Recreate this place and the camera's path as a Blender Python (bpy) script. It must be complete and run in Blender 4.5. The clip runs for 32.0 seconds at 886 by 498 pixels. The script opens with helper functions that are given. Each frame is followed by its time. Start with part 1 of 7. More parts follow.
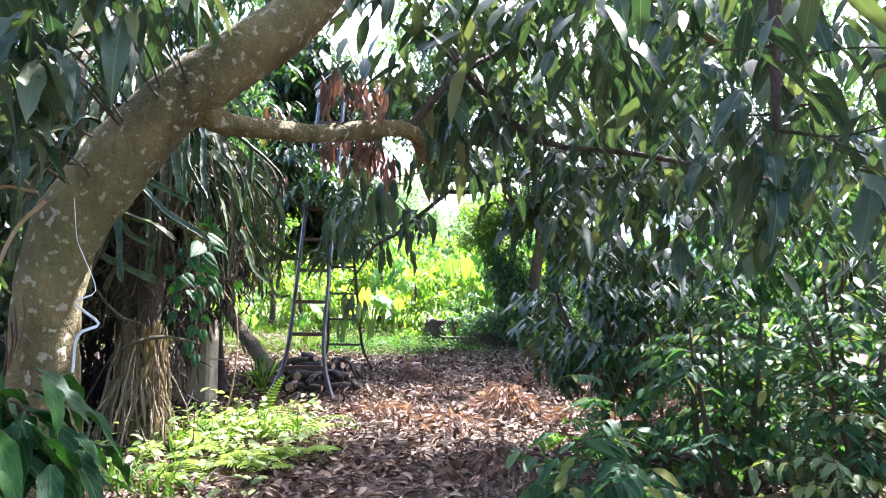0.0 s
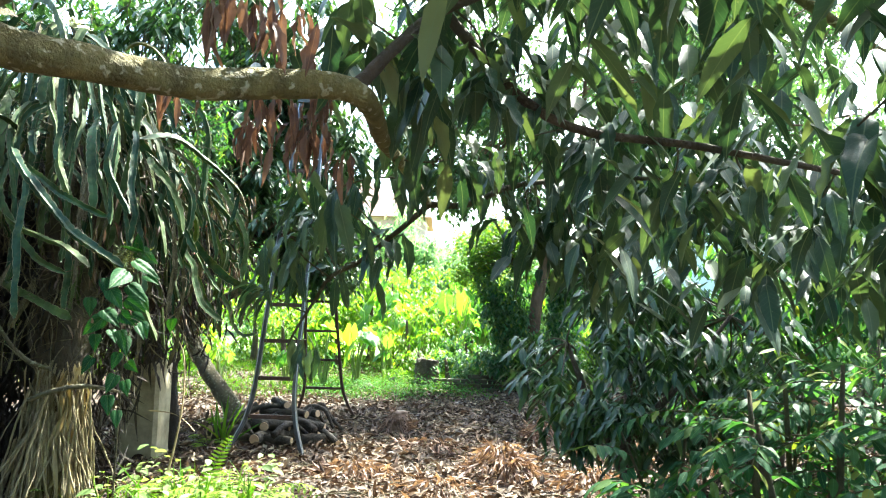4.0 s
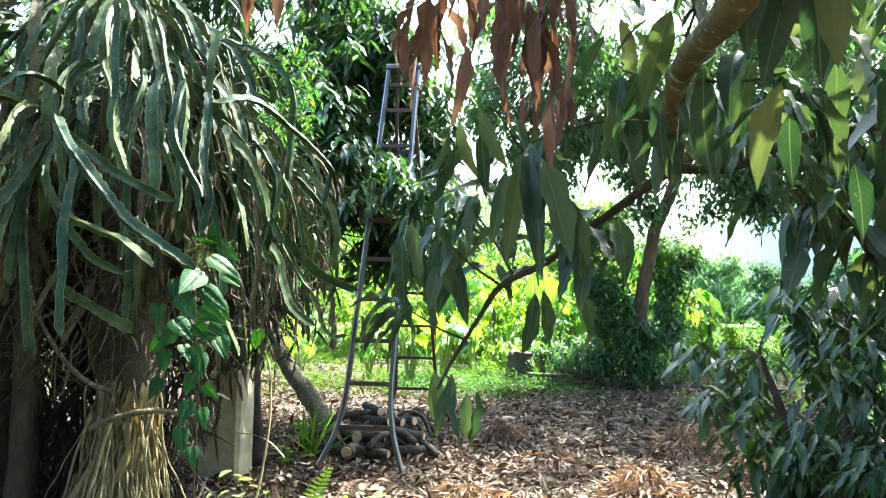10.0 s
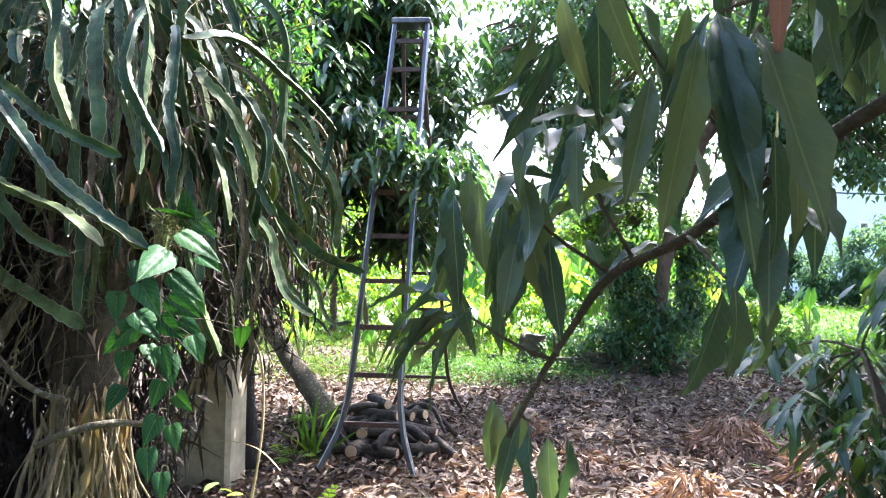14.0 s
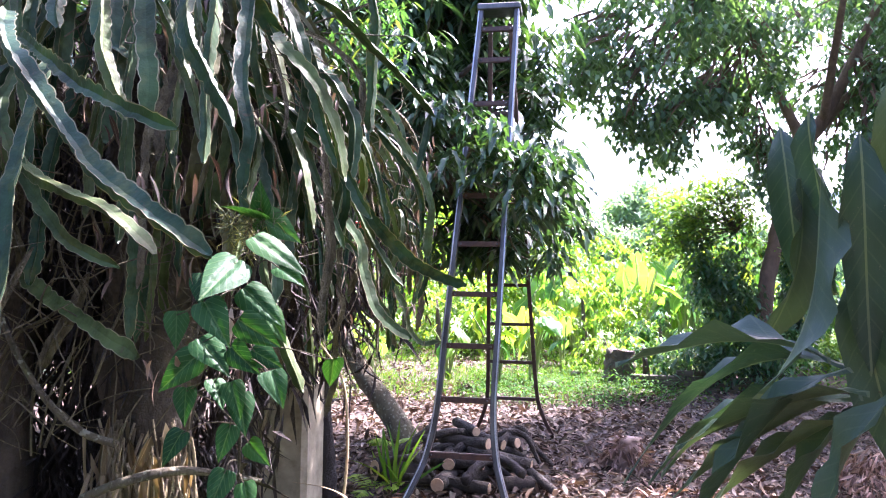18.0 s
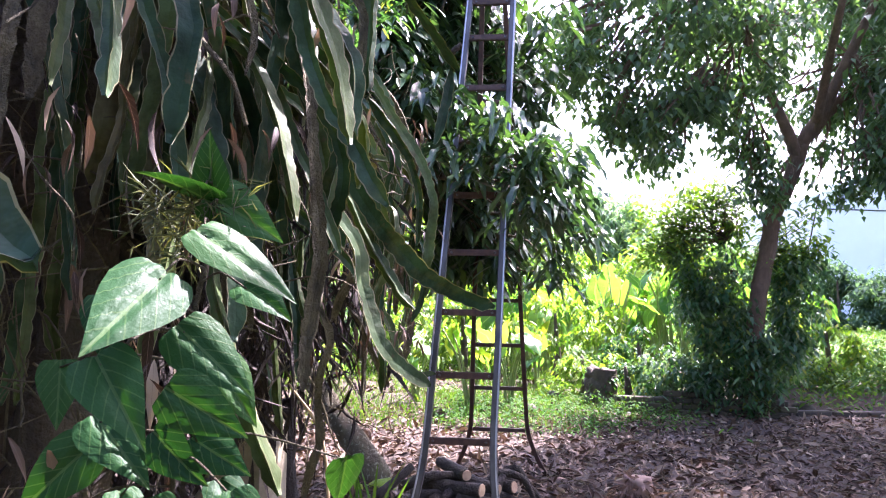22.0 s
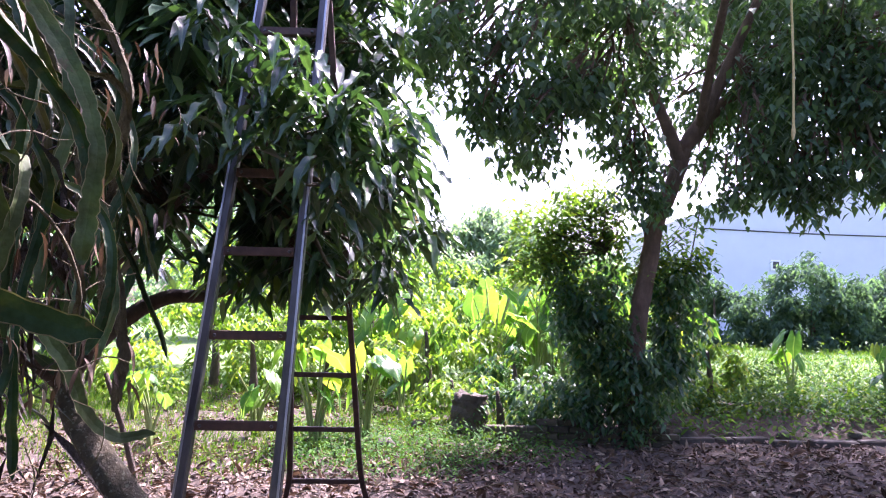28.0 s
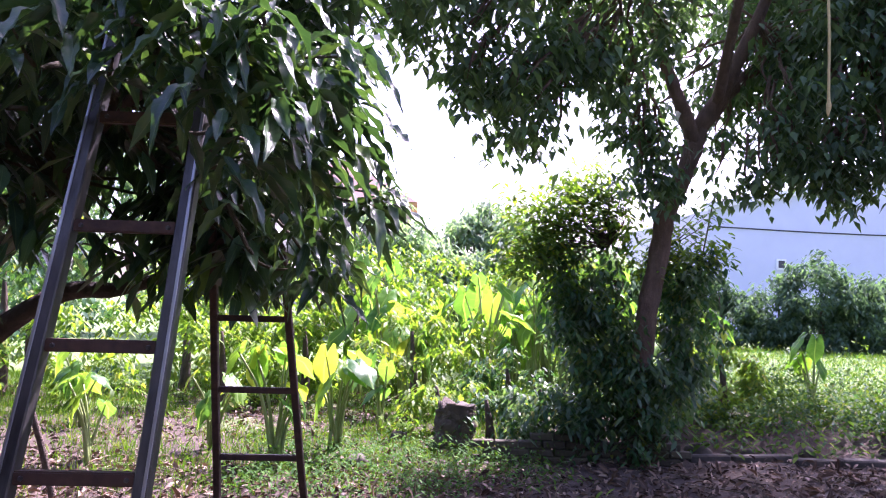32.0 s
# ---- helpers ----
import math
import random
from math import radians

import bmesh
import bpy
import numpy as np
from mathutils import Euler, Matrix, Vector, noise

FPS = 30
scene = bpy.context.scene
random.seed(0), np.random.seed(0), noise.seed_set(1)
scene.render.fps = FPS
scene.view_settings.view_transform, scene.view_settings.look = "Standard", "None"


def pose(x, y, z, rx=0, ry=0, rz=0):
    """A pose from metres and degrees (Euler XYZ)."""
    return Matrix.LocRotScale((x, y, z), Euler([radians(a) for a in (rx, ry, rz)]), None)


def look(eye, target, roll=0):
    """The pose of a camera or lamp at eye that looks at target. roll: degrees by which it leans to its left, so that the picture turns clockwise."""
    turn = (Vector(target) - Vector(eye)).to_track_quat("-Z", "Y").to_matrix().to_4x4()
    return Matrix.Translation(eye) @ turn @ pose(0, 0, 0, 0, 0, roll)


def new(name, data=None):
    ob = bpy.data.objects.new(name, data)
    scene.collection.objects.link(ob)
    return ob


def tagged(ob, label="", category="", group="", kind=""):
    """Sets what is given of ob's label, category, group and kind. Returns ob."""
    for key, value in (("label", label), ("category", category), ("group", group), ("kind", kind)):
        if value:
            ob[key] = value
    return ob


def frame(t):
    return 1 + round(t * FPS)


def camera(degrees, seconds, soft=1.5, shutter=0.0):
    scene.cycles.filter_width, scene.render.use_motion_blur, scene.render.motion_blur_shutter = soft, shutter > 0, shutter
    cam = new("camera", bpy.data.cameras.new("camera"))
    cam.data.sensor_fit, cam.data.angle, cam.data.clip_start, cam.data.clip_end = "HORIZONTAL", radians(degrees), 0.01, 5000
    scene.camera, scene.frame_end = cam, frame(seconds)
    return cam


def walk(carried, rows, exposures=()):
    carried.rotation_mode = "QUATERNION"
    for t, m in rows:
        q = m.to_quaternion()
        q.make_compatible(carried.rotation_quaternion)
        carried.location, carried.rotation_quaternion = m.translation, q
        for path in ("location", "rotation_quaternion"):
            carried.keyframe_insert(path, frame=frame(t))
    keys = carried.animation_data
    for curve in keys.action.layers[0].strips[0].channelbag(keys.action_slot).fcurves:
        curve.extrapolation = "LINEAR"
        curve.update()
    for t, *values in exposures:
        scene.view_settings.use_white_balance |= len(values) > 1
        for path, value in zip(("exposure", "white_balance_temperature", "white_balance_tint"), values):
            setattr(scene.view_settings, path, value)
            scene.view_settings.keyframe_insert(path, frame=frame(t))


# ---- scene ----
cam = camera(62.3, 32.0, soft=1.1)
METRES, EYE, TILT, LEAN, TURN = 7.02, 1.35, 0.0, 0.0, 0.0
ROWS = [
    (0.0, 0.0, 0.0, 0.0, -0.03, 2.08, -0.86),
    (0.5, 0.0094, 0.0251, 0.0029, 0.01, 2.24, -0.67),
    (1.0, 0.0124, 0.0401, 0.0045, 0.23, 2.3, -0.61),
    (1.5, 0.0064, 0.0615, 0.005, 0.43, 2.82, -0.9),
    (2.0, -0.005, 0.0802, 0.0067, 0.21, 3.73, -1.68),
    (2.5, -0.0103, 0.0924, 0.0045, -0.13, 4.08, -1.97),
    (4.5, 0.0139, 0.1634, 0.0062, -0.22, 4.82, -1.6),
    (5.0, -0.0002, 0.1866, 0.0108, 0.31, 4.79, -1.68),
    (5.5, -0.0102, 0.1989, 0.0108, 1.13, 4.79, -1.69),
    (6.0, -0.0131, 0.2096, 0.0109, 1.45, 4.77, -1.3),
    (6.5, -0.0165, 0.2266, 0.0116, 3.2, 4.65, -0.8),
    (7.0, -0.0176, 0.2412, 0.014, 4.72, 4.26, -0.89),
    (7.5, -0.0209, 0.2503, 0.0147, 5.43, 4.04, -0.85),
    (8.0, -0.0223, 0.2543, 0.0141, 5.86, 3.76, -0.91),
    (8.5, -0.0242, 0.2628, 0.0147, 5.83, 3.63, -0.91),
    (9.0, -0.0288, 0.2679, 0.0162, 5.71, 3.55, -0.92),
    (9.5, -0.0379, 0.2763, 0.0193, 5.42, 3.18, -1.12),
    (10.0, -0.0491, 0.2826, 0.0194, 5.0, 3.18, -1.21),
    (10.5, -0.0569, 0.2878, 0.0172, 4.61, 3.04, -1.25),
    (11.0, -0.057, 0.3011, 0.016, 3.83, 2.9, -1.28),
    (11.5, -0.0541, 0.3249, 0.0177, 2.62, 2.8, -1.08),
    (12.0, -0.0538, 0.34, 0.0168, 2.64, 2.39, -1.02),
    (12.5, -0.0579, 0.35, 0.0167, 2.71, 1.94, -1.04),
    (13.0, -0.063, 0.3589, 0.0175, 2.83, 1.82, -0.99),
    (13.5, -0.0684, 0.3706, 0.0206, 3.44, 1.5, -0.97),
    (14.0, -0.0751, 0.3798, 0.0223, 4.93, 1.42, -1.01),
    (14.5, -0.0839, 0.3888, 0.0207, 5.58, 1.58, -1.06),
    (16.5, -0.0895, 0.4357, 0.0193, 8.26, 2.43, -0.87),
    (17.0, -0.0946, 0.44, 0.0191, 8.94, 2.23, -0.88),
    (17.5, -0.1041, 0.4514, 0.0194, 9.47, 2.16, -0.9),
    (18.0, -0.1151, 0.4624, 0.023, 9.86, 2.13, -0.89),
    (18.5, -0.1259, 0.4725, 0.0251, 9.72, 2.1, -0.93),
    (19.0, -0.1345, 0.4834, 0.0233, 9.53, 2.21, -0.9),
    (19.5, -0.1401, 0.4935, 0.0226, 8.63, 2.58, -0.95),
    (20.0, -0.1432, 0.5176, 0.022, 8.06, 2.98, -0.96),
    (20.5, -0.1454, 0.5366, 0.0196, 7.82, 2.82, -0.91),
    (21.0, -0.1502, 0.5493, 0.0194, 7.29, 2.73, -1.0),
    (21.5, -0.159, 0.5683, 0.0207, 6.75, 3.0, -0.93),
    (22.0, -0.1673, 0.5791, 0.0257, 5.99, 3.05, -0.96),
    (22.5, -0.1724, 0.5874, 0.0243, 4.69, 3.19, -1.0),
    (23.0, -0.1717, 0.5908, 0.0234, 3.86, 3.56, -1.02),
    (23.5, -0.1612, 0.6079, 0.0217, 3.37, 3.8, -1.0),
    (24.0, -0.1462, 0.6291, 0.0226, 2.89, 3.86, -0.96),
    (24.5, -0.1358, 0.6444, 0.0255, 2.53, 3.89, -0.88),
    (26.5, -0.1455, 0.7132, 0.0269, 0.45, 4.1, -1.42),
    (27.0, -0.1418, 0.7184, 0.027, -1.19, 4.39, -1.2),
    (27.5, -0.1275, 0.7339, 0.0254, -1.83, 4.6, -1.07),
    (28.0, -0.1113, 0.7516, 0.025, -2.21, 4.47, -1.09),
    (28.5, -0.1082, 0.7619, 0.0236, -2.37, 4.55, -1.14),
    (29.0, -0.1084, 0.7834, 0.0236, -1.87, 4.78, -1.38),
    (29.5, -0.1149, 0.8067, 0.0256, -1.1, 4.48, -1.57),
    (30.0, -0.1184, 0.8207, 0.0235, -0.39, 4.05, -1.81),
    (30.5, -0.1138, 0.8332, 0.023, -1.28, 4.17, -1.72),
    (31.0, -0.1001, 0.8535, 0.0223, -1.65, 4.33, -1.62),
    (31.5, -0.0855, 0.8742, 0.0253, -2.13, 4.38, -1.55),
    (32.0, -0.0806, 0.8832, 0.0271, -2.15, 4.24, -1.58),
]
walk(cam, [(t, pose(0, 0, EYE, TILT, LEAN, TURN) @ pose(METRES * x, METRES * y, METRES * z, 90 + pitch, roll, yaw)) for t, x, y, z, yaw, pitch, roll in ROWS],
     [(0.0, 3.06, 5600, 26), (1.0, 3.02, 5850, 8), (8.0, 3.22, 5900, -2), (13.0, 3.24, 5700, 17), (16.5, 3.38, 5540, 33), (19.0, 3.25, 5560, 44), (24.0, 2.84, 5680, 42), (27.0, 2.55, 5600, 47), (31.0, 2.42, 5560, 57), (32.0, 2.3, 5580, 58)])

# ---- light ----
SUN_AZ, SUN_EL = 34.0, 53.0          # degrees to the right of +y, degrees above the horizon
world = bpy.data.worlds.new("sky")
scene.world = world
world.use_nodes = True
wn = world.node_tree
sky = wn.nodes.new("ShaderNodeTexSky")
sky.sky_type, sky.sun_disc = "NISHITA", False
sky.sun_elevation, sky.sun_rotation = radians(SUN_EL), radians(SUN_AZ)
sky.air_density, sky.dust_density, sky.ozone_density = 1.0, 4.0, 0.6
wn.links.new(sky.outputs[0], wn.nodes["Background"].inputs[0])
wn.nodes["Background"].inputs[1].default_value = 0.13
sun = new("sun", bpy.data.lights.new("sun", "SUN"))
sun.data.energy, sun.data.angle, sun.data.color = 5.0, radians(0.6), (1.0, 0.93, 0.80)
sun_way = Vector((math.sin(radians(SUN_AZ)) * math.cos(radians(SUN_EL)), math.cos(radians(SUN_AZ)) * math.cos(radians(SUN_EL)), math.sin(radians(SUN_EL))))
sun.matrix_world = look(sun_way * 60, (0, 0, 0))

# ---- materials ----


def nodes_of(name):
    m = bpy.data.materials.new(name)
    m.use_nodes = True
    t = m.node_tree
    return m, t, t.nodes["Principled BSDF"]


def link(t, a, b):
    t.links.new(a, b)


def ramp(t, fac, stops):
    r = t.nodes.new("ShaderNodeValToRGB")
    el = r.color_ramp.elements
    while len(el) < len(stops):
        el.new(0.5)
    for e, (p, c) in zip(el, stops):
        e.position, e.color = p, (*c, 1)
    if fac is not None:
        link(t, fac, r.inputs[0])
    return r.outputs[0]


def noise_tex(t, scale, detail=4, rough=0.6, coord="Object", stretch=None):
    co = t.nodes.new("ShaderNodeTexCoord").outputs[coord]
    if stretch:
        mp = t.nodes.new("ShaderNodeMapping")
        mp.inputs["Scale"].default_value = stretch
        link(t, co, mp.inputs[0])
        co = mp.outputs[0]
    n = t.nodes.new("ShaderNodeTexNoise")
    n.inputs["Scale"].default_value, n.inputs["Detail"].default_value, n.inputs["Roughness"].default_value = scale, detail, rough
    link(t, co, n.inputs["Vector"])
    return n.outputs[0]


def mix(t, fac, a, b, how="MIX"):
    n = t.nodes.new("ShaderNodeMix")
    n.data_type, n.blend_type = "RGBA", how
    for k, v in ((0, fac), (6, a), (7, b)):
        if isinstance(v, (int, float)):
            n.inputs[k].default_value = v
        elif isinstance(v, tuple):
            n.inputs[k].default_value = (*v, 1)
        else:
            link(t, v, n.inputs[k])
    return n.outputs[2]


def calc(t, op, a, b=0.0, c=0.0):
    n = t.nodes.new("ShaderNodeMath")
    n.operation = op
    for k, v in enumerate((a, b, c)):
        if isinstance(v, (int, float)):
            n.inputs[k].default_value = v
        else:
            link(t, v, n.inputs[k])
    return n.outputs[0]


def bump(t, b, height, strength=0.4, distance=0.01):
    n = t.nodes.new("ShaderNodeBump")
    n.inputs["Strength"].default_value, n.inputs["Distance"].default_value = strength, distance
    link(t, height, n.inputs["Height"])
    link(t, n.outputs[0], b.inputs["Normal"])
    return n


def chance(t):
    """A random value for each loose piece and each object."""
    a = t.nodes.new("ShaderNodeNewGeometry").outputs["Random Per Island"]
    b = t.nodes.new("ShaderNodeObjectInfo").outputs["Random"]
    return calc(t, "FRACT", calc(t, "ADD", a, b))


def leaf_material(name, stops, vein, thin=0.45, glow=(1.6, 1.8, 0.5), rough=0.38, veins=9.0, spots=None, lines=0.13, relief=0.3, sweep=0.35, gloss=0.22):
    """A leaf: colour by leaf, midrib and side veins along its own length, a blade that lets light through."""
    m, t, b = nodes_of(name)
    base = ramp(t, chance(t), stops)
    uv = t.nodes.new("ShaderNodeTexCoord").outputs["UV"]
    sep = t.nodes.new("ShaderNodeSeparateXYZ")
    link(t, uv, sep.inputs[0])
    off = calc(t, "ABSOLUTE", calc(t, "SUBTRACT", sep.outputs[0], 0.5))
    rib = calc(t, "LESS_THAN", off, 0.022)
    side = calc(t, "SINE", calc(t, "MULTIPLY", calc(t, "SUBTRACT", sep.outputs[1], calc(t, "MULTIPLY", off, sweep)), veins * 6.283))
    side_line = calc(t, "GREATER_THAN", side, 0.93)
    fine = noise_tex(t, 14.0)
    base = mix(t, calc(t, "MULTIPLY", fine, 0.55), base, mix(t, 1.0, base, (0.55, 0.6, 0.45), "MULTIPLY"))
    if spots:
        sp = calc(t, "GREATER_THAN", noise_tex(t, 42.0, 3, 0.7), 0.68)
        base = mix(t, calc(t, "MULTIPLY", sp, 0.7), base, spots)
    col = mix(t, calc(t, "MULTIPLY", side_line, lines), base, vein)
    col = mix(t, calc(t, "MULTIPLY", rib, 0.7), col, vein)
    link(t, col, b.inputs["Base Color"])
    b.inputs["Roughness"].default_value = rough
    b.inputs["Specular IOR Level"].default_value = gloss
    bump(t, b, calc(t, "SUBTRACT", calc(t, "MULTIPLY", fine, 0.8), calc(t, "MULTIPLY", calc(t, "MAXIMUM", side_line, rib), 0.3)), relief, 0.002)
    tr = t.nodes.new("ShaderNodeBsdfTranslucent")
    link(t, mix(t, 1.0, col, glow, "MULTIPLY"), tr.inputs[0])
    ms = t.nodes.new("ShaderNodeMixShader")
    ms.inputs[0].default_value = thin
    link(t, b.outputs[0], ms.inputs[1])
    link(t, tr.outputs[0], ms.inputs[2])
    link(t, ms.outputs[0], t.nodes["Material Output"].inputs[0])
    return m


def bark_material(name, dark, light, patch=None, scale=9.0, rough=0.9):
    m, t, b = nodes_of(name)
    n1 = noise_tex(t, scale, 6, 0.65, stretch=(1, 1, 0.45))
    n2 = noise_tex(t, scale * 5, 4, 0.7)
    col = ramp(t, n1, [(0.3, dark), (0.7, light)])
    col = mix(t, calc(t, "MULTIPLY", n2, 0.5), col, tuple(c * 0.45 for c in dark))
    if patch:
        p = ramp(t, noise_tex(t, 42.0, 2, 0.45), [(0.60, (0, 0, 0)), (0.65, (1, 1, 1))])
        col = mix(t, calc(t, "MULTIPLY", p, 0.7), col, patch)
        moss = ramp(t, noise_tex(t, 3.0, 3), [(0.5, (0, 0, 0)), (0.75, (1, 1, 1))])
        col = mix(t, calc(t, "MULTIPLY", moss, 0.5), col, (0.10, 0.12, 0.03))
    link(t, col, b.inputs["Base Color"])
    b.inputs["Roughness"].default_value = rough
    bump(t, b, calc(t, "ADD", n1, calc(t, "MULTIPLY", n2, 0.7)), 1.0, 0.025)
    return m


def plain_material(name, dark, light, scale=20.0, rough=0.8, metal=0.0, relief=0.3, stretch=None, depth=0.01, by_piece=0.0):
    m, t, b = nodes_of(name)
    n1, n2 = noise_tex(t, scale, 5, 0.65, stretch=stretch), noise_tex(t, scale * 0.13, 3)
    col = ramp(t, calc(t, "ADD", calc(t, "MULTIPLY", n1, 0.65), calc(t, "MULTIPLY", n2, 0.35)), [(0.32, dark), (0.68, light)])
    if by_piece:
        k = calc(t, "MULTIPLY_ADD", chance(t), by_piece, 1 - by_piece * 0.6)
        g = t.nodes.new("ShaderNodeCombineColor")
        for i in range(3):
            link(t, k, g.inputs[i])
        col = mix(t, 1.0, col, g.outputs[0], "MULTIPLY")
    link(t, col, b.inputs["Base Color"])
    b.inputs["Roughness"].default_value, b.inputs["Metallic"].default_value = rough, metal
    bump(t, b, n1, relief, depth)
    return m


M_LEAF_A = leaf_material("broad_leaf", [(0.0, (0.026, 0.062, 0.040)), (0.5, (0.05, 0.09, 0.052)), (0.9, (0.10, 0.14, 0.07)), (1.0, (0.19, 0.21, 0.105))], (0.15, 0.185, 0.095), 0.17, (1.35, 1.5, 0.6), 0.4, 11, (0.16, 0.16, 0.095), gloss=0.34)
M_LEAF_M = leaf_material("mango_leaf", [(0.0, (0.028, 0.066, 0.036)), (0.6, (0.044, 0.094, 0.043)), (0.9, (0.075, 0.135, 0.045)), (1.0, (0.12, 0.18, 0.045))], (0.10, 0.155, 0.065), 0.25, (1.5, 1.8, 0.5), 0.3, gloss=0.5)
M_LEAF_X = leaf_material("small_tree_leaf", [(0.0, (0.062, 0.112, 0.076)), (0.6, (0.092, 0.155, 0.094)), (1.0, (0.14, 0.22, 0.10))], (0.12, 0.19, 0.09), 0.38, (1.5, 1.8, 0.5), 0.3)
M_WEED = leaf_material("weed_leaf", [(0.0, (0.04, 0.095, 0.02)), (0.6, (0.07, 0.145, 0.026)), (1.0, (0.13, 0.215, 0.036))], (0.09, 0.15, 0.04), 0.35, (1.5, 1.6, 0.4), 0.75, gloss=0.06)
# lighter leaf colour that imitates backlight on the climber's upper shoots
M_LEAF_BACKLIT = leaf_material("backlit_leaf", [(0.0, (0.065, 0.135, 0.05)), (0.6, (0.095, 0.18, 0.055)), (1.0, (0.15, 0.25, 0.06))], (0.14, 0.24, 0.08), 0.55, (1.7, 1.7, 0.35), 0.5)
M_LEAF_VINE = leaf_material("vine_leaf", [(0.0, (0.012, 0.05, 0.016)), (0.6, (0.02, 0.075, 0.02)), (0.85, (0.025, 0.085, 0.02)), (1.0, (0.04, 0.115, 0.022))], (0.08, 0.145, 0.045), 0.14, (1.5, 1.9, 0.4), 0.45, 5, None, 0.5, 0.9, 1.1, gloss=0.13)
M_LEAF_BRIGHT = leaf_material("bright_leaf", [(0.0, (0.09, 0.18, 0.03)), (0.5, (0.14, 0.25, 0.035)), (0.9, (0.20, 0.30, 0.04)), (1.0, (0.36, 0.36, 0.05))], (0.22, 0.32, 0.07), 0.5, (1.45, 1.6, 0.3), 0.5)
M_LEAF_TARO = leaf_material("elephant_ear_leaf", [(0.0, (0.06, 0.17, 0.05)), (0.5, (0.11, 0.25, 0.045)), (0.85, (0.18, 0.32, 0.045)), (1.0, (0.38, 0.38, 0.05))], (0.25, 0.4, 0.12), 0.52, (1.6, 1.7, 0.4), 0.32, 5)
M_LEAF_SHRUB = leaf_material("shrub_leaf", [(0.0, (0.03, 0.085, 0.045)), (0.6, (0.048, 0.125, 0.055)), (0.9, (0.09, 0.17, 0.055)), (1.0, (0.26, 0.26, 0.06))], (0.13, 0.23, 0.1), 0.36, (1.5, 1.7, 0.45), 0.46, gloss=0.1)
M_LEAF_PALE = leaf_material("pale_shrub_leaf", [(0.0, (0.14, 0.19, 0.09)), (0.7, (0.2, 0.26, 0.11)), (1.0, (0.36, 0.34, 0.11))], (0.3, 0.36, 0.16), 0.3, (1.2, 1.4, 0.6), 0.45)
M_HAIR = leaf_material("hair_leaf", [(0.0, (0.05, 0.065, 0.035)), (0.7, (0.12, 0.14, 0.07)), (1.0, (0.3, 0.3, 0.08))], (0.12, 0.14, 0.07), 0.3, (1.3, 1.3, 0.6), 0.6)
M_CREEP = leaf_material("creeping_leaf", [(0.0, (0.035, 0.10, 0.024)), (0.6, (0.06, 0.15, 0.032)), (1.0, (0.105, 0.21, 0.04))], (0.08, 0.16, 0.04), 0.35, (1.4, 1.6, 0.5), 0.7, gloss=0.1)
M_FERN = leaf_material("fern_leaf", [(0.0, (0.14, 0.25, 0.03)), (1.0, (0.27, 0.37, 0.05))], (0.3, 0.42, 0.1), 0.5, (1.4, 1.5, 0.4), 0.62)
M_HERB = leaf_material("herb_leaf", [(0.0, (0.13, 0.2, 0.07)), (0.6, (0.22, 0.29, 0.10)), (1.0, (0.36, 0.4, 0.18))], (0.3, 0.38, 0.18), 0.4, (1.3, 1.4, 0.5), 0.5)
M_GRASS = leaf_material("grass_blade", [(0.0, (0.04, 0.11, 0.015)), (0.6, (0.08, 0.18, 0.018)), (1.0, (0.18, 0.24, 0.03))], (0.12, 0.2, 0.03), 0.45, (1.4, 1.5, 0.4), 0.65)
# far leaves are paler than real ones, haze put into the colour
M_FAR_HAZE = leaf_material("far_foliage_haze", [(0.0, (0.14, 0.22, 0.15)), (0.6, (0.19, 0.29, 0.19)), (1.0, (0.27, 0.36, 0.21))], (0.15, 0.25, 0.1), 0.55, (1.3, 1.5, 0.7), 0.6)
M_HEDGE = leaf_material("hedge_foliage", [(0.0, (0.055, 0.105, 0.075)), (0.6, (0.085, 0.145, 0.10)), (1.0, (0.125, 0.2, 0.11))], (0.09, 0.15, 0.09), 0.45, (1.2, 1.4, 0.6), 0.8, gloss=0.06)
M_DEAD = leaf_material("dead_hanging_leaf", [(0.0, (0.11, 0.06, 0.048)), (0.5, (0.18, 0.105, 0.085)), (1.0, (0.26, 0.17, 0.14))], (0.26, 0.15, 0.09), 0.2, (1.3, 1.0, 0.6), 0.6)
M_LITTER = leaf_material("litter_leaf", [(0.0, (0.024, 0.014, 0.009)), (0.35, (0.074, 0.046, 0.03)), (0.7, (0.172, 0.115, 0.076)), (0.92, (0.27, 0.195, 0.13)), (1.0, (0.42, 0.335, 0.235))], (0.24, 0.17, 0.12), 0.1, (1.1, 0.9, 0.7), 0.62)
M_HEAP = leaf_material("dry_heap_leaf", [(0.0, (0.085, 0.05, 0.04)), (0.5, (0.21, 0.13, 0.10)), (1.0, (0.38, 0.26, 0.205))], (0.42, 0.3, 0.2), 0.25, (1.2, 1.0, 0.6), 0.55)
M_SHEATH = leaf_material("dry_sheath", [(0.0, (0.06, 0.042, 0.022)), (0.5, (0.2, 0.15, 0.075)), (1.0, (0.46, 0.37, 0.22))], (0.4, 0.32, 0.18), 0.2, (1.3, 1.1, 0.6), 0.6)
M_STRAW = plain_material("straw", (0.22, 0.15, 0.07), (0.45, 0.35, 0.19), 30, 0.8)
M_BARK_A = bark_material("mottled_bark", (0.085, 0.07, 0.022), (0.31, 0.25, 0.09), (0.46, 0.42, 0.28), 11)
M_BARK = bark_material("brown_bark", (0.055, 0.038, 0.025), (0.15, 0.11, 0.075), None, 14)
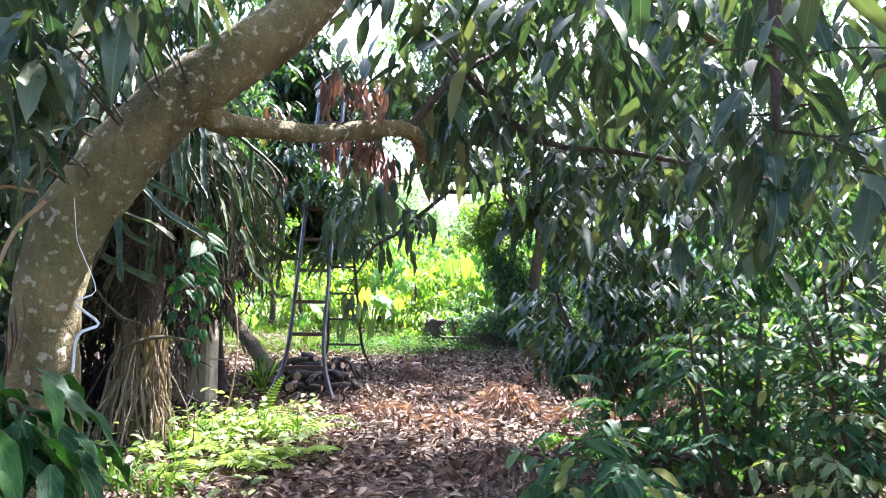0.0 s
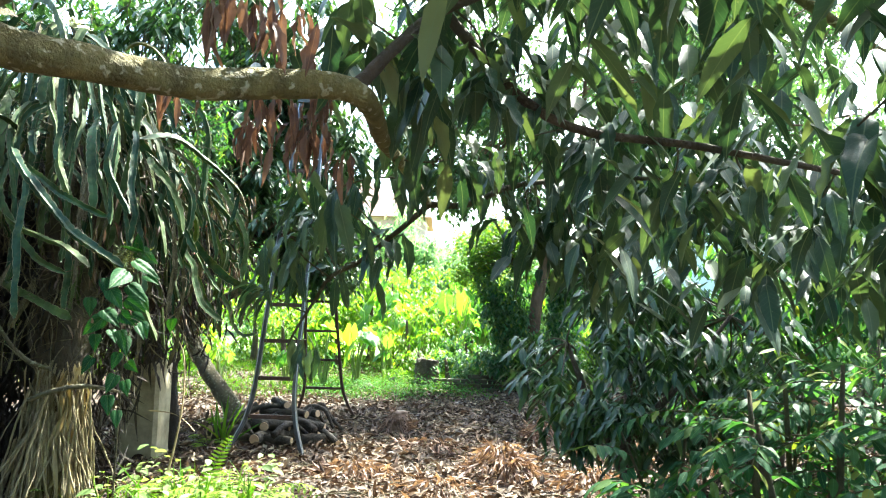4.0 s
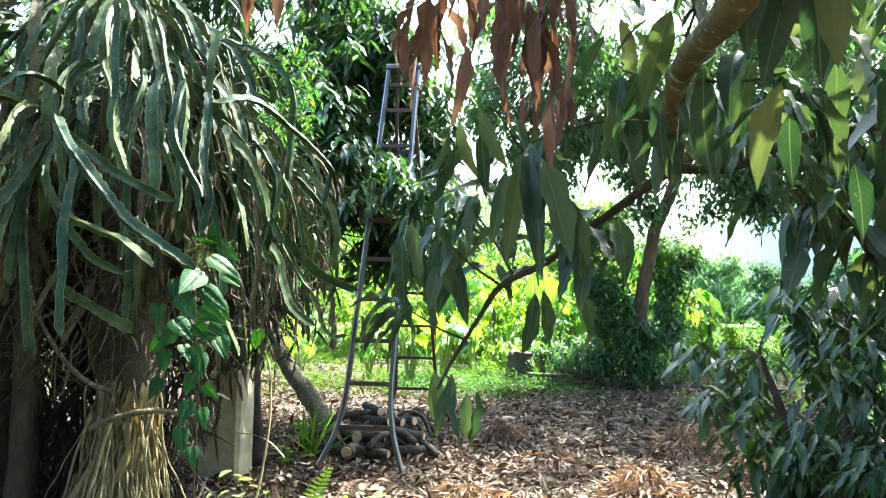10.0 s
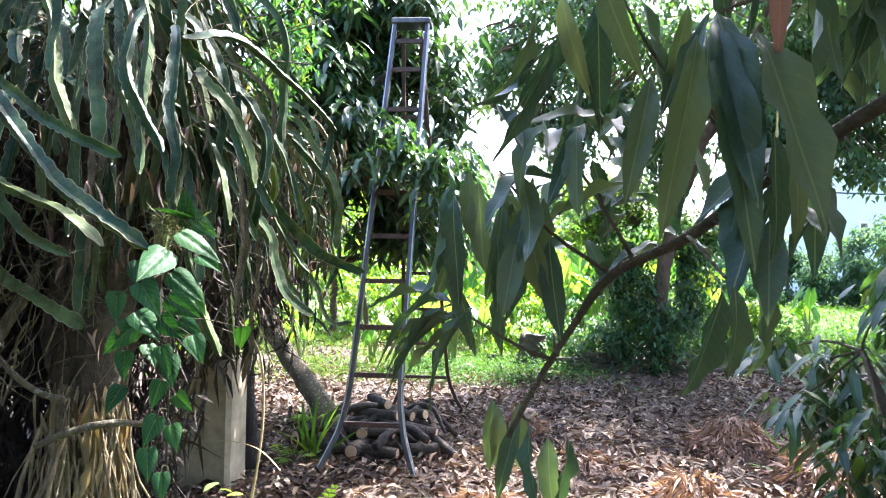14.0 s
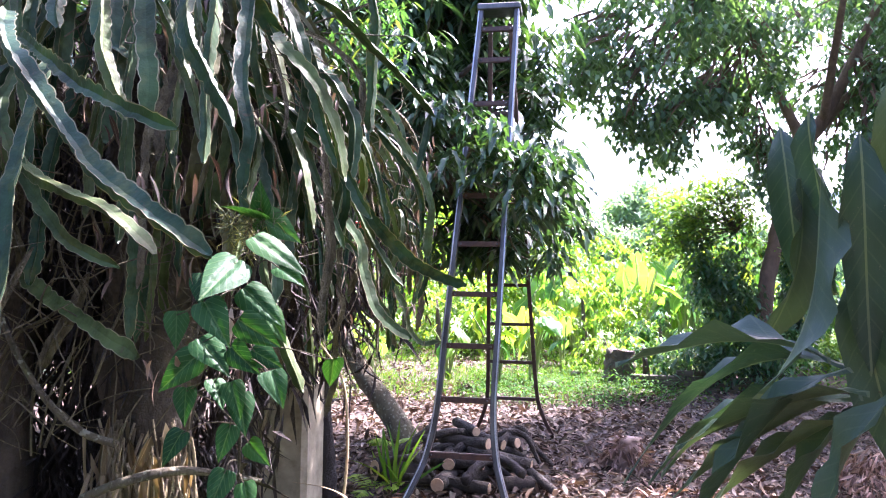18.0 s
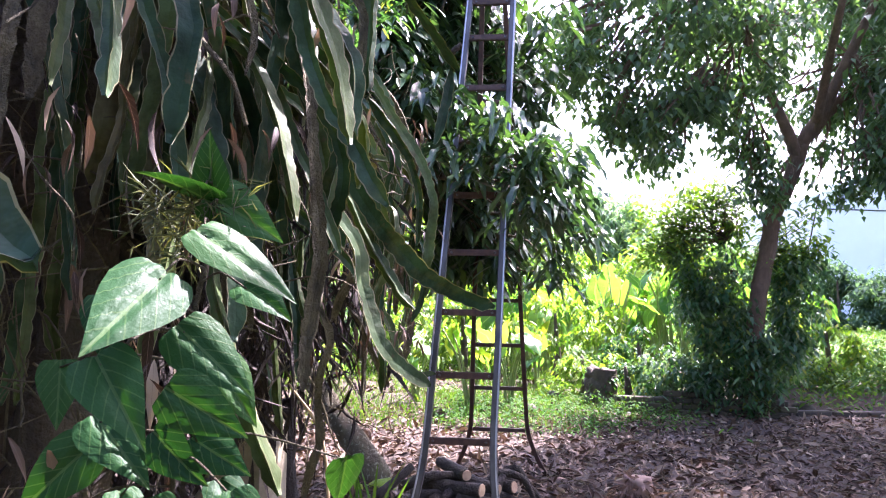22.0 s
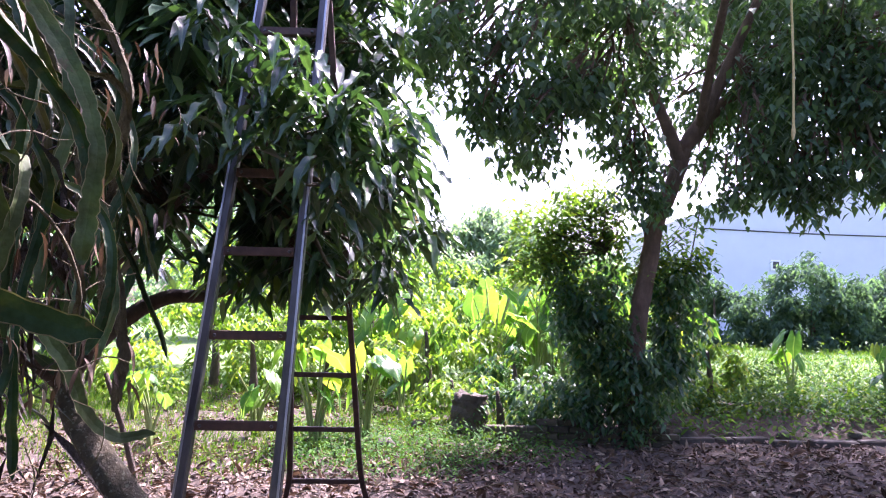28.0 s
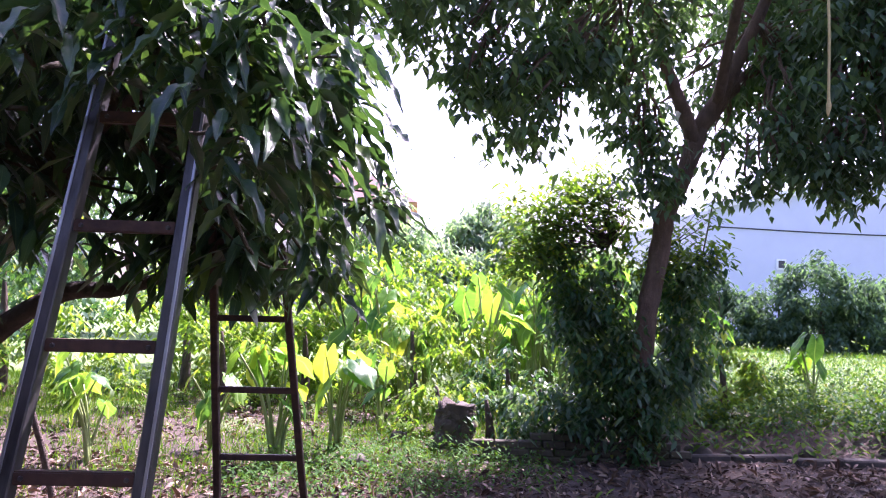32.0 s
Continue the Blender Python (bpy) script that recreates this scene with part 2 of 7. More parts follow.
M_BARK_X = bark_material("grey_brown_bark", (0.085, 0.055, 0.03), (0.21, 0.14, 0.08), None, 12)
M_BARK_MOSSY = bark_material("mossy_bark", (0.06, 0.05, 0.028), (0.2, 0.165, 0.09), (0.3, 0.3, 0.2), 13)
M_TWIG = bark_material("green_brown_twig", (0.06, 0.055, 0.025), (0.15, 0.12, 0.055), None, 40)
M_ROOT = bark_material("pale_root", (0.19, 0.145, 0.07), (0.55, 0.45, 0.26), None, 30)
M_DRYSTEM = bark_material("dry_brown_stem", (0.055, 0.046, 0.02), (0.24, 0.2, 0.09), None, 30)
# near-black: imitates shade inside the cactus, also colours dark dead wood
M_SHADE_WOOD = bark_material("shade_fill_dark_wood", (0.016, 0.012, 0.009), (0.065, 0.05, 0.036), None, 10)
M_ROTTEN = bark_material("rotten_wood", (0.035, 0.026, 0.016), (0.13, 0.10, 0.06), None, 10)
M_LOG = bark_material("log_bark", (0.035, 0.027, 0.018), (0.10, 0.08, 0.055), None, 16)
M_CUT = plain_material("cut_wood", (0.35, 0.22, 0.12), (0.55, 0.38, 0.22), 40, 0.75)
M_CONCRETE = plain_material("weathered_concrete", (0.14, 0.12, 0.065), (0.46, 0.40, 0.26), 7, 0.95, relief=0.6)
# brighter steel for the highlight line along the ladder rails
M_HIGHLIGHT = plain_material("steel_highlight", (0.25, 0.25, 0.25), (0.5, 0.5, 0.49), 24, 0.35, 0.8, 0.08, stretch=(1, 1, 0.1))
M_STEEL = plain_material("dull_steel", (0.035, 0.034, 0.033), (0.125, 0.122, 0.115), 24, 0.42, 0.6, 0.08, stretch=(1, 1, 0.1))
M_RUST = plain_material("rusty_dark_steel", (0.035, 0.022, 0.018), (0.11, 0.06, 0.04), 26, 0.7, 0.25, 0.25)
M_BRICK = plain_material("mossy_brick", (0.03, 0.03, 0.015), (0.09, 0.075, 0.04), 22, 0.95, relief=0.6, by_piece=0.6)
M_STONE = plain_material("grey_stone", (0.028, 0.024, 0.017), (0.09, 0.075, 0.052), 15, 0.9, relief=0.5)
M_WALL = plain_material("pale_render", (0.50, 0.525, 0.59), (0.56, 0.585, 0.65), 0.8, 0.9, relief=0.1)
# tile and plaster of the far house, paled to imitate haze
M_ROOFTILE = plain_material("red_tile", (0.5, 0.27, 0.2), (0.58, 0.34, 0.26), 3, 0.85, by_piece=0.5)
M_ORANGE = plain_material("orange_plaster", (0.6, 0.38, 0.3), (0.68, 0.45, 0.36), 1.5, 0.9)
M_DARK = plain_material("dark_glass", (0.02, 0.025, 0.03), (0.05, 0.055, 0.06), 3, 0.2)
M_WHITE = plain_material("white_paint", (0.7, 0.7, 0.68), (0.8, 0.8, 0.78), 5, 0.6)
M_ROPE = plain_material("yellow_rope", (0.4, 0.3, 0.1), (0.6, 0.48, 0.2), 60, 0.85)
M_BERRY = plain_material("red_berry", (0.5, 0.05, 0.02), (0.65, 0.12, 0.03), 60, 0.3)
M_PETAL = leaf_material("cream_petal", [(0.0, (0.7, 0.72, 0.5)), (1.0, (0.8, 0.8, 0.68))], (0.75, 0.75, 0.5), 0.4, (1.0, 1.0, 0.9), 0.5)
M_WIRE = plain_material("black_cable", (0.02, 0.02, 0.02), (0.04, 0.04, 0.04), 30, 0.6)


def cactus_material(name, tan):
    m, t, b = nodes_of(name)
    base = ramp(t, t.nodes.new("ShaderNodeObjectInfo").outputs["Random"], [(0.0, (0.03, 0.078, 0.045)), (0.45, (0.055, 0.11, 0.055)), (0.75, (0.11, 0.16, 0.05)), (0.9, tuple(a * (1 - tan) + b * tan for a, b in zip((0.05, 0.1, 0.04), (0.11, 0.14, 0.05)))), (1.0, tuple(a * (1 - tan) + b * tan for a, b in zip((0.06, 0.11, 0.04), (0.2, 0.165, 0.085))))])
    blot = ramp(t, noise_tex(t, 11.0, 5), [(0.5, (0, 0, 0)), (0.68, (1, 1, 1))])
    base = mix(t, calc(t, "MULTIPLY", blot, 0.7), base, (0.13, 0.155, 0.05))
    scar = ramp(t, noise_tex(t, 19.0, 4, 0.7), [(0.62, (0, 0, 0)), (0.7, (1, 1, 1))])
    base = mix(t, calc(t, "MULTIPLY", scar, 0.7), base, (0.15, 0.115, 0.065))
    uv = t.nodes.new("ShaderNodeTexCoord").outputs["UV"]
    sep = t.nodes.new("ShaderNodeSeparateXYZ")
    link(t, uv, sep.inputs[0])
    edge = calc(t, "GREATER_THAN", sep.outputs[0], 0.9)
    base = mix(t, calc(t, "MULTIPLY", edge, 0.85), base, (0.34, 0.31, 0.19))
    dust = noise_tex(t, 55.0, 3)
    grime = ramp(t, noise_tex(t, 6.0, 5, 0.7), [(0.38, (0.42, 0.42, 0.32)), (0.6, (1, 1, 1))])
    base = mix(t, 1.0, base, grime, "MULTIPLY")
    link(t, mix(t, calc(t, "MULTIPLY", dust, 0.5), base, mix(t, 1.0, base, (0.4, 0.44, 0.34), "MULTIPLY")), b.inputs["Base Color"])
    b.inputs["Roughness"].default_value = 0.56
    b.inputs["Specular IOR Level"].default_value = 0.2
    bump(t, b, calc(t, "ADD", dust, noise_tex(t, 18.0, 4)), 0.5, 0.005)
    tr = t.nodes.new("ShaderNodeBsdfTranslucent")
    link(t, mix(t, 1.0, base, (1.6, 1.7, 0.5), "MULTIPLY"), tr.inputs[0])
    ms = t.nodes.new("ShaderNodeMixShader")
    ms.inputs[0].default_value = 0.22
    link(t, b.outputs[0], ms.inputs[1])
    link(t, tr.outputs[0], ms.inputs[2])
    link(t, ms.outputs[0], t.nodes["Material Output"].inputs[0])
    return m


M_CACTUS = cactus_material("cactus_skin", 1.0)
M_CACTUS_GREEN = cactus_material("green_cactus_skin", 0.0)


def ground_material():
    """Soil with brown litter near, green turf beyond, by place on the ground."""
    m, t, b = nodes_of("garden_soil")
    n1, n2, n3 = noise_tex(t, 7.0, 8, 0.7), noise_tex(t, 38.0, 4, 0.7), noise_tex(t, 0.55, 3)
    soil = ramp(t, calc(t, "ADD", calc(t, "MULTIPLY", n1, 0.5), calc(t, "MULTIPLY", n2, 0.5)), [(0.3, (0.026, 0.018, 0.012)), (0.55, (0.066, 0.046, 0.031)), (0.75, (0.135, 0.096, 0.065))])
    turf = ramp(t, n2, [(0.3, (0.05, 0.10, 0.02)), (0.7, (0.14, 0.22, 0.05))])
    sep = t.nodes.new("ShaderNodeSeparateXYZ")
    link(t, t.nodes.new("ShaderNodeTexCoord").outputs["Object"], sep.inputs[0])
    far = calc(t, "ADD", calc(t, "MULTIPLY", calc(t, "SUBTRACT", sep.outputs[1], 15.5), 0.35), calc(t, "MULTIPLY", calc(t, "SUBTRACT", n3, 0.5), 5.0))
    n = t.nodes.new("ShaderNodeClamp")
    link(t, far, n.inputs[0])
    link(t, mix(t, n.outputs[0], soil, turf), b.inputs["Base Color"])
    b.inputs["Roughness"].default_value = 1.0
    bump(t, b, n1, 0.8, 0.03)
    return m


M_GROUND = ground_material()

# ---- building tools ----
R = np.random.default_rng(7)


def raw_mesh(name, verts, tris=None, quads=None, uvs=None, smooth=True):
    """A mesh straight from arrays."""
    me = bpy.data.meshes.new(name)
    verts = np.asarray(verts, dtype=np.float32).reshape(-1, 3)
    tris = np.zeros((0, 3), int) if tris is None else np.asarray(tris, int).reshape(-1, 3)
    quads = np.zeros((0, 4), int) if quads is None else np.asarray(quads, int).reshape(-1, 4)
    loops = np.concatenate([tris.ravel(), quads.ravel()]).astype(np.int32)
    starts = np.concatenate([np.arange(len(tris)) * 3, len(tris) * 3 + np.arange(len(quads)) * 4]).astype(np.int32)
    me.vertices.add(len(verts))
    me.vertices.foreach_set("co", verts.ravel())
    me.loops.add(len(loops))
    me.loops.foreach_set("vertex_index", loops)
    me.polygons.add(len(starts))
    me.polygons.foreach_set("loop_start", starts)
    if uvs is not None:
        lay = me.uv_layers.new(name="UVMap")
        lay.uv.foreach_set("vector", np.asarray(uvs, np.float32)[loops].ravel())
    me.update(calc_edges=True)
    me.polygons.foreach_set("use_smooth", np.full(len(starts), smooth))
    return me


def part(name, data, material, parent=None, label=""):
    """Link a mesh or a bmesh as one object under a thing or a part."""
    if isinstance(data, bmesh.types.BMesh):
        me = bpy.data.meshes.new(name)
        data.to_mesh(me)
        data.free()
        data = me
    if material and not data.materials:
        data.materials.append(material)
    ob = new(name, data)
    if parent:
        ob.parent = parent
    if label:
        tagged(ob, label)
    return ob


def thing(name, label, category, group="", at=(0, 0, 0), kind=""):
    ob = new(name)
    ob.empty_display_size = 0.1
    ob.matrix_basis = Matrix.Translation(at)
    return tagged(ob, label, category, group, kind)


def smooth_line(points, steps=6):
    """Catmull-Rom through the points (rows of any width)."""
    p = np.asarray(points, float)
    p = np.vstack([2 * p[0] - p[1], p, 2 * p[-1] - p[-2]])
    out = []
    for i in range(1, len(p) - 2):
        a, b, c, d = p[i - 1], p[i], p[i + 1], p[i + 2]
        for s in np.linspace(0, 1, steps, endpoint=False):
            out.append(0.5 * (2 * b + (c - a) * s + (2 * a - 5 * b + 4 * c - d) * s * s + (3 * b - a - 3 * c + d) * s ** 3))
    out.append(p[-2])
    return np.array(out)


def frames_along(line):
    """Side and up vectors along a line."""
    d = np.gradient(line, axis=0)
    d /= np.linalg.norm(d, axis=1, keepdims=True) + 1e-9
    ref = np.array([0.13, 0.31, 0.94]) if abs(d[0][2]) < 0.9 else np.array([0.9, 0.4, 0.1])
    s = []
    for k in d:
        v = np.cross(k, ref)
        v /= np.linalg.norm(v) + 1e-9
        ref = np.cross(v, k)
        s.append(v)
    s = np.array(s)
    return d, s, np.cross(s, d)


def tube_arrays(points, sides=9, steps=6, rough=0.08, caps=True):
    """Verts and faces of a tapering limb through rows of (x, y, z, radius)."""
    line = smooth_line(points, steps)
    xyz, rad = line[:, :3], np.maximum(line[:, 3], 0.0008)
    _, s, u = frames_along(xyz)
    ang = np.linspace(0, 2 * np.pi, sides, endpoint=False)
    k = len(xyz)
    r = rad[:, None] * (1 + rough * R.standard_normal((k, sides)) * 0.6 + rough * np.sin(ang * 3 + R.uniform(0, 6)) * 0.7)
    v = xyz[:, None] + r[..., None] * (np.cos(ang)[None, :, None] * s[:, None] + np.sin(ang)[None, :, None] * u[:, None])
    i, j = np.meshgrid(np.arange(k - 1), np.arange(sides), indexing="ij")
    q = np.stack([i * sides + j, i * sides + (j + 1) % sides, (i + 1) * sides + (j + 1) % sides, (i + 1) * sides + j], -1).reshape(-1, 4)
    v = v.reshape(-1, 3)
    t = []
    if caps:
        v = np.vstack([v, xyz[0], xyz[-1]])
        a, b = len(v) - 2, len(v) - 1
        o = (k - 1) * sides
        t = [(a, (n + 1) % sides, n) for n in range(sides)] + [(b, o + n, o + (n + 1) % sides) for n in range(sides)]
    return v, np.array(t, int).reshape(-1, 3), q


LINES = []


def tube(name, points, **kw):
    LINES.append(smooth_line(points, 6)[:, :3])
    v, t, q = tube_arrays(points, **kw)
    return raw_mesh(name, v, t, q)


def join_arrays(items):
    vs, ts, qs, n = [], [], [], 0
    for v, t, q in items:
        vs.append(v), ts.append(np.asarray(t).reshape(-1, 3) + n), qs.append(np.asarray(q).reshape(-1, 4) + n)
        n += len(v)
    return np.vstack(vs), np.vstack(ts), np.vstack(qs)


def box_bm(x0, y0, z0, x1, y1, z1, bevel=0.0):
    bm = bmesh.new()
    bmesh.ops.create_cube(bm, size=1, matrix=Matrix.Translation(((x0 + x1) / 2, (y0 + y1) / 2, (z0 + z1) / 2)) @ Matrix.Diagonal((x1 - x0, y1 - y0, z1 - z0, 1)))
    if bevel:
        bmesh.ops.bevel(bm, geom=bm.edges[:], offset=bevel, segments=1, affect="EDGES")
    return bm


def strip_flat(points, wide):
    """A thin bent strip with slight thickness through points."""
    p = smooth_line(points, 4)
    _, s, u = frames_along(p)
    h = np.linspace(1, 0.6, len(p))[:, None] * wide / 2
    ring = np.stack([p - s * h - u * 0.0008, p + s * h - u * 0.0008, p + s * h + u * 0.0008, p - s * h + u * 0.0008], 1).reshape(-1, 3)
    i, j = np.meshgrid(np.arange(len(p) - 1), np.arange(4), indexing="ij")
    q = np.stack([i * 4 + j, i * 4 + (j + 1) % 4, (i + 1) * 4 + (j + 1) % 4, (i + 1) * 4 + j], -1).reshape(-1, 4)
    e = (len(p) - 1) * 4
    return raw_mesh("strip", ring, None, np.vstack([q, [(0, 1, 2, 3), (e, e + 3, e + 2, e + 1)]]), None, False)


def unit(v):
    v = np.asarray(v, float)
    return v / (np.linalg.norm(v, axis=-1, keepdims=True) + 1e-9)


SHAPES = {  # station along the blade, share of the full width
    "lance": ((0.10, 0.36, 0.64, 0.87), (0.42, 0.98, 0.86, 0.36)),
    "oval": ((0.10, 0.34, 0.62, 0.87), (0.55, 1.0, 0.92, 0.48)),
    "strap": ((0.10, 0.35, 0.65, 0.88), (0.8, 1.0, 0.9, 0.5)),
    "heart": ((0.02, 0.25, 0.55, 0.82), (0.75, 1.0, 0.74, 0.3)),
}


def leaf_arrays(P, D, N, L, W, shape="lance", curl=0.22, fold=0.2, ripple=0.05):
    """Verts, faces and uvs of n leaves: base points P, axis D, upper side N, length L, width W."""
    n = len(P)
    P, D, N = np.asarray(P, float), unit(D), np.asarray(N, float)
    N = unit(N - D * (N * D).sum(1, keepdims=True))
    S = np.cross(D, N)
    L, W = np.broadcast_to(L, n)[:, None], np.broadcast_to(W, n)[:, None]
    c = curl * (0.4 + 1.2 * R.random((n, 1)))
    f = fold * (0.3 + 1.4 * R.random((n, 1)))
    ts, ws = SHAPES[shape]
    cols = [P]
    uv = [(0.5, 0.0)]
    for t, w in zip(ts, ws):
        mid = P + D * L * t - N * L * c * t * t
        rp = ripple * W * R.standard_normal((n, 2))
        cols += [mid - S * W * w * 0.5 + N * (f * W * w * 0.5 + rp[:, :1]), mid, mid + S * W * w * 0.5 + N * (f * W * w * 0.5 + rp[:, 1:])]
        uv += [(0.5 - w * 0.5, t), (0.5, t), (0.5 + w * 0.5, t)]
    cols.append(P + D * L - N * L * c)
    uv.append((0.5, 1.0))
    v = np.stack(cols, 1).reshape(-1, 3)
    base = (np.arange(n) * 14)[:, None, None]
    tri = np.array([(0, 2, 1), (0, 3, 2), (10, 11, 13), (11, 12, 13)])
    quad = np.array([(1 + 3 * k, 2 + 3 * k, 5 + 3 * k, 4 + 3 * k) for k in range(3)] + [(2 + 3 * k, 3 + 3 * k, 6 + 3 * k, 5 + 3 * k) for k in range(3)])
    return v, (tri[None] + base).reshape(-1, 3), (quad[None] + base).reshape(-1, 4), np.tile(np.array(uv), (n, 1))


def leaves_mesh(name, *a, **kw):
    v, t, q, uv = leaf_arrays(*a, **kw)
    return raw_mesh(name, v, t, q, uv)


def small_leaves_mesh(name, P, D, N, L, W):
    """Far leaves: six points and four faces each."""
    n = len(P)
    P, D, N = np.asarray(P, float), unit(D), np.asarray(N, float)
    N = unit(N - D * (N * D).sum(1, keepdims=True))
    S = np.cross(D, N)
    L, W = np.broadcast_to(L, n)[:, None], np.broadcast_to(W, n)[:, None]
    v = np.stack([P, P + D * L * 0.4 - S * W * 0.5 + N * W * 0.1, P + D * L * 0.45 - N * L * 0.05, P + D * L * 0.4 + S * W * 0.5 + N * W * 0.1, P + D * L - N * L * 0.2], 1).reshape(-1, 3)
    base = (np.arange(n) * 5)[:, None, None]
    t = (np.array([(0, 2, 1), (0, 3, 2), (1, 2, 4), (2, 3, 4)])[None] + base).reshape(-1, 3)
    return raw_mesh(name, v, t, None, np.tile([(0.5, 0), (0, 0.4), (0.5, 0.45), (1, 0.4), (0.5, 1)], (n, 1)))


def bunches(centres, per=9, droop=0.9, size=(0.17, 0.055), spread=0.05, axis=None, vary=0.25):
    """Leaves in bunches that hang and radiate from each centre: P, D, N, L, W."""
    c = np.asarray(centres, float)
    n = len(c)
    k = np.repeat(np.arange(n), per)
    a = R.uniform(0, 2 * np.pi, len(k))
    out = np.stack([np.cos(a), np.sin(a), np.zeros(len(k))], 1)
    down = droop * (0.35 + 0.9 * R.random((len(k), 1)))
    D = out + np.array([0, 0, -1.0]) * down
    if axis is not None:
        D = D + np.asarray(axis, float)[k] * 0.7
    D = unit(D)
    N = np.array([0, 0, 1.0]) + out * 0.8 + R.standard_normal((len(k), 3)) * 0.25
    P = c[k] + R.standard_normal((len(k), 3)) * spread + D * 0.012
    s = 1 + vary * R.standard_normal(len(k)).clip(-1.8, 1.8)
    return P, D, N, size[0] * s, size[1] * (0.6 * s + 0.4)


def heart_mesh(curl, fold):
    """A heart-shaped blade one unit long and wide, its stalk at the origin."""
    rim = [(0.0, 0.98), (0.06, 0.9), (0.17, 0.75), (0.31, 0.56), (0.43, 0.36), (0.495, 0.17), (0.46, 0.0), (0.36, -0.1), (0.22, -0.11), (0.1, -0.05), (0.0, 0.0)]
    ys, xs = np.array([p[1] for p in rim]), np.array([p[0] for p in rim])
    s = np.linspace(0, len(rim) - 1, 25)
    ry, rx = np.interp(s, range(len(rim)), ys), np.interp(s, range(len(rim)), xs)
    cols = np.linspace(-1, 1, 11)
    v, uv, q = [], [], []
    for x, y in zip(rx, ry):
        for k in cols:
            a = abs(x * k)
            quilt = 0.075 * abs(math.sin(math.pi * 4 * (y - 1.1 * a) + 0.78)) * min(1.0, a * 9) * (1.2 - abs(k))
            v.append((x * k, y, fold * a * 2 - curl * max(y, 0) ** 2 - 0.6 * a * a + quilt))
            uv.append((0.5 + x * k, y))
    for i in range(len(rx) - 1):
        for k in range(10):
            q.append((i * 11 + k, i * 11 + k + 1, i * 11 + k + 12, i * 11 + k + 11))
    return raw_mesh("leaf", v, None, q, uv)


def blade_mesh(shape, curl, k):
    """A detailed blade one unit long and wide: folded along the midrib, with a waved margin and a drawn-out tip."""
    ts, ws = SHAPES[shape]
    st = np.linspace(0, 1, 12)
    wide = np.interp(st, [0, *ts, 1.0], [0.03, *ws, 0.0])
    wide = np.convolve(np.pad(wide, 1, mode="edge"), [0.2, 0.6, 0.2], mode="valid")
    wide[0], wide[-1] = 0.03, 0.0
    v, uv, q = [], [], []
    bend = 0.05 * math.sin(k * 2.1)
    for t, w in zip(st, wide):
        mid = bend * math.sin(t * 3.0)
        for a in (-1, -0.55, 0, 0.55, 1):
            wave = 0.028 * math.sin(t * 17 + k * 1.7 + (2 if a > 0 else 0)) * abs(a) ** 2
            v.append((a * w * 0.5 + mid * 0.3, t, 0.11 * abs(a) * w + 1.6 * wave * w - curl * t * t - 0.03 * a * a + 0.03 * math.sin(t * 5 + k)))
            uv.append((0.5 + a * w * 0.5, t))
    for i in range(len(st) - 1):
        for j in range(4):
            q.append((i * 5 + j, i * 5 + j + 1, i * 5 + j + 6, i * 5 + j + 5))
    return raw_mesh("leaf", v, None, q, uv)


LEAF_PIECES = {}


def single_leaves(parent, material, P, D, N, L, W, shape="lance", curl=0.22, name="leaf"):
    """Leaves as objects of their own, on a few shared meshes."""
    key = (material.name, shape, curl)
    if key not in LEAF_PIECES:
        ms = []
        for k in range(6):
            if shape == "heart":
                ms.append(heart_mesh(curl * (0.4 + 0.3 * k), 0.12 + 0.03 * k))
                ms[-1].materials.append(material)
                continue
            ms.append(blade_mesh(shape, curl * (0.4 + 0.3 * k), k))
            ms[-1].materials.append(material)
        LEAF_PIECES[key] = ms
    ms = LEAF_PIECES[key]
    D = unit(D)
    N = np.asarray(N, float)
    N = unit(N - D * (N * D).sum(1, keepdims=True))
    S = np.cross(D, N)
    inv = parent.matrix_basis.inverted() if parent else Matrix()
    for i in range(len(P)):
        ob = new(name, ms[i % 6])
        if parent:
            ob.parent = parent
        w, l = float(np.broadcast_to(W, len(P))[i]), float(np.broadcast_to(L, len(P))[i])
        s, d, u = S[i] * w, D[i] * l, N[i] * (l if shape != "heart" else w)
        ob.matrix_parent_inverse = inv
        ob.matrix_basis = Matrix(((s[0], d[0], u[0], P[i][0]), (s[1], d[1], u[1], P[i][1]), (s[2], d[2], u[2], P[i][2]), (0, 0, 0, 1)))


def split_leaves(leaf, k):
    """The first k leaves and the rest."""
    return [np.asarray(a)[:k] for a in leaf], [np.asarray(a)[k:] for a in leaf]


def merged(*sets):
    return [np.concatenate([np.asarray(s[i]) for s in sets]) for i in range(5)]


def nearest_first(leaf, x, y):
    o = np.argsort(np.hypot(leaf[0][:, 0] - x, leaf[0][:, 1] - y))
    return [np.asarray(a)[o] for a in leaf]


def in_blob(n, centre, radii, shell=0.55):
    """Points in an ellipsoid, more of them towards its skin."""
    d = unit(R.standard_normal((n, 3)))
    r = (shell + (1 - shell) * R.random((n, 1))) ** 0.6
    lump = 1 + 0.22 * np.sin(d[:, :1] * 7 + d[:, 1:2] * 5 + centre[0]) * np.cos(d[:, 2:] * 6 + d[:, 1:2] * 4)
    return np.array(centre) + d * r * lump * np.array(radii)


def clumped(n, centre, radii, shell=0.4, size=0.2, per=9):
    """Bunch places gathered in clumps, with gaps between the clumps."""
    c = in_blob(max(3, n // per), centre, radii, shell)
    c = np.repeat(c, per, axis=0)
    return c + unit(R.standard_normal(c.shape)) * size * R.random((len(c), 1)) ** 0.5 * np.array([1, 1, 0.75])


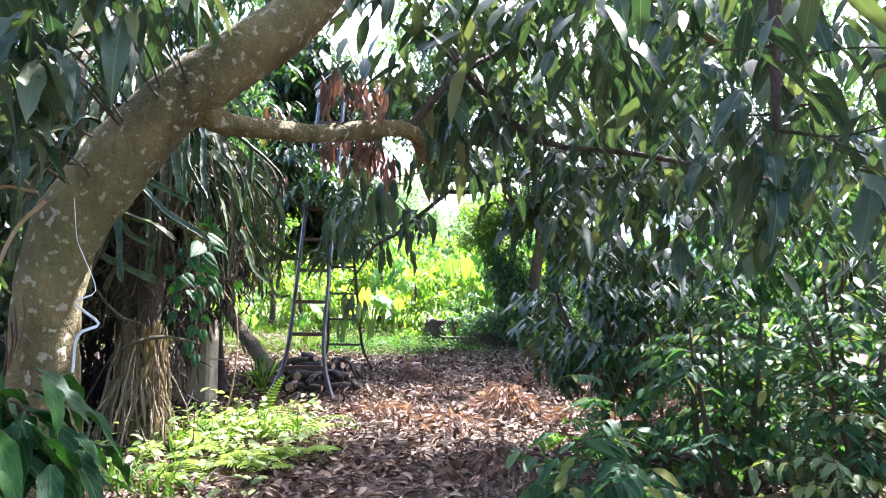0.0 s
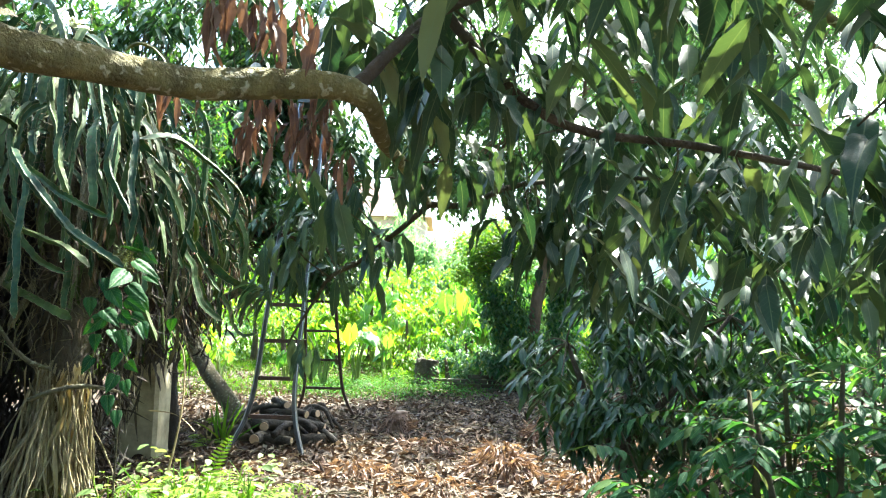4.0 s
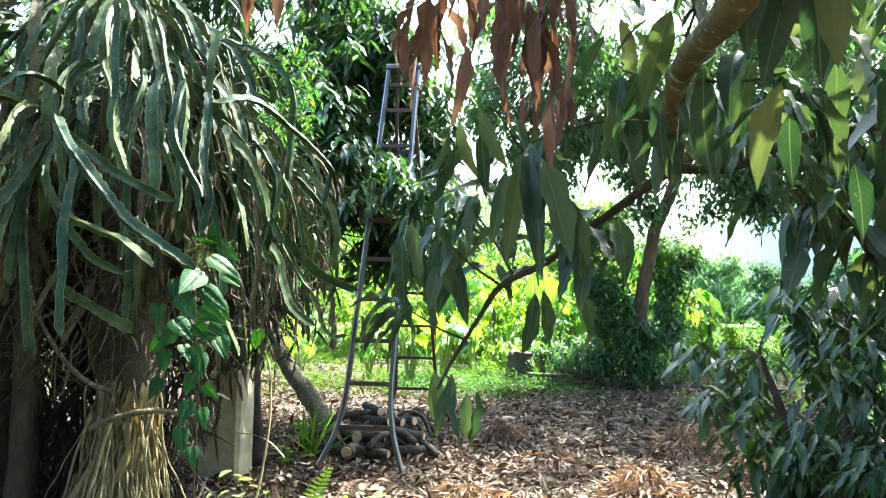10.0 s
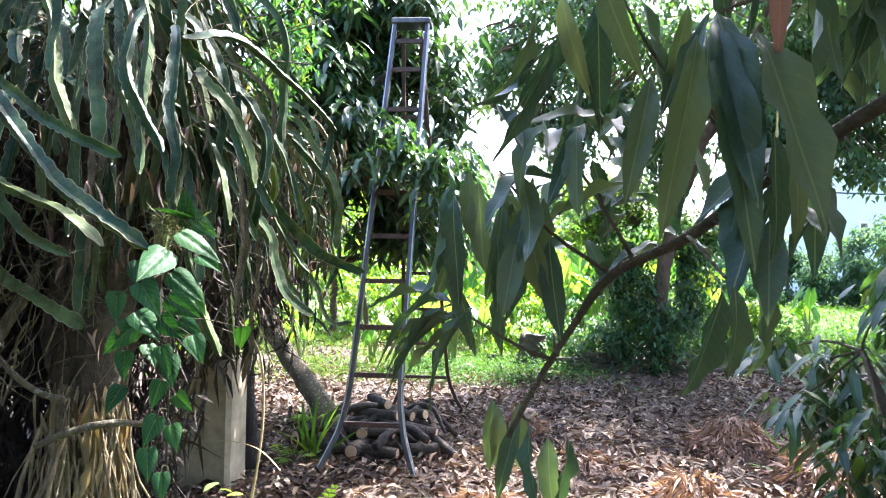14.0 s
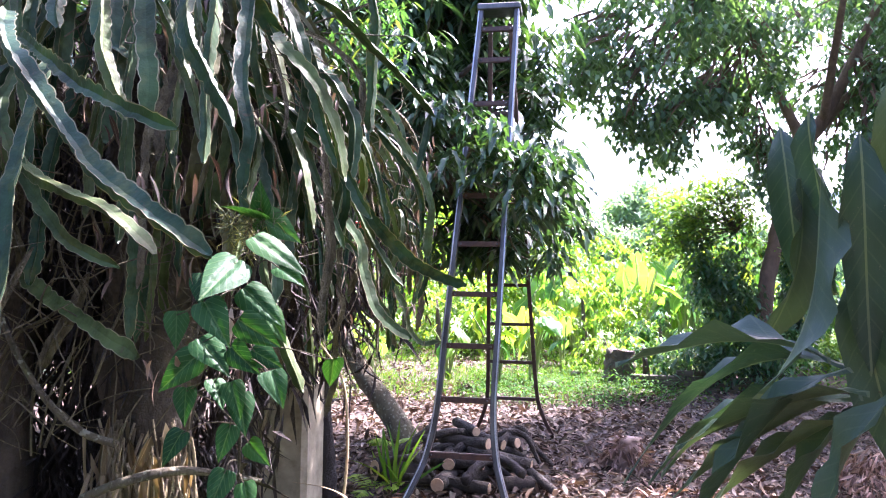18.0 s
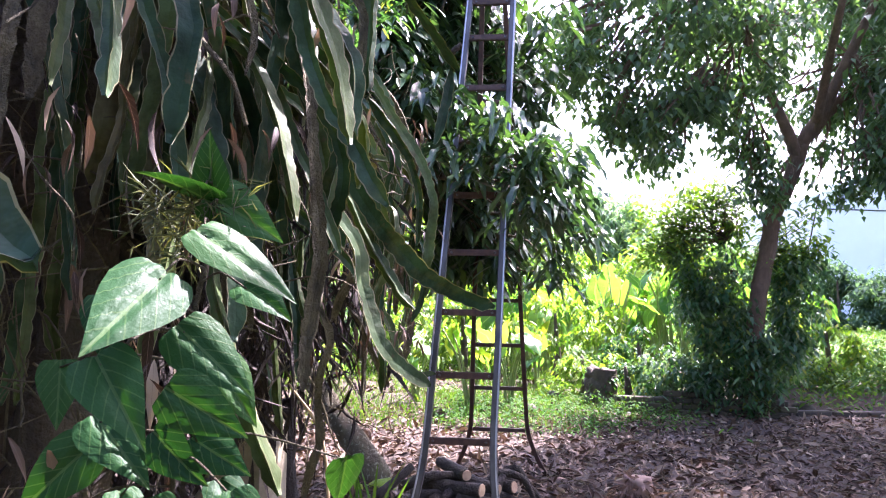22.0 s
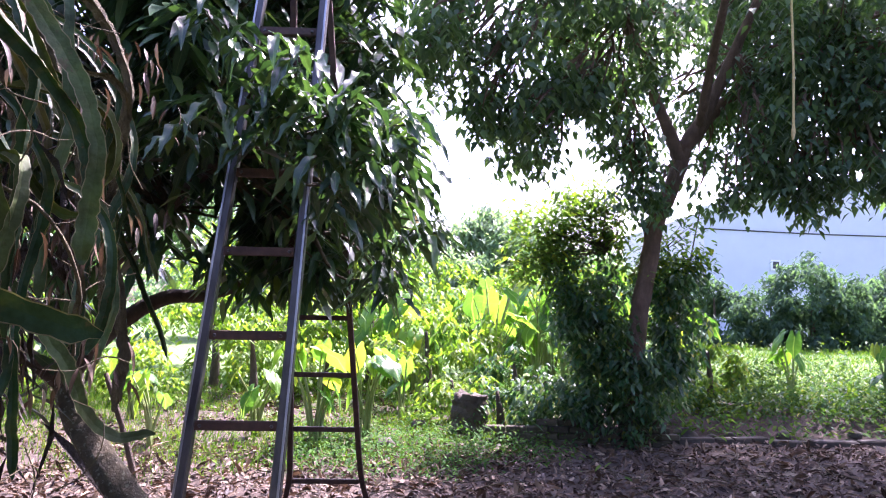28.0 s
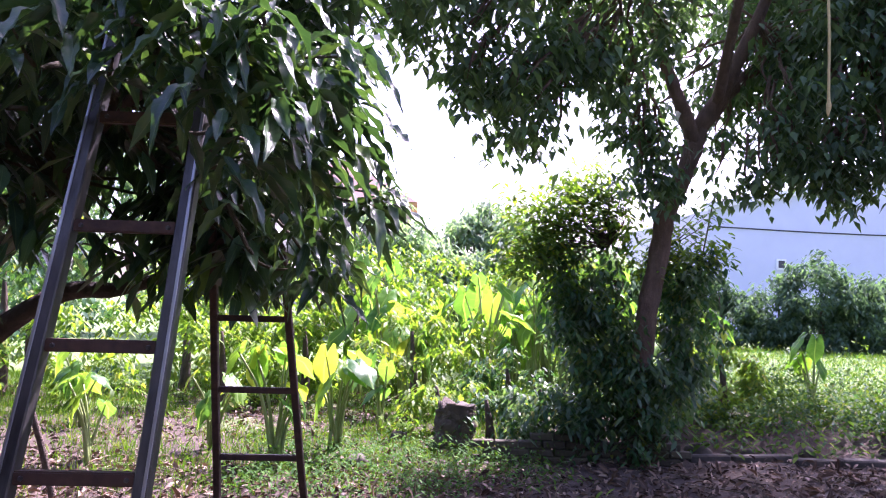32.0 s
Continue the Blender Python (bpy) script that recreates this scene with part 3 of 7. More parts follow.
def twigs_to(points, root, bend=0.15, r0=0.012, r1=0.004, sides=5, reach=0.7):
    """Thin twigs from root points to each point, as arrays."""
    out = []
    for p in points:
        rt = np.atleast_2d(np.asarray(root, float))
        far = np.linalg.norm(rt - p, axis=1)
        q = rt[far.argmin()]
        if far.min() > reach:
            q = p + (q - p) / far.min() * reach * R.uniform(0.4, 0.8)
        m = (p + q) / 2 + R.standard_normal(3) * bend * np.linalg.norm(p - q) * 0.5
        out.append(tube_arrays([(*q, r0), (*m, (r0 + r1) / 2), (*p, r1)], sides=sides, steps=3, rough=0.03, caps=False))
    return join_arrays(out)


def each_twig(parent, points, roots, **kw):
    """Every twig as a part of its own."""
    for p in points:
        ob = part("twig", raw_mesh("twig", *twigs_to([np.asarray(p, float)], roots, **kw)), M_TWIG, parent)
        ob.matrix_parent_inverse = parent.matrix_basis.inverted()


def ground_z(x, y):
    """Height of the ground: a level yard that rises a little to the back, with a raised bed behind the kerb."""
    z = 0.012 * np.clip(np.asarray(y, float) - 9, 0, 6)
    bed = np.clip((y - 13.75) / 0.35, 0, 1) * np.clip((x - 0.35) / 0.6, 0, 1)
    z = z + 0.17 * bed
    return z + 0.025 * np.sin(x * 1.3 + 0.5) * np.sin(y * 0.9) + 0.012 * np.sin(x * 4.1) * np.sin(y * 3.7)


# ---- ground ----
gx = np.concatenate([[-900, -300, -120, -60, -30, -16], np.arange(-9, 9.01, 0.15), [14, 22, 40, 70, 130, 320, 900]])
gy = np.concatenate([[-900, -200, -60, -25, -10], np.arange(-4, 20.01, 0.15), [24, 30, 40, 60, 100, 200, 400, 1200]])
GX, GY = np.meshgrid(gx, gy)
GZ = ground_z(GX, GY) * (np.abs(GX) < 30) * (np.abs(GY) < 60)
GZ = GZ + 0.012 * R.standard_normal(GX.shape) * (np.abs(GX) < 9) * (GY > -4) * (GY < 20)
i, j = np.meshgrid(np.arange(len(gy) - 1), np.arange(len(gx) - 1), indexing="ij")
w = len(gx)
quads = np.stack([i * w + j, i * w + j + 1, (i + 1) * w + j + 1, (i + 1) * w + j], -1).reshape(-1, 4)
ground = part("ground", raw_mesh("ground", np.stack([GX, GY, GZ], -1).reshape(-1, 3), None, quads), M_GROUND)
tagged(ground, "brown garden soil under leaf litter with green turf further back", "ground", kind="structure")

# ---- the mottled fruit tree over the start of the walk ----
tree_a = thing("fruit_tree", "broad-leaved fruit tree with mottled grey-brown bark and drooping leaves", "tree", at=(-1.05, 1.9, 0))


def under(parent, name, data, material, label=""):
    """A part given in world places."""
    ob = part(name, data, material, parent, label)
    ob.matrix_parent_inverse = parent.matrix_basis.inverted()
    return ob


under(tree_a, "trunk", tube("trunk", [(-1.08, 1.92, -0.1, 0.15), (-1.04, 1.92, 0.4, 0.105), (-1.02, 1.91, 0.9, 0.09), (-1.03, 1.91, 1.2, 0.082), (-1.0, 1.92, 1.42, 0.088), (-0.91, 1.96, 1.60, 0.094), (-0.77, 2.02, 1.80, 0.088), (-0.60, 2.08, 1.96, 0.083), (-0.45, 2.14, 2.10, 0.078), (-0.34, 2.2, 2.28, 0.075), (-0.2, 2.3, 2.6, 0.07), (0.1, 2.5, 3.1, 0.06), (0.3, 2.9, 3.8, 0.035)], sides=18, rough=0.045), M_BARK_A)
under(tree_a, "limb", tube("limb", [(-0.70, 2.06, 1.83, 0.05), (-0.64, 2.1, 1.78, 0.036), (-0.54, 2.2, 1.785, 0.032), (-0.41, 2.35, 1.80, 0.031), (-0.28, 2.45, 1.835, 0.032), (-0.16, 2.54, 1.86, 0.029), (-0.10, 2.60, 1.84, 0.025), (-0.09, 2.85, 1.82, 0.021), (-0.08, 3.1, 1.84, 0.019), (-0.04, 3.4, 1.83, 0.017), (0.02, 3.65, 1.77, 0.014)], sides=12, rough=0.06), M_BARK_A)
under(tree_a, "limb", tube("limb", [(-0.36, 2.2, 2.25, 0.045), (-0.2, 2.4, 2.5, 0.035), (0.2, 2.7, 2.62, 0.03), (0.7, 3.0, 2.6, 0.024), (1.2, 3.3, 2.45, 0.018), (1.7, 3.4, 2.2, 0.01)], sides=10), M_BARK_A)
under(tree_a, "limb", tube("limb", [(0.02, 3.65, 1.77, 0.013), (-0.06, 3.75, 1.71, 0.011), (-0.15, 3.8, 1.64, 0.010), (-0.25, 3.82, 1.56, 0.009), (-0.36, 3.85, 1.50, 0.008), (-0.42, 3.88, 1.41, 0.006), (-0.48, 3.88, 1.31, 0.005), (-0.52, 3.88, 1.23, 0.004)], sides=8), M_TWIG)
under(tree_a, "limb", tube("limb", [(0.02, 3.65, 1.77, 0.013), (0.16, 3.7, 1.78, 0.012), (0.34, 3.72, 1.86, 0.011), (0.6, 3.9, 1.92, 0.011), (1.0, 4.0, 1.95, 0.008), (1.4, 4.1, 1.85, 0.005)], sides=8), M_TWIG)
under(tree_a, "limb", tube("limb", [(-0.13, 2.56, 1.86, 0.018), (-0.05, 2.6, 1.97, 0.014), (0.05, 2.7, 2.1, 0.013), (0.25, 2.85, 2.25, 0.01)], sides=8), M_BARK)
under(tree_a, "limb", tube("limb", [(0.0, 2.9, 2.25, 0.016), (0.35, 2.95, 1.92, 0.013), (0.8, 3.0, 1.86, 0.011), (1.3, 2.9, 1.75, 0.007)], sides=8), M_BARK)
under(tree_a, "limb", tube("limb", [(0.9, 2.0, 2.9, 0.03), (0.86, 1.9, 2.4, 0.022), (0.84, 1.85, 2.0, 0.016), (0.82, 1.8, 1.72, 0.01)], sides=8), M_BARK)

# places of the bunches of hanging leaves
near_bunch = [
    (-0.14, 3.75, 1.66),
    (-0.02, 3.6, 1.95), (0.15, 3.6, 1.9), (0.3, 3.7, 1.82), (0.22, 3.85, 1.98), (0.45, 3.8, 1.75), (0.6, 3.9, 1.9), (0.85, 3.95, 1.8), (0.62, 3.9, 1.72), (0.7, 3.92, 1.6), (0.55, 3.72, 1.68), (0.42, 3.76, 1.66), (0.5, 3.8, 1.8), (0.76, 3.85, 1.7), (0.66, 3.8, 1.54), (0.35, 3.7, 1.74), (1.05, 4.0, 1.9), (1.3, 4.1, 1.8),
    (0.30, 2.95, 2.0), (0.5, 2.97, 1.85), (0.7, 3.0, 1.75), (0.9, 3.0, 1.8), (1.1, 2.95, 1.72), (1.3, 2.9, 1.66), (0.2, 2.85, 2.1),
    (0.82, 1.8, 1.66), (0.76, 1.78, 1.75), (0.92, 1.85, 1.8), (0.7, 1.9, 1.95), (1.0, 1.6, 1.7), (0.9, 1.55, 1.62), (1.1, 1.7, 1.9), (0.75, 2.2, 1.7), (1.15, 2.2, 1.75),
    (0.05, 2.75, 2.02), (0.0, 2.9, 1.95), (0.18, 2.75, 1.98), (-0.05, 3.15, 1.95), (0.1, 3.2, 1.85), (-0.12, 2.62, 2.05), (0.35, 3.3, 1.95), (0.5, 3.4, 2.05),
    (-0.86, 1.5, 1.86), (-0.9, 1.5, 1.75), (-0.7, 1.5, 1.92), (-0.88, 1.55, 1.64), (-0.62, 1.5, 1.98), (-0.95, 1.55, 1.98), (-1.1, 1.7, 1.9), (-0.8, 1.75, 2.06), (-1.2, 1.6, 2.05), (-0.75, 1.45, 2.0), (-1.05, 1.45, 1.72), (-0.7, 1.9, 2.1), (-0.85, 1.5, 1.85),
]
hang = bunches(near_bunch, 10, 1.3, (0.145, 0.047), 0.04)
fill = []
while len(fill) < 270:
    p = np.array([R.uniform(-0.55, 3.0), R.uniform(1.5, 4.4), R.uniform(1.55, 3.2)])
    low = 1.95 - 0.22 * max(0.0, p[0] - 0.3) + (0.25 if p[0] < 0.1 else 0)
    if p[2] < low or (p[0] < 0.45 and p[1] < 2.5 and p[2] < 2.5) or (p[0] < -0.05 and p[1] > 3.9) or (p[0] < 0.55 and p[1] < 1.9):
        continue
    fill.append(p)
for k in range(75):
    fill.append(np.array([R.uniform(0.5, 1.9), R.uniform(3.0, 4.3), R.uniform(1.5, 2.1)]))
for k in range(34):
    fill.append(np.array([R.uniform(-0.05, 0.75), R.uniform(2.6, 3.5), R.uniform(2.0, 2.55)]))
for k in range(36):
    fill.append(np.array([R.uniform(-1.9, -0.7), R.uniform(1.3, 2.2), R.uniform(2.1, 2.9)]))
side = np.stack([R.uniform(0.75, 3.2, 95), R.uniform(3.6, 5.2, 95), R.uniform(1.15, 2.3, 95)], 1)
fill_leaf = bunches(np.vstack([fill, side[side[:, 2] > 1.95 - 0.4 * (side[:, 0] - 0.7)]]), 9, 1.1, (0.15, 0.047), 0.06)
# mostly unseen bunches added overhead to cast shade, thinned where sun should land
roof = np.stack([R.uniform(-3.5, 4.5, 1250), R.uniform(-3.5, 6.4, 1250), R.uniform(2.75, 5.2, 1250)], 1)
roof = np.vstack([roof, np.stack([R.uniform(0.3, 4.6, 380), R.uniform(5.2, 8.4, 380), R.uniform(4.3, 5.6, 380)], 1)])
roof = roof[~((roof[:, 0] < -1.0) & (roof[:, 1] > 2.6)) & ~((roof[:, 1] > 3.6) & (roof[:, 2] < 2.9 + (roof[:, 1] - 3.6) * 0.55))]
thin = (roof[:, 0] > 1.0) & (roof[:, 1] > 2.0) & (roof[:, 1] < 7.0) & (R.random(len(roof)) < 0.28)
roof = np.vstack([roof[~thin], np.stack([R.uniform(0.1, 1.3, 45), R.uniform(4.8, 6.2, 45), R.uniform(4.0, 4.8, 45)], 1), np.stack([R.uniform(1.0, 2.6, 200), R.uniform(7.2, 8.9, 200), R.uniform(4.6, 5.5, 200)], 1), np.stack([R.uniform(2.2, 3.5, 80), R.uniform(7.2, 8.9, 80), R.uniform(4.5, 5.4, 80)], 1)])
roof = roof[~((np.abs(roof[:, 0] - 0.42 * roof[:, 2] - 1.5) < 0.75) & (np.abs(roof[:, 1] - 0.625 * roof[:, 2] - 3.1) < 0.9) & (R.random(len(roof)) < 0.7))]
roof = np.vstack([roof, np.stack([R.uniform(-1.15, -0.4, 20), R.uniform(5.85, 6.7, 20), R.uniform(4.4, 5.0, 20)], 1)])
shade_leaf = bunches(roof, 9, 1.0, (0.18, 0.06), 0.09)
twig_roots = np.vstack(LINES)
for p in near_bunch:
    under(tree_a, "twig", raw_mesh("twig", *twigs_to([np.array(p)], twig_roots, 0.12, 0.004, 0.002, reach=9)), M_TWIG)
tree_a_rest = merged(fill_leaf, shade_leaf)
crown_a = under(tree_a, "crown", leaves_mesh("crown", *tree_a_rest, shape="lance"), M_LEAF_A, "dense drooping dark green leaves, with mostly unseen bunches added overhead for shade")
tagged(crown_a, kind="stuff")
single_leaves(tree_a, M_LEAF_A, *hang)
# long leaves that hang straight down from the twig ends over the path, and one narrow spray
tips = np.array([((-0.31, 3.47, 1.775), (-0.283, 3.395, 1.524)), ((-0.301, 3.491, 1.79), (-0.288, 3.372, 1.6)), ((-0.282, 3.42, 1.745), (-0.217, 3.35, 1.57)), ((-0.288, 3.5, 1.484), (-0.297, 3.56, 1.335)), ((-0.185, 3.718, 1.53), (-0.113, 3.78, 1.336)), ((-0.184, 3.578, 1.65), (-0.176, 3.567, 1.546)), ((-0.27, 3.52, 1.49), (-0.25, 3.58, 1.37)),
                 ((-0.32, 3.5, 1.77), (-0.345, 3.5, 1.55)), ((-0.35, 3.6, 1.75), (-0.38, 3.56, 1.6)), ((-0.2, 3.6, 1.68), (-0.17, 3.62, 1.52))])
hang_d = tips[:, 1] - tips[:, 0]
single_leaves(tree_a, M_LEAF_A, tips[:, 0], hang_d, np.array([0.1, -1.0, 0.25]) + R.standard_normal((len(tips), 3)) * 0.2, np.linalg.norm(hang_d, axis=1) * 1.03, np.array([0.042, 0.046, 0.058, 0.036, 0.03, 0.022, 0.03, 0.042, 0.036, 0.03]), "oval", curl=0.25)
k = 20
cluster = np.stack([R.uniform(-0.63, -0.46, k), R.uniform(3.74, 3.95, k), R.uniform(1.47, 1.66, k)], 1)
low_node = np.array([(-0.55, 4.12, 1.25), (-0.5, 4.06, 1.23), (-0.45, 3.98, 1.21), (-0.54, 4.1, 1.24), (-0.48, 4.02, 1.22), (-0.42, 3.93, 1.22), (-0.5, 4.08, 1.25)])
below = np.vstack([cluster, low_node])
k = len(below)
curtain = (below, np.stack([R.normal(0, 0.14, k), R.normal(-0.05, 0.14, k), np.full(k, -1.0)], 1), np.array([0, -0.8, 0.3]) + R.standard_normal((k, 3)) * 0.45, R.uniform(0.115, 0.17, k), R.uniform(0.03, 0.042, k))
k = 34
above = np.vstack([np.stack([R.uniform(-0.52, -0.24, 18), R.uniform(3.58, 3.86, 18), R.uniform(1.8, 1.97, 18)], 1), np.stack([R.uniform(-0.22, 0.02, 16), R.uniform(3.25, 3.65, 16), R.uniform(1.82, 1.98, 16)], 1)])
single_leaves(tree_a, M_LEAF_A, above, np.stack([R.normal(0, 0.3, k), R.normal(0, 0.3, k), np.full(k, -1.0)], 1), np.array([0, -0.8, 0.3]) + R.standard_normal((k, 3)) * 0.5, R.uniform(0.12, 0.18, k), R.uniform(0.028, 0.042, k), curl=0.25)
k = 16
flat = np.vstack([np.stack([R.uniform(-0.58, -0.3, k), R.uniform(3.7, 3.95, k), R.uniform(1.6, 1.76, k)], 1), np.stack([R.uniform(-0.44, -0.22, 26), R.uniform(3.88, 4.12, 26), R.uniform(1.54, 1.86, 26)], 1)])
k = len(flat)
single_leaves(tree_a, M_LEAF_A, flat, np.stack([R.normal(-0.3, 0.6, k), R.normal(0, 0.5, k), R.normal(-0.25, 0.2, k)], 1), np.array([0, -0.3, 1.0]) + R.standard_normal((k, 3)) * 0.3, R.uniform(0.1, 0.15, k), R.uniform(0.028, 0.04, k), "oval", curl=0.3)
single_leaves(tree_a, M_LEAF_A, *curtain, "oval", curl=0.2)
for p in ((-0.54, 3.82, 1.66), (-0.47, 4.0, 1.25), (-0.3, 3.48, 1.79), (-0.28, 3.52, 1.5), (-0.19, 3.7, 1.54), (-0.31, 3.6, 1.75), (-0.38, 3.72, 1.92), (-0.12, 3.45, 1.93), (-0.44, 3.83, 1.7), (-0.6, 3.82, 1.44)):
    under(tree_a, "twig", raw_mesh("twig", *twigs_to([np.array(p)], twig_roots, 0.12, 0.004, 0.002, reach=9)), M_TWIG)
fan = np.linspace(-1.2, 1.0, 10)
spray_d = np.stack([-0.75 + 0.2 * np.abs(fan), 0.75 * np.cos(fan) - 0.2, 0.12 - 0.55 * fan ** 2], 1)
single_leaves(tree_a, M_LEAF_A, np.tile([-0.6, 3.82, 1.44], (10, 1)) + R.normal(0, 0.012, (10, 3)), spray_d, np.tile([0.1, -0.2, 1.0], (10, 1)), R.uniform(0.13, 0.19, 10), 0.026, curl=0.45)
dead_at = [(-0.46, 2.95, 1.885), (-0.44, 2.97, 1.875), (-0.33, 2.98, 1.90), (-0.31, 3.0, 1.885), (-0.29, 3.06, 1.89), (-0.26, 3.4, 1.885), (-0.72, 3.1, 2.04), (-0.37, 2.4, 2.0), (-0.33, 2.42, 2.01), (-0.28, 2.45, 2.0), (-0.23, 2.48, 1.99), (-0.3, 3.0, 2.0), (-0.28, 3.03, 2.06), (-0.36, 2.96, 1.96), (-0.42, 2.9, 1.95)]
dead = bunches(dead_at, 8, 3.2, (0.1, 0.021), 0.022)
single_leaves(tree_a, M_DEAD, *dead, curl=0.3, name="dead_leaf")


# ---- hanging night-blooming cactus on its old support ----
def cactus_stem(line, width=0.032, step=0.014, twist=None):
    """A three-winged stem with scalloped edges along a line."""
    p = smooth_line(line, 10)
    seg = np.concatenate([[0], np.cumsum(np.linalg.norm(np.diff(p, axis=0), axis=1))])
    n = max(8, int(seg[-1] / step))
    s = np.linspace(0, seg[-1], n)
    p = np.stack([np.interp(s, seg, p[:, k]) for k in range(3)], 1)
    p += np.cumsum(R.standard_normal((n, 3)) * 0.0012, 0)
    _, a, b = frames_along(p)
    tw = R.uniform(0, 6.28) + np.linspace(0, R.uniform(-1, 1), n) if twist is None else np.full(n, twist)
    taper = np.minimum(1, np.minimum((s + 0.02) / 0.08, (seg[-1] - s + 0.012) / 0.05))
    pitch = R.uniform(0.036, 0.062)
    scallop = (1 - R.uniform(0.16, 0.36) * (1 - np.abs(np.sin(np.pi * s / pitch + 0.9 * np.sin(s * 9 + pitch * 400)))) ** 1.6) * (1 + 0.13 * np.sin(s * R.uniform(7, 16) + pitch * 900))
    cols, uv = [], []
    for k in range(3):
        th = tw + (0.0, 1.9, 4.38)[k]
        w1 = width * (1.0 if k else 0.72) * scallop * taper
        cols.append(p + w1[:, None] * (np.cos(th)[:, None] * a + np.sin(th)[:, None] * b))
        uv.append(np.stack([np.ones(n), s], 1))
        th = tw + (0.87, 3.14, 5.4)[k]
        w2 = width * 0.17 * taper
        cols.append(p + w2[:, None] * (np.cos(th)[:, None] * a + np.sin(th)[:, None] * b))
        uv.append(np.stack([np.zeros(n), s], 1))
    v, uvs = np.stack(cols, 1).reshape(-1, 3), np.stack(uv, 1).reshape(-1, 2)
    i, j = np.meshgrid(np.arange(n - 1), np.arange(6), indexing="ij")
    q = np.stack([i * 6 + j, i * 6 + (j + 1) % 6, (i + 1) * 6 + (j + 1) % 6, (i + 1) * 6 + j], -1).reshape(-1, 4)
    e = (n - 1) * 6
    me = raw_mesh("stem", v, None, np.vstack([q, [(0, 1, 2, 3), (0, 3, 4, 5), (e, e + 3, e + 2, e + 1), (e, e + 5, e + 4, e + 3)]]), uvs)
    ends = np.zeros(len(me.edges) * 2, np.int32)
    me.edges.foreach_get("vertices", ends)
    ends = ends.reshape(-1, 2) % 6
    me.attributes.new("sharp_edge", "BOOLEAN", "EDGE").data.foreach_set("value", ends[:, 0] == ends[:, 1])
    return me


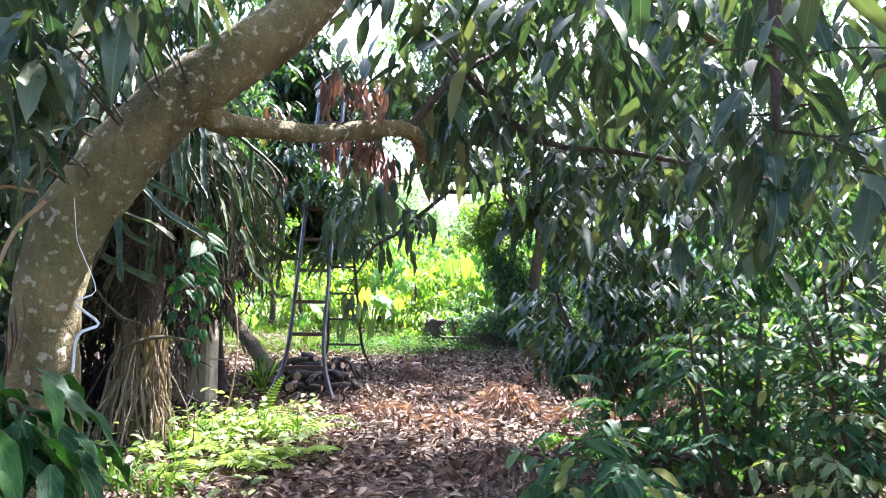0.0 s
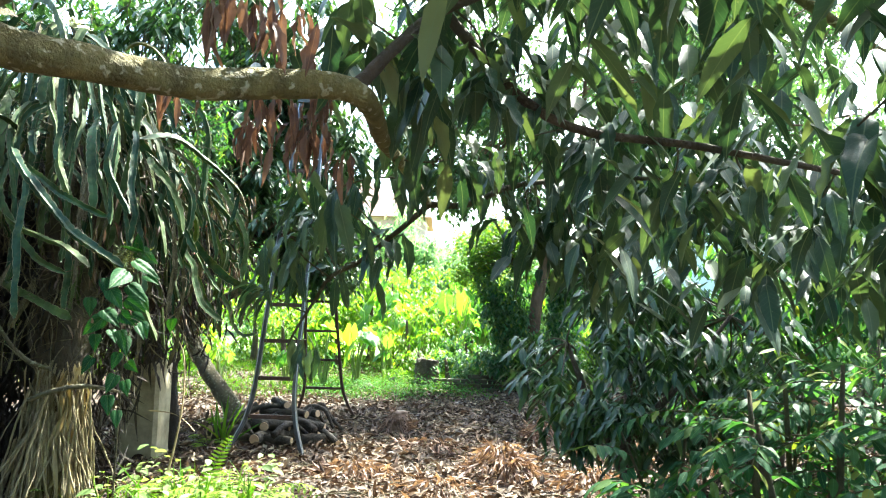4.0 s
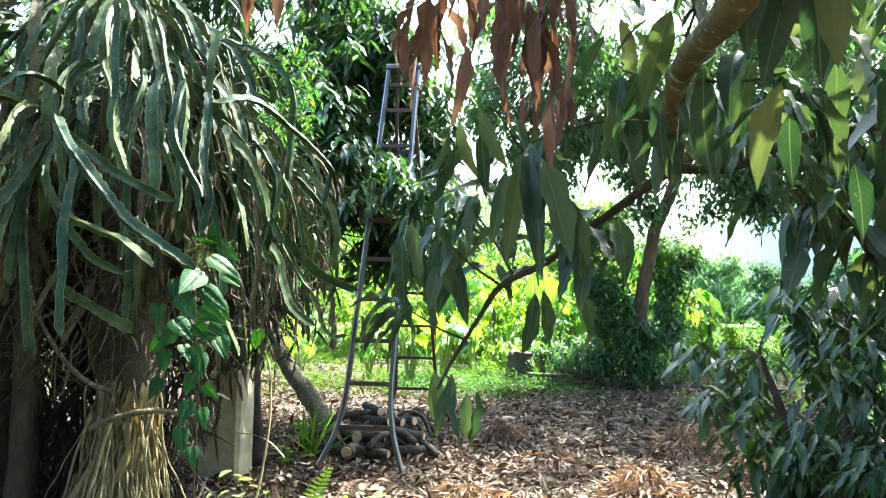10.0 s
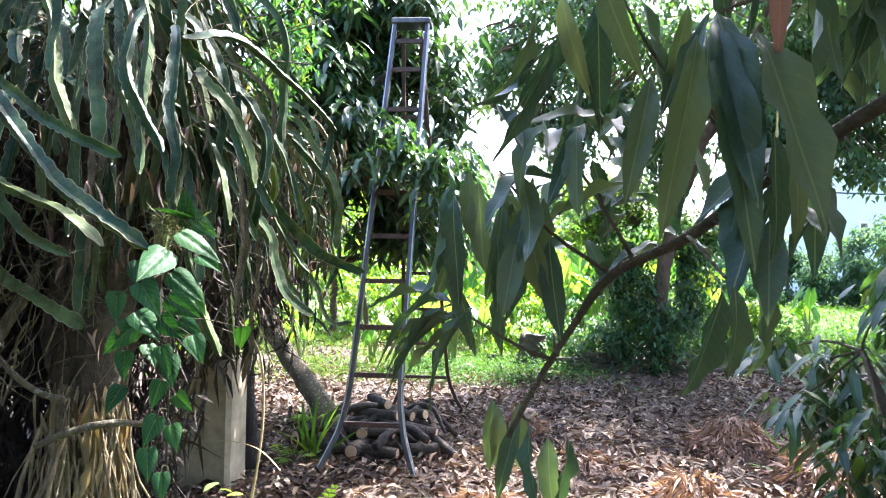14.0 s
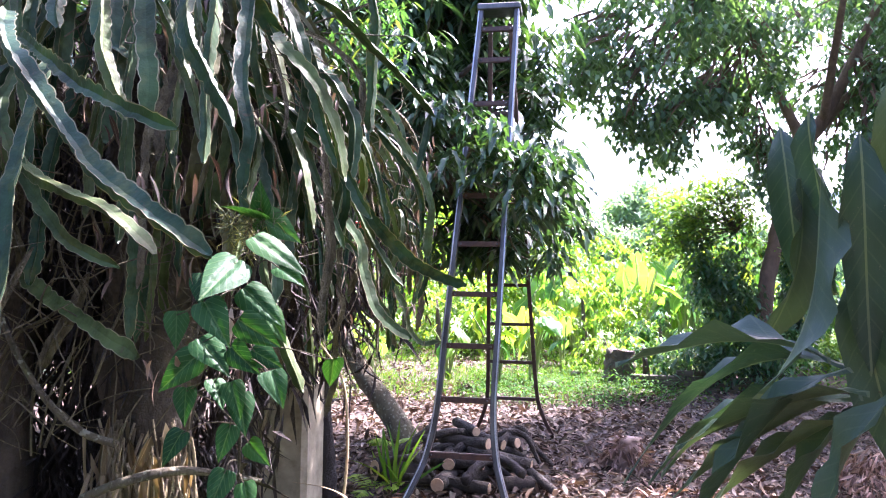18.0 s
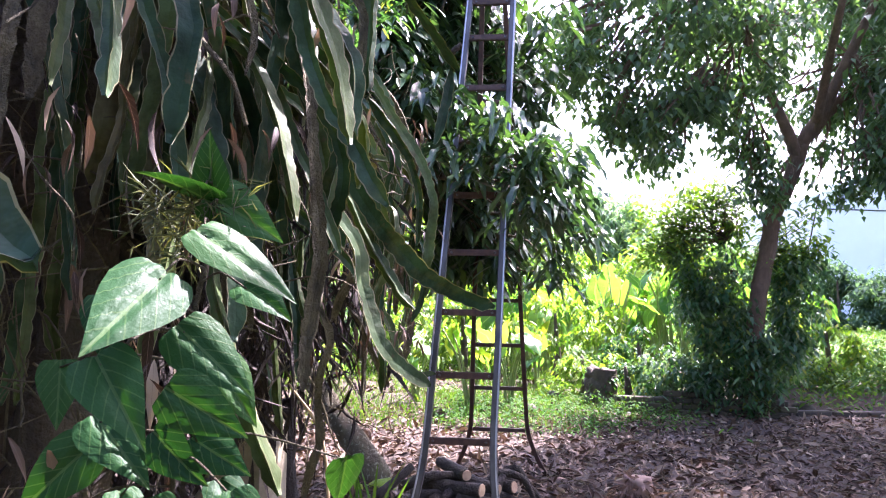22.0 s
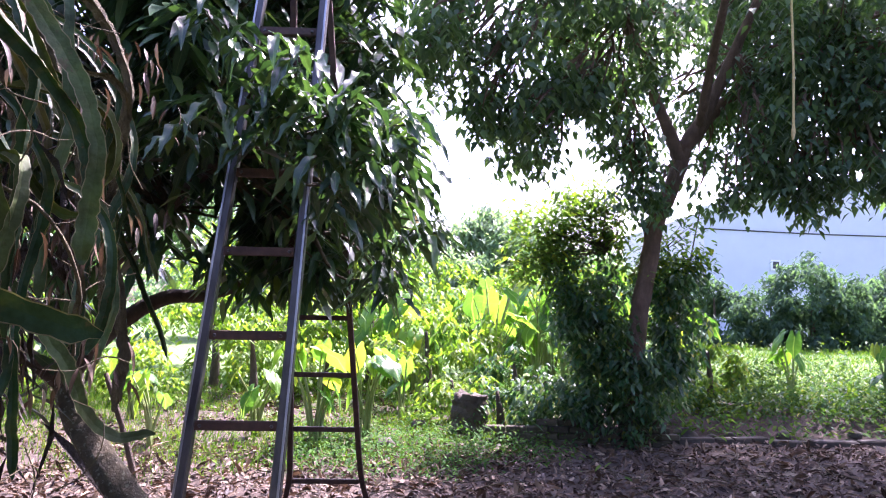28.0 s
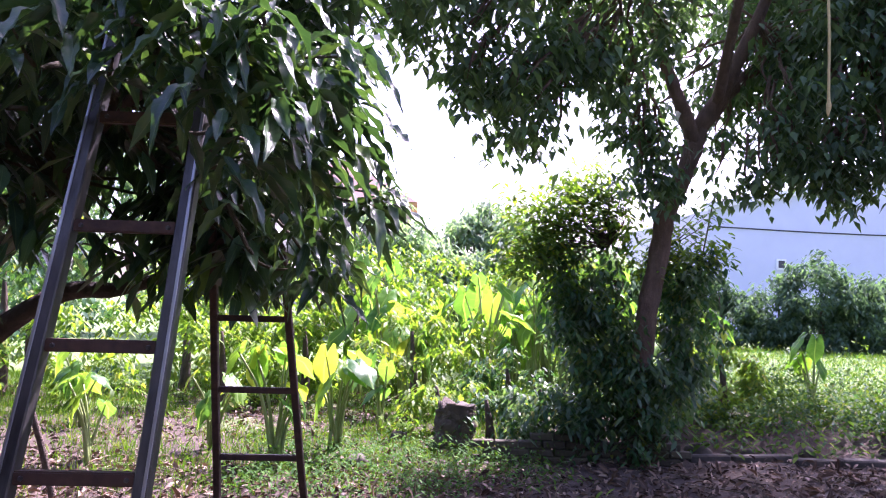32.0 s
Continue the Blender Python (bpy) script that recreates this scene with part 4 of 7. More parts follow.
cactus = thing("climbing_cactus", "overgrown climbing cactus with wavy green stems hanging from an old trunk", "cactus", at=(-2.35, 5.85, 0))
hero = [
    [(-1.85, 5.3, 2.45), (-1.73, 5.6, 2.23), (-1.7, 5.75, 2.06), (-1.66, 5.95, 1.88), (-1.52, 6.2, 1.62), (-1.4, 6.35, 1.52), (-1.25, 6.42, 1.46)],
    [(-1.75, 5.3, 2.35), (-1.62, 5.5, 2.42), (-1.54, 5.85, 2.35), (-1.44, 6.05, 2.25), (-1.375, 6.15, 2.17)],
    [(-1.375, 6.15, 2.17), (-1.385, 6.15, 2.1), (-1.4, 6.14, 2.02), (-1.42, 6.13, 1.94)],
    [(-2.3, 4.95, 2.2), (-2.08, 4.7, 2.04), (-1.89, 4.6, 1.88), (-1.69, 4.5, 1.71), (-1.51, 4.42, 1.62), (-1.39, 4.38, 1.55)],
    [(-2.3, 5.0, 2.15), (-2.12, 4.85, 2.06), (-1.9, 4.7, 1.94), (-1.7, 4.6, 1.85), (-1.54, 4.54, 1.78)],
    [(-2.5, 5.25, 2.2), (-2.43, 5.1, 1.95), (-2.28, 5.05, 1.74), (-2.13, 5.0, 1.6), (-1.97, 5.0, 1.53)],
    [(-2.4, 5.1, 1.85), (-2.22, 5.0, 1.75), (-2.03, 4.9, 1.69), (-1.88, 4.84, 1.63), (-1.77, 4.82, 1.54)],
    [(-1.75, 5.4, 2.3), (-1.65, 5.45, 2.17), (-1.62, 5.5, 2.02), (-1.58, 5.5, 1.9), (-1.52, 5.52, 1.8), (-1.45, 5.52, 1.69)],
    [(-1.85, 5.0, 2.4), (-1.78, 4.8, 2.25), (-1.73, 4.7, 2.05), (-1.69, 4.65, 1.92), (-1.68, 4.63, 1.82)],
    [(-1.8, 5.1, 2.4), (-1.72, 4.88, 2.25), (-1.7, 4.8, 2.09), (-1.63, 4.75, 1.97), (-1.53, 4.7, 1.83)],
    [(-1.78, 5.3, 2.4), (-1.70, 5.15, 2.3), (-1.68, 5.1, 2.2), (-1.64, 5.0, 2.0), (-1.59, 4.95, 1.85), (-1.61, 4.94, 1.7)],
    [(-2.6, 5.4, 1.5), (-2.43, 5.3, 1.44), (-2.21, 5.2, 1.37), (-1.99, 5.12, 1.29)],
    [(-1.7, 5.35, 2.25), (-1.64, 5.25, 2.17), (-1.56, 5.3, 2.08), (-1.52, 5.4, 1.93), (-1.5, 5.42, 1.8)],
    [(-1.85, 5.6, 1.7), (-1.76, 5.45, 1.5), (-1.68, 5.4, 1.3), (-1.6, 5.36, 1.15)],
    [(-2.1, 6.9, 2.35), (-2.01, 7.0, 2.26), (-1.94, 7.1, 2.02), (-1.82, 7.2, 1.87), (-1.72, 7.2, 1.76), (-1.65, 7.2, 1.745)],
    [(-1.72, 6.6, 2.2), (-1.63, 6.8, 2.06), (-1.62, 7.0, 1.98), (-1.61, 7.1, 1.86), (-1.63, 7.18, 1.7)],
    [(-1.7, 5.8, 1.8), (-1.6, 5.9, 1.65), (-1.58, 5.9, 1.55), (-1.55, 5.9, 1.46), (-1.52, 5.9, 1.39), (-1.46, 5.95, 1.32), (-1.4, 6.0, 1.28)],
    [(-1.8, 6.0, 1.75), (-1.66, 6.2, 1.58), (-1.65, 6.4, 1.41), (-1.64, 6.6, 1.3), (-1.65, 6.7, 1.14)],
    [(-1.9, 7.3, 1.6), (-1.78, 7.4, 1.36), (-1.76, 7.5, 1.2), (-1.71, 7.6, 1.11), (-1.59, 7.6, 1.12)],
    [(-1.9, 5.8, 2.1), (-1.72, 5.95, 1.95), (-1.66, 6.05, 1.8), (-1.61, 6.12, 1.66), (-1.53, 6.15, 1.53), (-1.47, 6.15, 1.46)],
    [(-1.8, 6.9, 2.4), (-1.7, 7.0, 2.23), (-1.6, 7.0, 2.07), (-1.54, 7.0, 1.9), (-1.55, 7.0, 1.76), (-1.57, 7.0, 1.6)],
]
for k, h in enumerate(hero):
    under(cactus, "stem", cactus_stem(h, 0.03 if k == 0 else 0.027 if h[-1][1] < 6.5 else 0.024, twist=2.4 if k == 0 else None), M_CACTUS_GREEN)


def drooping(start, way, length, sag, wander, floor_z, wall_x, opening=False):
    """A line that leaves start along way and sinks under its weight."""
    p, d = np.array(start, float), unit(way)
    out = [p.copy()]
    bias = R.standard_normal(3) * 0.05
    for k in range(int(length / 0.09)):
        d = unit(d + np.array([0, 0, -sag]) + bias + R.standard_normal(3) * wander)
        if p[0] > wall_x:
            d = unit(d + [-0.35, 0, -0.2])
        p = p + d * 0.09
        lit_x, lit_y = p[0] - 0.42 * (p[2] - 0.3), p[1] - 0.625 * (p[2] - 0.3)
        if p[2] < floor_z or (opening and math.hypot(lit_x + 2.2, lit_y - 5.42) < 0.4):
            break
        out.append(p.copy())
    return out


mounds = (((-2.5, 5.85, 2.1), (0.8, 0.76, 0.72), 180), ((-2.7, 5.95, 2.75), (0.72, 0.62, 0.6), 115), ((-2.2, 7.35, 1.9), (0.5, 0.75, 0.75), 68))
for (mx, my, mz), (rx, ry, rz), count in mounds:
    for k in range(count):
        th, up = R.uniform(-2.9, 1.1), R.uniform(-0.1, 1.35)
        f = R.uniform(0.62, 1.0)
        s = (mx + rx * f * math.cos(th) * math.cos(up), my + ry * f * math.sin(th) * math.cos(up), mz + rz * f * math.sin(up))
        way = (math.cos(th) * 0.8 + R.normal(0, 0.45), math.sin(th) * 0.8 + R.normal(0, 0.45), R.uniform(-0.7, 0.45))
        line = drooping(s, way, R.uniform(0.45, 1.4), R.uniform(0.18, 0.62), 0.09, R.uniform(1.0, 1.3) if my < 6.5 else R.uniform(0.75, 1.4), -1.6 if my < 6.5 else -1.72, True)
        if len(line) > 3:
            under(cactus, "stem", cactus_stem(line, R.uniform(0.017, 0.029) if my < 6.5 else R.uniform(0.014, 0.023)), M_DRYSTEM if R.random() < (0.1 if my < 6.5 else 0.16) else M_CACTUS)
# dry brown stems and roots underneath
dry, dull = [], []
for k in range(110):
    th = R.uniform(-2.6, 0.9)
    my = 5.85 if k % 4 else 6.9
    r = R.uniform(0.1, 0.5)
    s = (-2.42 + R.uniform(-0.25, 0.25) + math.cos(th) * r, my + math.sin(th) * r, R.uniform(0.9, 2.4))
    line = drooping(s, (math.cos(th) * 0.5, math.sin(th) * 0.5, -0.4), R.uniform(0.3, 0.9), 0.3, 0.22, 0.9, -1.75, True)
    if len(line) > 2:
        r0 = R.uniform(0.002, 0.006)
        dull.append(tube_arrays([(*p, r0) for p in line], sides=4, steps=2, caps=False))
for k in range(45):
    a, r = R.uniform(0, 6.28), R.uniform(0.02, 0.15)
    line = drooping((-2.34 + math.cos(a) * r, 5.55 + math.sin(a) * r * 0.6, R.uniform(0.5, 0.85)), (R.normal(0, 0.2), R.normal(0, 0.2), -0.9), 1.0, 0.3, 0.15, 0.0, -1.8)
    if len(line) > 3:
        r0 = R.uniform(0.004, 0.012)
        dry.append(tube_arrays([(*p, r0 * (1 - 0.05 * i)) for i, p in enumerate(line)], sides=7, steps=3, caps=False))
for k in range(170):
    a, r = R.uniform(0, 6.28), R.uniform(0.04, 0.19)
    line = drooping((-2.32 + math.cos(a) * r, 5.68 + math.sin(a) * r * 0.8, R.uniform(0.6, 1.0)), (R.normal(0, 0.2), R.normal(0, 0.2), -1), 1.1, 0.34, 0.13, 0.02, -1.8)
    if len(line) > 2:
        r0 = R.uniform(0.0025, 0.007)
        dry.append(tube_arrays([(*p, r0) for p in line], sides=5, steps=2, caps=False))
tagged(under(cactus, "dry_root", raw_mesh("dry_root", *join_arrays(dry)), M_ROOT, "dry straw-coloured hanging roots and dead stems"), kind="stuff")
k = 130
a, r = R.uniform(0, 6.28, k), R.uniform(0.06, 0.2, k)
sheath = (np.stack([-2.33 + np.cos(a) * r, 5.66 + np.sin(a) * r * 0.8, R.uniform(0.35, 1.0, k)], 1), np.stack([R.normal(0, 0.16, k), R.normal(0, 0.14, k), np.full(k, -1.0)], 1), np.stack([np.cos(a), np.sin(a), R.normal(0, 0.3, k)], 1), R.uniform(0.18, 0.45, k), R.uniform(0.012, 0.042, k))
tagged(under(cactus, "dry_sheath", leaves_mesh("dry_sheath", *sheath, shape="strap", curl=0.12, fold=0.7, ripple=0.25), M_SHEATH, "curled dry straw-coloured dead stems"), kind="stuff")
tangle = dull
for k in range(520):
    my = 5.85 if k % 3 else 7.2
    th, r = R.uniform(-2.4, 0.6), R.uniform(0.42, 0.8)
    s = (-2.45 + math.cos(th) * r, my + math.sin(th) * r * 0.9, R.uniform(1.05, 2.5))
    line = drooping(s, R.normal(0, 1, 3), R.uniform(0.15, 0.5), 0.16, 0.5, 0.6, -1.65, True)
    if len(line) > 2:
        tangle.append(tube_arrays([(*p, R.uniform(0.0008, 0.003)) for p in line], sides=4, steps=3, caps=False))
tagged(under(cactus, "twig_tangle", raw_mesh("twig_tangle", *join_arrays(tangle)), M_DRYSTEM, "tangle of thin brown dead twigs between the stems"), kind="stuff")
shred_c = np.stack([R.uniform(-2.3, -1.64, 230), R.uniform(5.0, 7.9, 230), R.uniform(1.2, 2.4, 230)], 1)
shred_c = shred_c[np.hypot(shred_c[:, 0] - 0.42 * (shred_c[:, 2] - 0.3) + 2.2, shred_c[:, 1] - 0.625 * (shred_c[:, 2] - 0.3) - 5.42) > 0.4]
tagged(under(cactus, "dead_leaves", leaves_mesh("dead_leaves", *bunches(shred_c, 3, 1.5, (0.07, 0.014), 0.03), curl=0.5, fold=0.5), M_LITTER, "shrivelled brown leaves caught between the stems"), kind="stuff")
for k in range(26):
    th = R.uniform(-2.6, 1.0)
    my = 5.85 if k % 3 else 6.9
    r = R.uniform(0.4, 0.66)
    line = drooping((-2.42 + R.uniform(-0.3, 0.2) + math.cos(th) * r, my + math.sin(th) * r, R.uniform(1.3, 2.4)), (math.cos(th) * 0.4, math.sin(th) * 0.4, -0.5), R.uniform(0.4, 0.9), 0.3, 0.12, 0.5, -1.7)
    if len(line) > 3:
        under(cactus, "dead_stem", cactus_stem(line, R.uniform(0.010, 0.022), 0.03), M_DRYSTEM)
# the rotten trunks inside
for pts in ([(-2.55, 6.0, -0.05, 0.20), (-2.5, 6.0, 0.6, 0.16), (-2.45, 5.95, 1.5, 0.2), (-2.35, 5.9, 2.4, 0.22)],
            [(-2.93, 5.75, -0.05, 0.085), (-2.93, 5.78, 0.8, 0.065), (-2.95, 5.8, 1.5, 0.07), (-2.8, 5.85, 2.3, 0.06)],
            [(-3.35, 6.1, -0.05, 0.2), (-3.3, 6.1, 1.2, 0.18), (-3.0, 6.1, 2.3, 0.15)],
            [(-2.5, 7.55, 0.8, 0.11), (-2.42, 7.35, 1.2, 0.11), (-2.35, 7.0, 1.7, 0.12), (-2.3, 6.9, 2.2, 0.1)],
            [(-2.36, 5.68, -0.05, 0.12), (-2.34, 5.7, 0.5, 0.08), (-2.27, 5.75, 1.3, 0.09), (-2.3, 5.85, 2.0, 0.07)]):
    under(cactus, "old_trunk", tube("old_trunk", pts, sides=12, rough=0.16), M_ROTTEN, "dark rotten trunk")
for pts in ([(-2.66, 5.3, 1.75, 0.008), (-2.58, 5.28, 1.4, 0.009), (-2.46, 5.3, 1.16, 0.01), (-2.33, 5.33, 1.02, 0.012), (-2.2, 5.35, 0.97, 0.013)],
            [(-2.35, 5.4, 0.78, 0.014), (-2.2, 5.42, 0.84, 0.016), (-2.05, 5.5, 0.86, 0.014), (-1.85, 5.65, 0.8, 0.008)]):
    under(cactus, "bent_branch", tube("bent_branch", pts, sides=8, rough=0.1), M_BARK_MOSSY, "bent woody branch")
# dense dark filler in the hollows, in place of deep shade
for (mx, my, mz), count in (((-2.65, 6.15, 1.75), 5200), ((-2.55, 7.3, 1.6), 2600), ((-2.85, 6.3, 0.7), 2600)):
    shade_fill = in_blob(count, (mx, my, mz), (0.8, 0.5, 0.85), 0.1)
    tl = (shade_fill, unit(R.standard_normal((count, 3)) * 0.5 + [0, 0, -1.2]), R.standard_normal((count, 3)), R.uniform(0.1, 0.3, count), R.uniform(0.008, 0.03, count))
    tagged(under(cactus, "shade_matter", small_leaves_mesh("shade_matter", *tl), M_SHADE_WOOD), "near-black leaf filler that stands in for the shade inside", kind="stuff")

# heart-leaved vine in front of it
vine = thing("heart_leaf_vine", "climbing vine with glossy heart-shaped green leaves on the cactus", "vine", at=(-1.6, 4.9, 1.0))
# stalk end and tip of each leaf, largest first
front = np.array([((-1.652, 4.997, 1.535), (-1.672, 4.86, 1.45)), ((-1.622, 5.07, 1.597), (-1.483, 5.06, 1.513)), ((-1.661, 5.19, 1.666), (-1.545, 5.17, 1.603)), ((-1.66, 5.145, 1.661), (-1.708, 5.03, 1.70)), ((-1.658, 5.17, 1.685), (-1.658, 5.15, 1.742)),
                  ((-1.69, 4.93, 1.428), (-1.612, 4.89, 1.343)), ((-1.64, 5.05, 1.462), (-1.54, 5.05, 1.378)), ((-1.628, 5.0, 1.387), (-1.54, 5.04, 1.322)), ((-1.80, 5.12, 1.32), (-1.70, 5.08, 1.243)), ((-1.822, 5.12, 1.277), (-1.907, 5.08, 1.188)),
                  ((-1.697, 5.1, 1.307), (-1.614, 5.06, 1.25)), ((-1.53, 4.97, 1.262), (-1.497, 4.95, 1.203)), ((-1.728, 5.15, 1.084), (-1.74, 5.11, 1.0)), ((-1.70, 5.15, 1.17), (-1.66, 5.1, 1.08)), ((-1.953, 5.25, 1.385), (-1.93, 5.21, 1.29)), ((-1.763, 5.12, 1.212), (-1.713, 5.08, 1.155)),
                  ((-1.688, 5.2, 1.03), (-1.62, 5.16, 0.99)), ((-1.59, 5.15, 1.524), (-1.51, 5.11, 1.49)), ((-1.638, 5.1, 1.302), (-1.544, 5.06, 1.268)), ((-1.415, 5.09, 1.287), (-1.43, 5.12, 1.226)), ((-1.62, 5.12, 1.41), (-1.55, 5.1, 1.33)), ((-1.70, 5.1, 1.21), (-1.66, 5.07, 1.13)), ((-1.60, 5.1, 1.24), (-1.55, 5.06, 1.18)),
                  ((-1.86, 5.15, 1.18), (-1.84, 5.1, 1.10)), ((-1.74, 5.15, 0.96), (-1.76, 5.1, 0.87)), ((-1.68, 5.15, 0.93), (-1.64, 5.1, 0.86)), ((-1.78, 5.17, 0.84), (-1.75, 5.12, 0.75)), ((-1.72, 5.16, 0.76), (-1.70, 5.12, 0.68)), ((-1.9, 5.2, 1.05), (-1.93, 5.15, 0.97)), ((-1.85, 5.2, 1.5), (-1.83, 5.15, 1.42))])
fd = front[:, 1] - front[:, 0]
fl = np.maximum(np.linalg.norm(fd, axis=1) * 1.04, 0.09)
face = np.array([0.3, -0.82, 0.42]) + R.standard_normal((len(front), 3)) * 0.16
face[3] = (-0.2, -0.5, 0.85)
single_leaves(vine, M_LEAF_VINE, front[:, 0], fd, face, fl, np.where(np.arange(len(front)) == 0, 0.112, np.clip(fl * 0.68, 0.06, 0.095)), "heart", 0.15)
main = [(-1.66, 5.2, 1.72), (-1.66, 5.17, 1.6), (-1.68, 5.16, 1.46), (-1.7, 5.16, 1.3), (-1.72, 5.2, 1.12), (-1.73, 5.22, 0.9), (-1.74, 5.24, 0.6), (-1.76, 5.26, 0.0)]
under(vine, "vine_stem", tube("vine_stem", [(*p, 0.0045) for p in main], sides=6), M_TWIG)
main_line = smooth_line(main, 6)
for k in range(len(front)):
    q = main_line[np.abs(main_line[:, 2] - front[k, 0, 2] - 0.02).argmin()]
    p = front[k, 0]
    under(vine, "leaf_stalk", tube("leaf_stalk", [(*q, 0.002), (*((p + q) / 2 + [0, -0.015, 0.02]), 0.0018), (*p, 0.0016)], sides=5, steps=3), M_TWIG)

tuft = thing("air_plant", "fine grey-green tuft of hair-like leaves by the vine", "plant", at=(-1.7, 5.18, 1.64))
n = 420
P = in_blob(n, (-1.70, 5.2, 1.64), (0.11, 0.07, 0.08), 0.1)
tagged(under(tuft, "hairs", small_leaves_mesh("hairs", P, R.standard_normal((n, 3)) + [0, -0.4, -0.3], R.standard_normal((n, 3)), R.uniform(0.03, 0.08, n), 0.003), M_HAIR), kind="stuff")

# feathery growth on top of the cactus
top_c = clumped(150, (-1.9, 6.3, 2.65), (0.5, 0.5, 0.35), 0.3, 0.12)
topper = thing("creeper", "bright green creeper leaves over the top of the cactus", "creeper", at=(-2.0, 6.05, 2.3))
for k in range(14):
    under(topper, "stem", tube("stem", [(-2.3 + R.uniform(-0.3, 0.3), 6.2, 2.3, 0.006), (*(np.array([-2.1, 6.2, 2.6]) + R.normal(0, 0.2, 3)), 0.005), (*(np.array([-1.75, 6.2, 2.75]) + R.normal(0, 0.25, 3)), 0.003)], sides=5), M_TWIG)
under(topper, "crown", leaves_mesh("crown", *bunches(top_c, 10, 0.6, (0.06, 0.014), 0.05)), M_LEAF_SHRUB)

# ---- concrete post beside the cactus ----
post = part("concrete_post", box_bm(-2.7, 7.42, -0.1, -2.34, 7.76, 0.86, 0.03), M_CONCRETE)
tagged(post, "weathered square concrete post stained with lichen", "post")
pole = part("charred_stake", tube("charred_stake", [(-2.4, 7.95, -0.1, 0.085), (-2.4, 7.95, 0.3, 0.075), (-2.42, 7.94, 0.6, 0.06), (-2.41, 7.94, 0.92, 0.035)], sides=12, rough=0.2), M_SHADE_WOOD)
tagged(pole, "dark charred wooden stake standing beside the concrete post", "stake")

# ---- small things on and by the cactus and the fruit tree ----
ribbon = part("plastic_ribbon", strip_flat([(-0.93, 1.84, 1.53), (-0.915, 1.83, 1.43), (-0.89, 1.82, 1.38), (-0.85, 1.8, 1.3), (-0.9, 1.8, 1.27), (-0.84, 1.8, 1.22), (-0.89, 1.8, 1.19), (-0.9, 1.8, 1.1)], 0.010), M_WHITE)
tagged(ribbon, "dirty white plastic ribbon tied round the mottled trunk", "ribbon")
for k, (pts, w) in enumerate((([(-0.98, 1.8, 1.52), (-1.05, 1.79, 1.44), (-1.1, 1.79, 1.3), (-1.09, 1.8, 1.2)], 0.014), ([(-1.0, 1.8, 1.54), (-1.08, 1.78, 1.55), (-1.16, 1.79, 1.5)], 0.02), ([(-1.02, 1.8, 1.56), (-1.1, 1.77, 1.62), (-1.2, 1.78, 1.6)], 0.016))):
    tagged(part("dry_strap_leaf", strip_flat(pts, w), M_STRAW), "dry pale strap leaf hanging from the trunk fork", "dry leaf", "dry strap leaves")
for k in range(5):
    x, y, z = -1.06 + R.uniform(-0.04, 0.04), 1.79, 1.28 - 0.02 * k
    tagged(part("dry_leaf", strip_flat([(x, y, z), (x + 0.01, y - 0.01, z - 0.06), (x - 0.01, y, z - 0.13)], 0.03), M_DEAD), "curled brown dead leaf caught on the trunk", "dry leaf", "dead leaves on the trunk")
stalk = part("yellow_stalk", tube("yellow_stalk", [(-1.86, 6.3, 0.0, 0.009), (-1.80, 6.35, 0.35, 0.008), (-1.78, 6.42, 0.7, 0.007), (-1.83, 6.5, 1.02, 0.006), (-1.95, 6.5, 1.2, 0.004)], sides=7), M_STRAW)
tagged(stalk, "thin straw-yellow stalk growing up past the concrete post", "stalk")
bract = part("dry_bract", strip_flat([(-1.98, 6.3, 0.61), (-1.82, 6.28, 0.6), (-1.72, 6.27, 0.56), (-1.63, 6.25, 0.485)], 0.045), M_STRAW)
tagged(bract, "curled dry tan leaf leaning on the stalk", "dry leaf")
flower = thing("cactus_flower", "large cream white cactus flower among the stems", "flower", at=(-2.19, 5.3, 3.02))
n = 26
fa = R.uniform(0, 6.28, n)
fd = np.stack([np.cos(fa), np.sin(fa) * 0.8 - 0.3, R.uniform(0.2, 1.0, n)], 1)
single_leaves(flower, M_PETAL, np.tile([-2.19, 5.3, 3.02], (n, 1)), fd, np.tile([0, 0, 1.0], (n, 1)) - fd * 0.2, R.uniform(0.08, 0.11, n), 0.026, name="petal")

# ---- step ladder ----
def box_along(p, q, wide, deep, face=(0, -1, 0), bevel=0.004):
    """A bar from p to q, wide across and deep along face."""
    p, q = Vector(p), Vector(q)
    d = (q - p).normalized()
    f = Vector(face)
    s = d.cross(f).normalized()
    f = s.cross(d).normalized()
    bm = bmesh.new()
    bmesh.ops.create_cube(bm, size=1)
    m = Matrix((s * wide, f * deep, d * (q - p).length)).transposed().to_4x4()
    m.translation = (p + q) / 2
    bmesh.ops.transform(bm, matrix=m, verts=bm.verts)
    if bevel:
        bmesh.ops.bevel(bm, geom=bm.edges[:], offset=bevel, segments=2, affect="EDGES")
    return bm


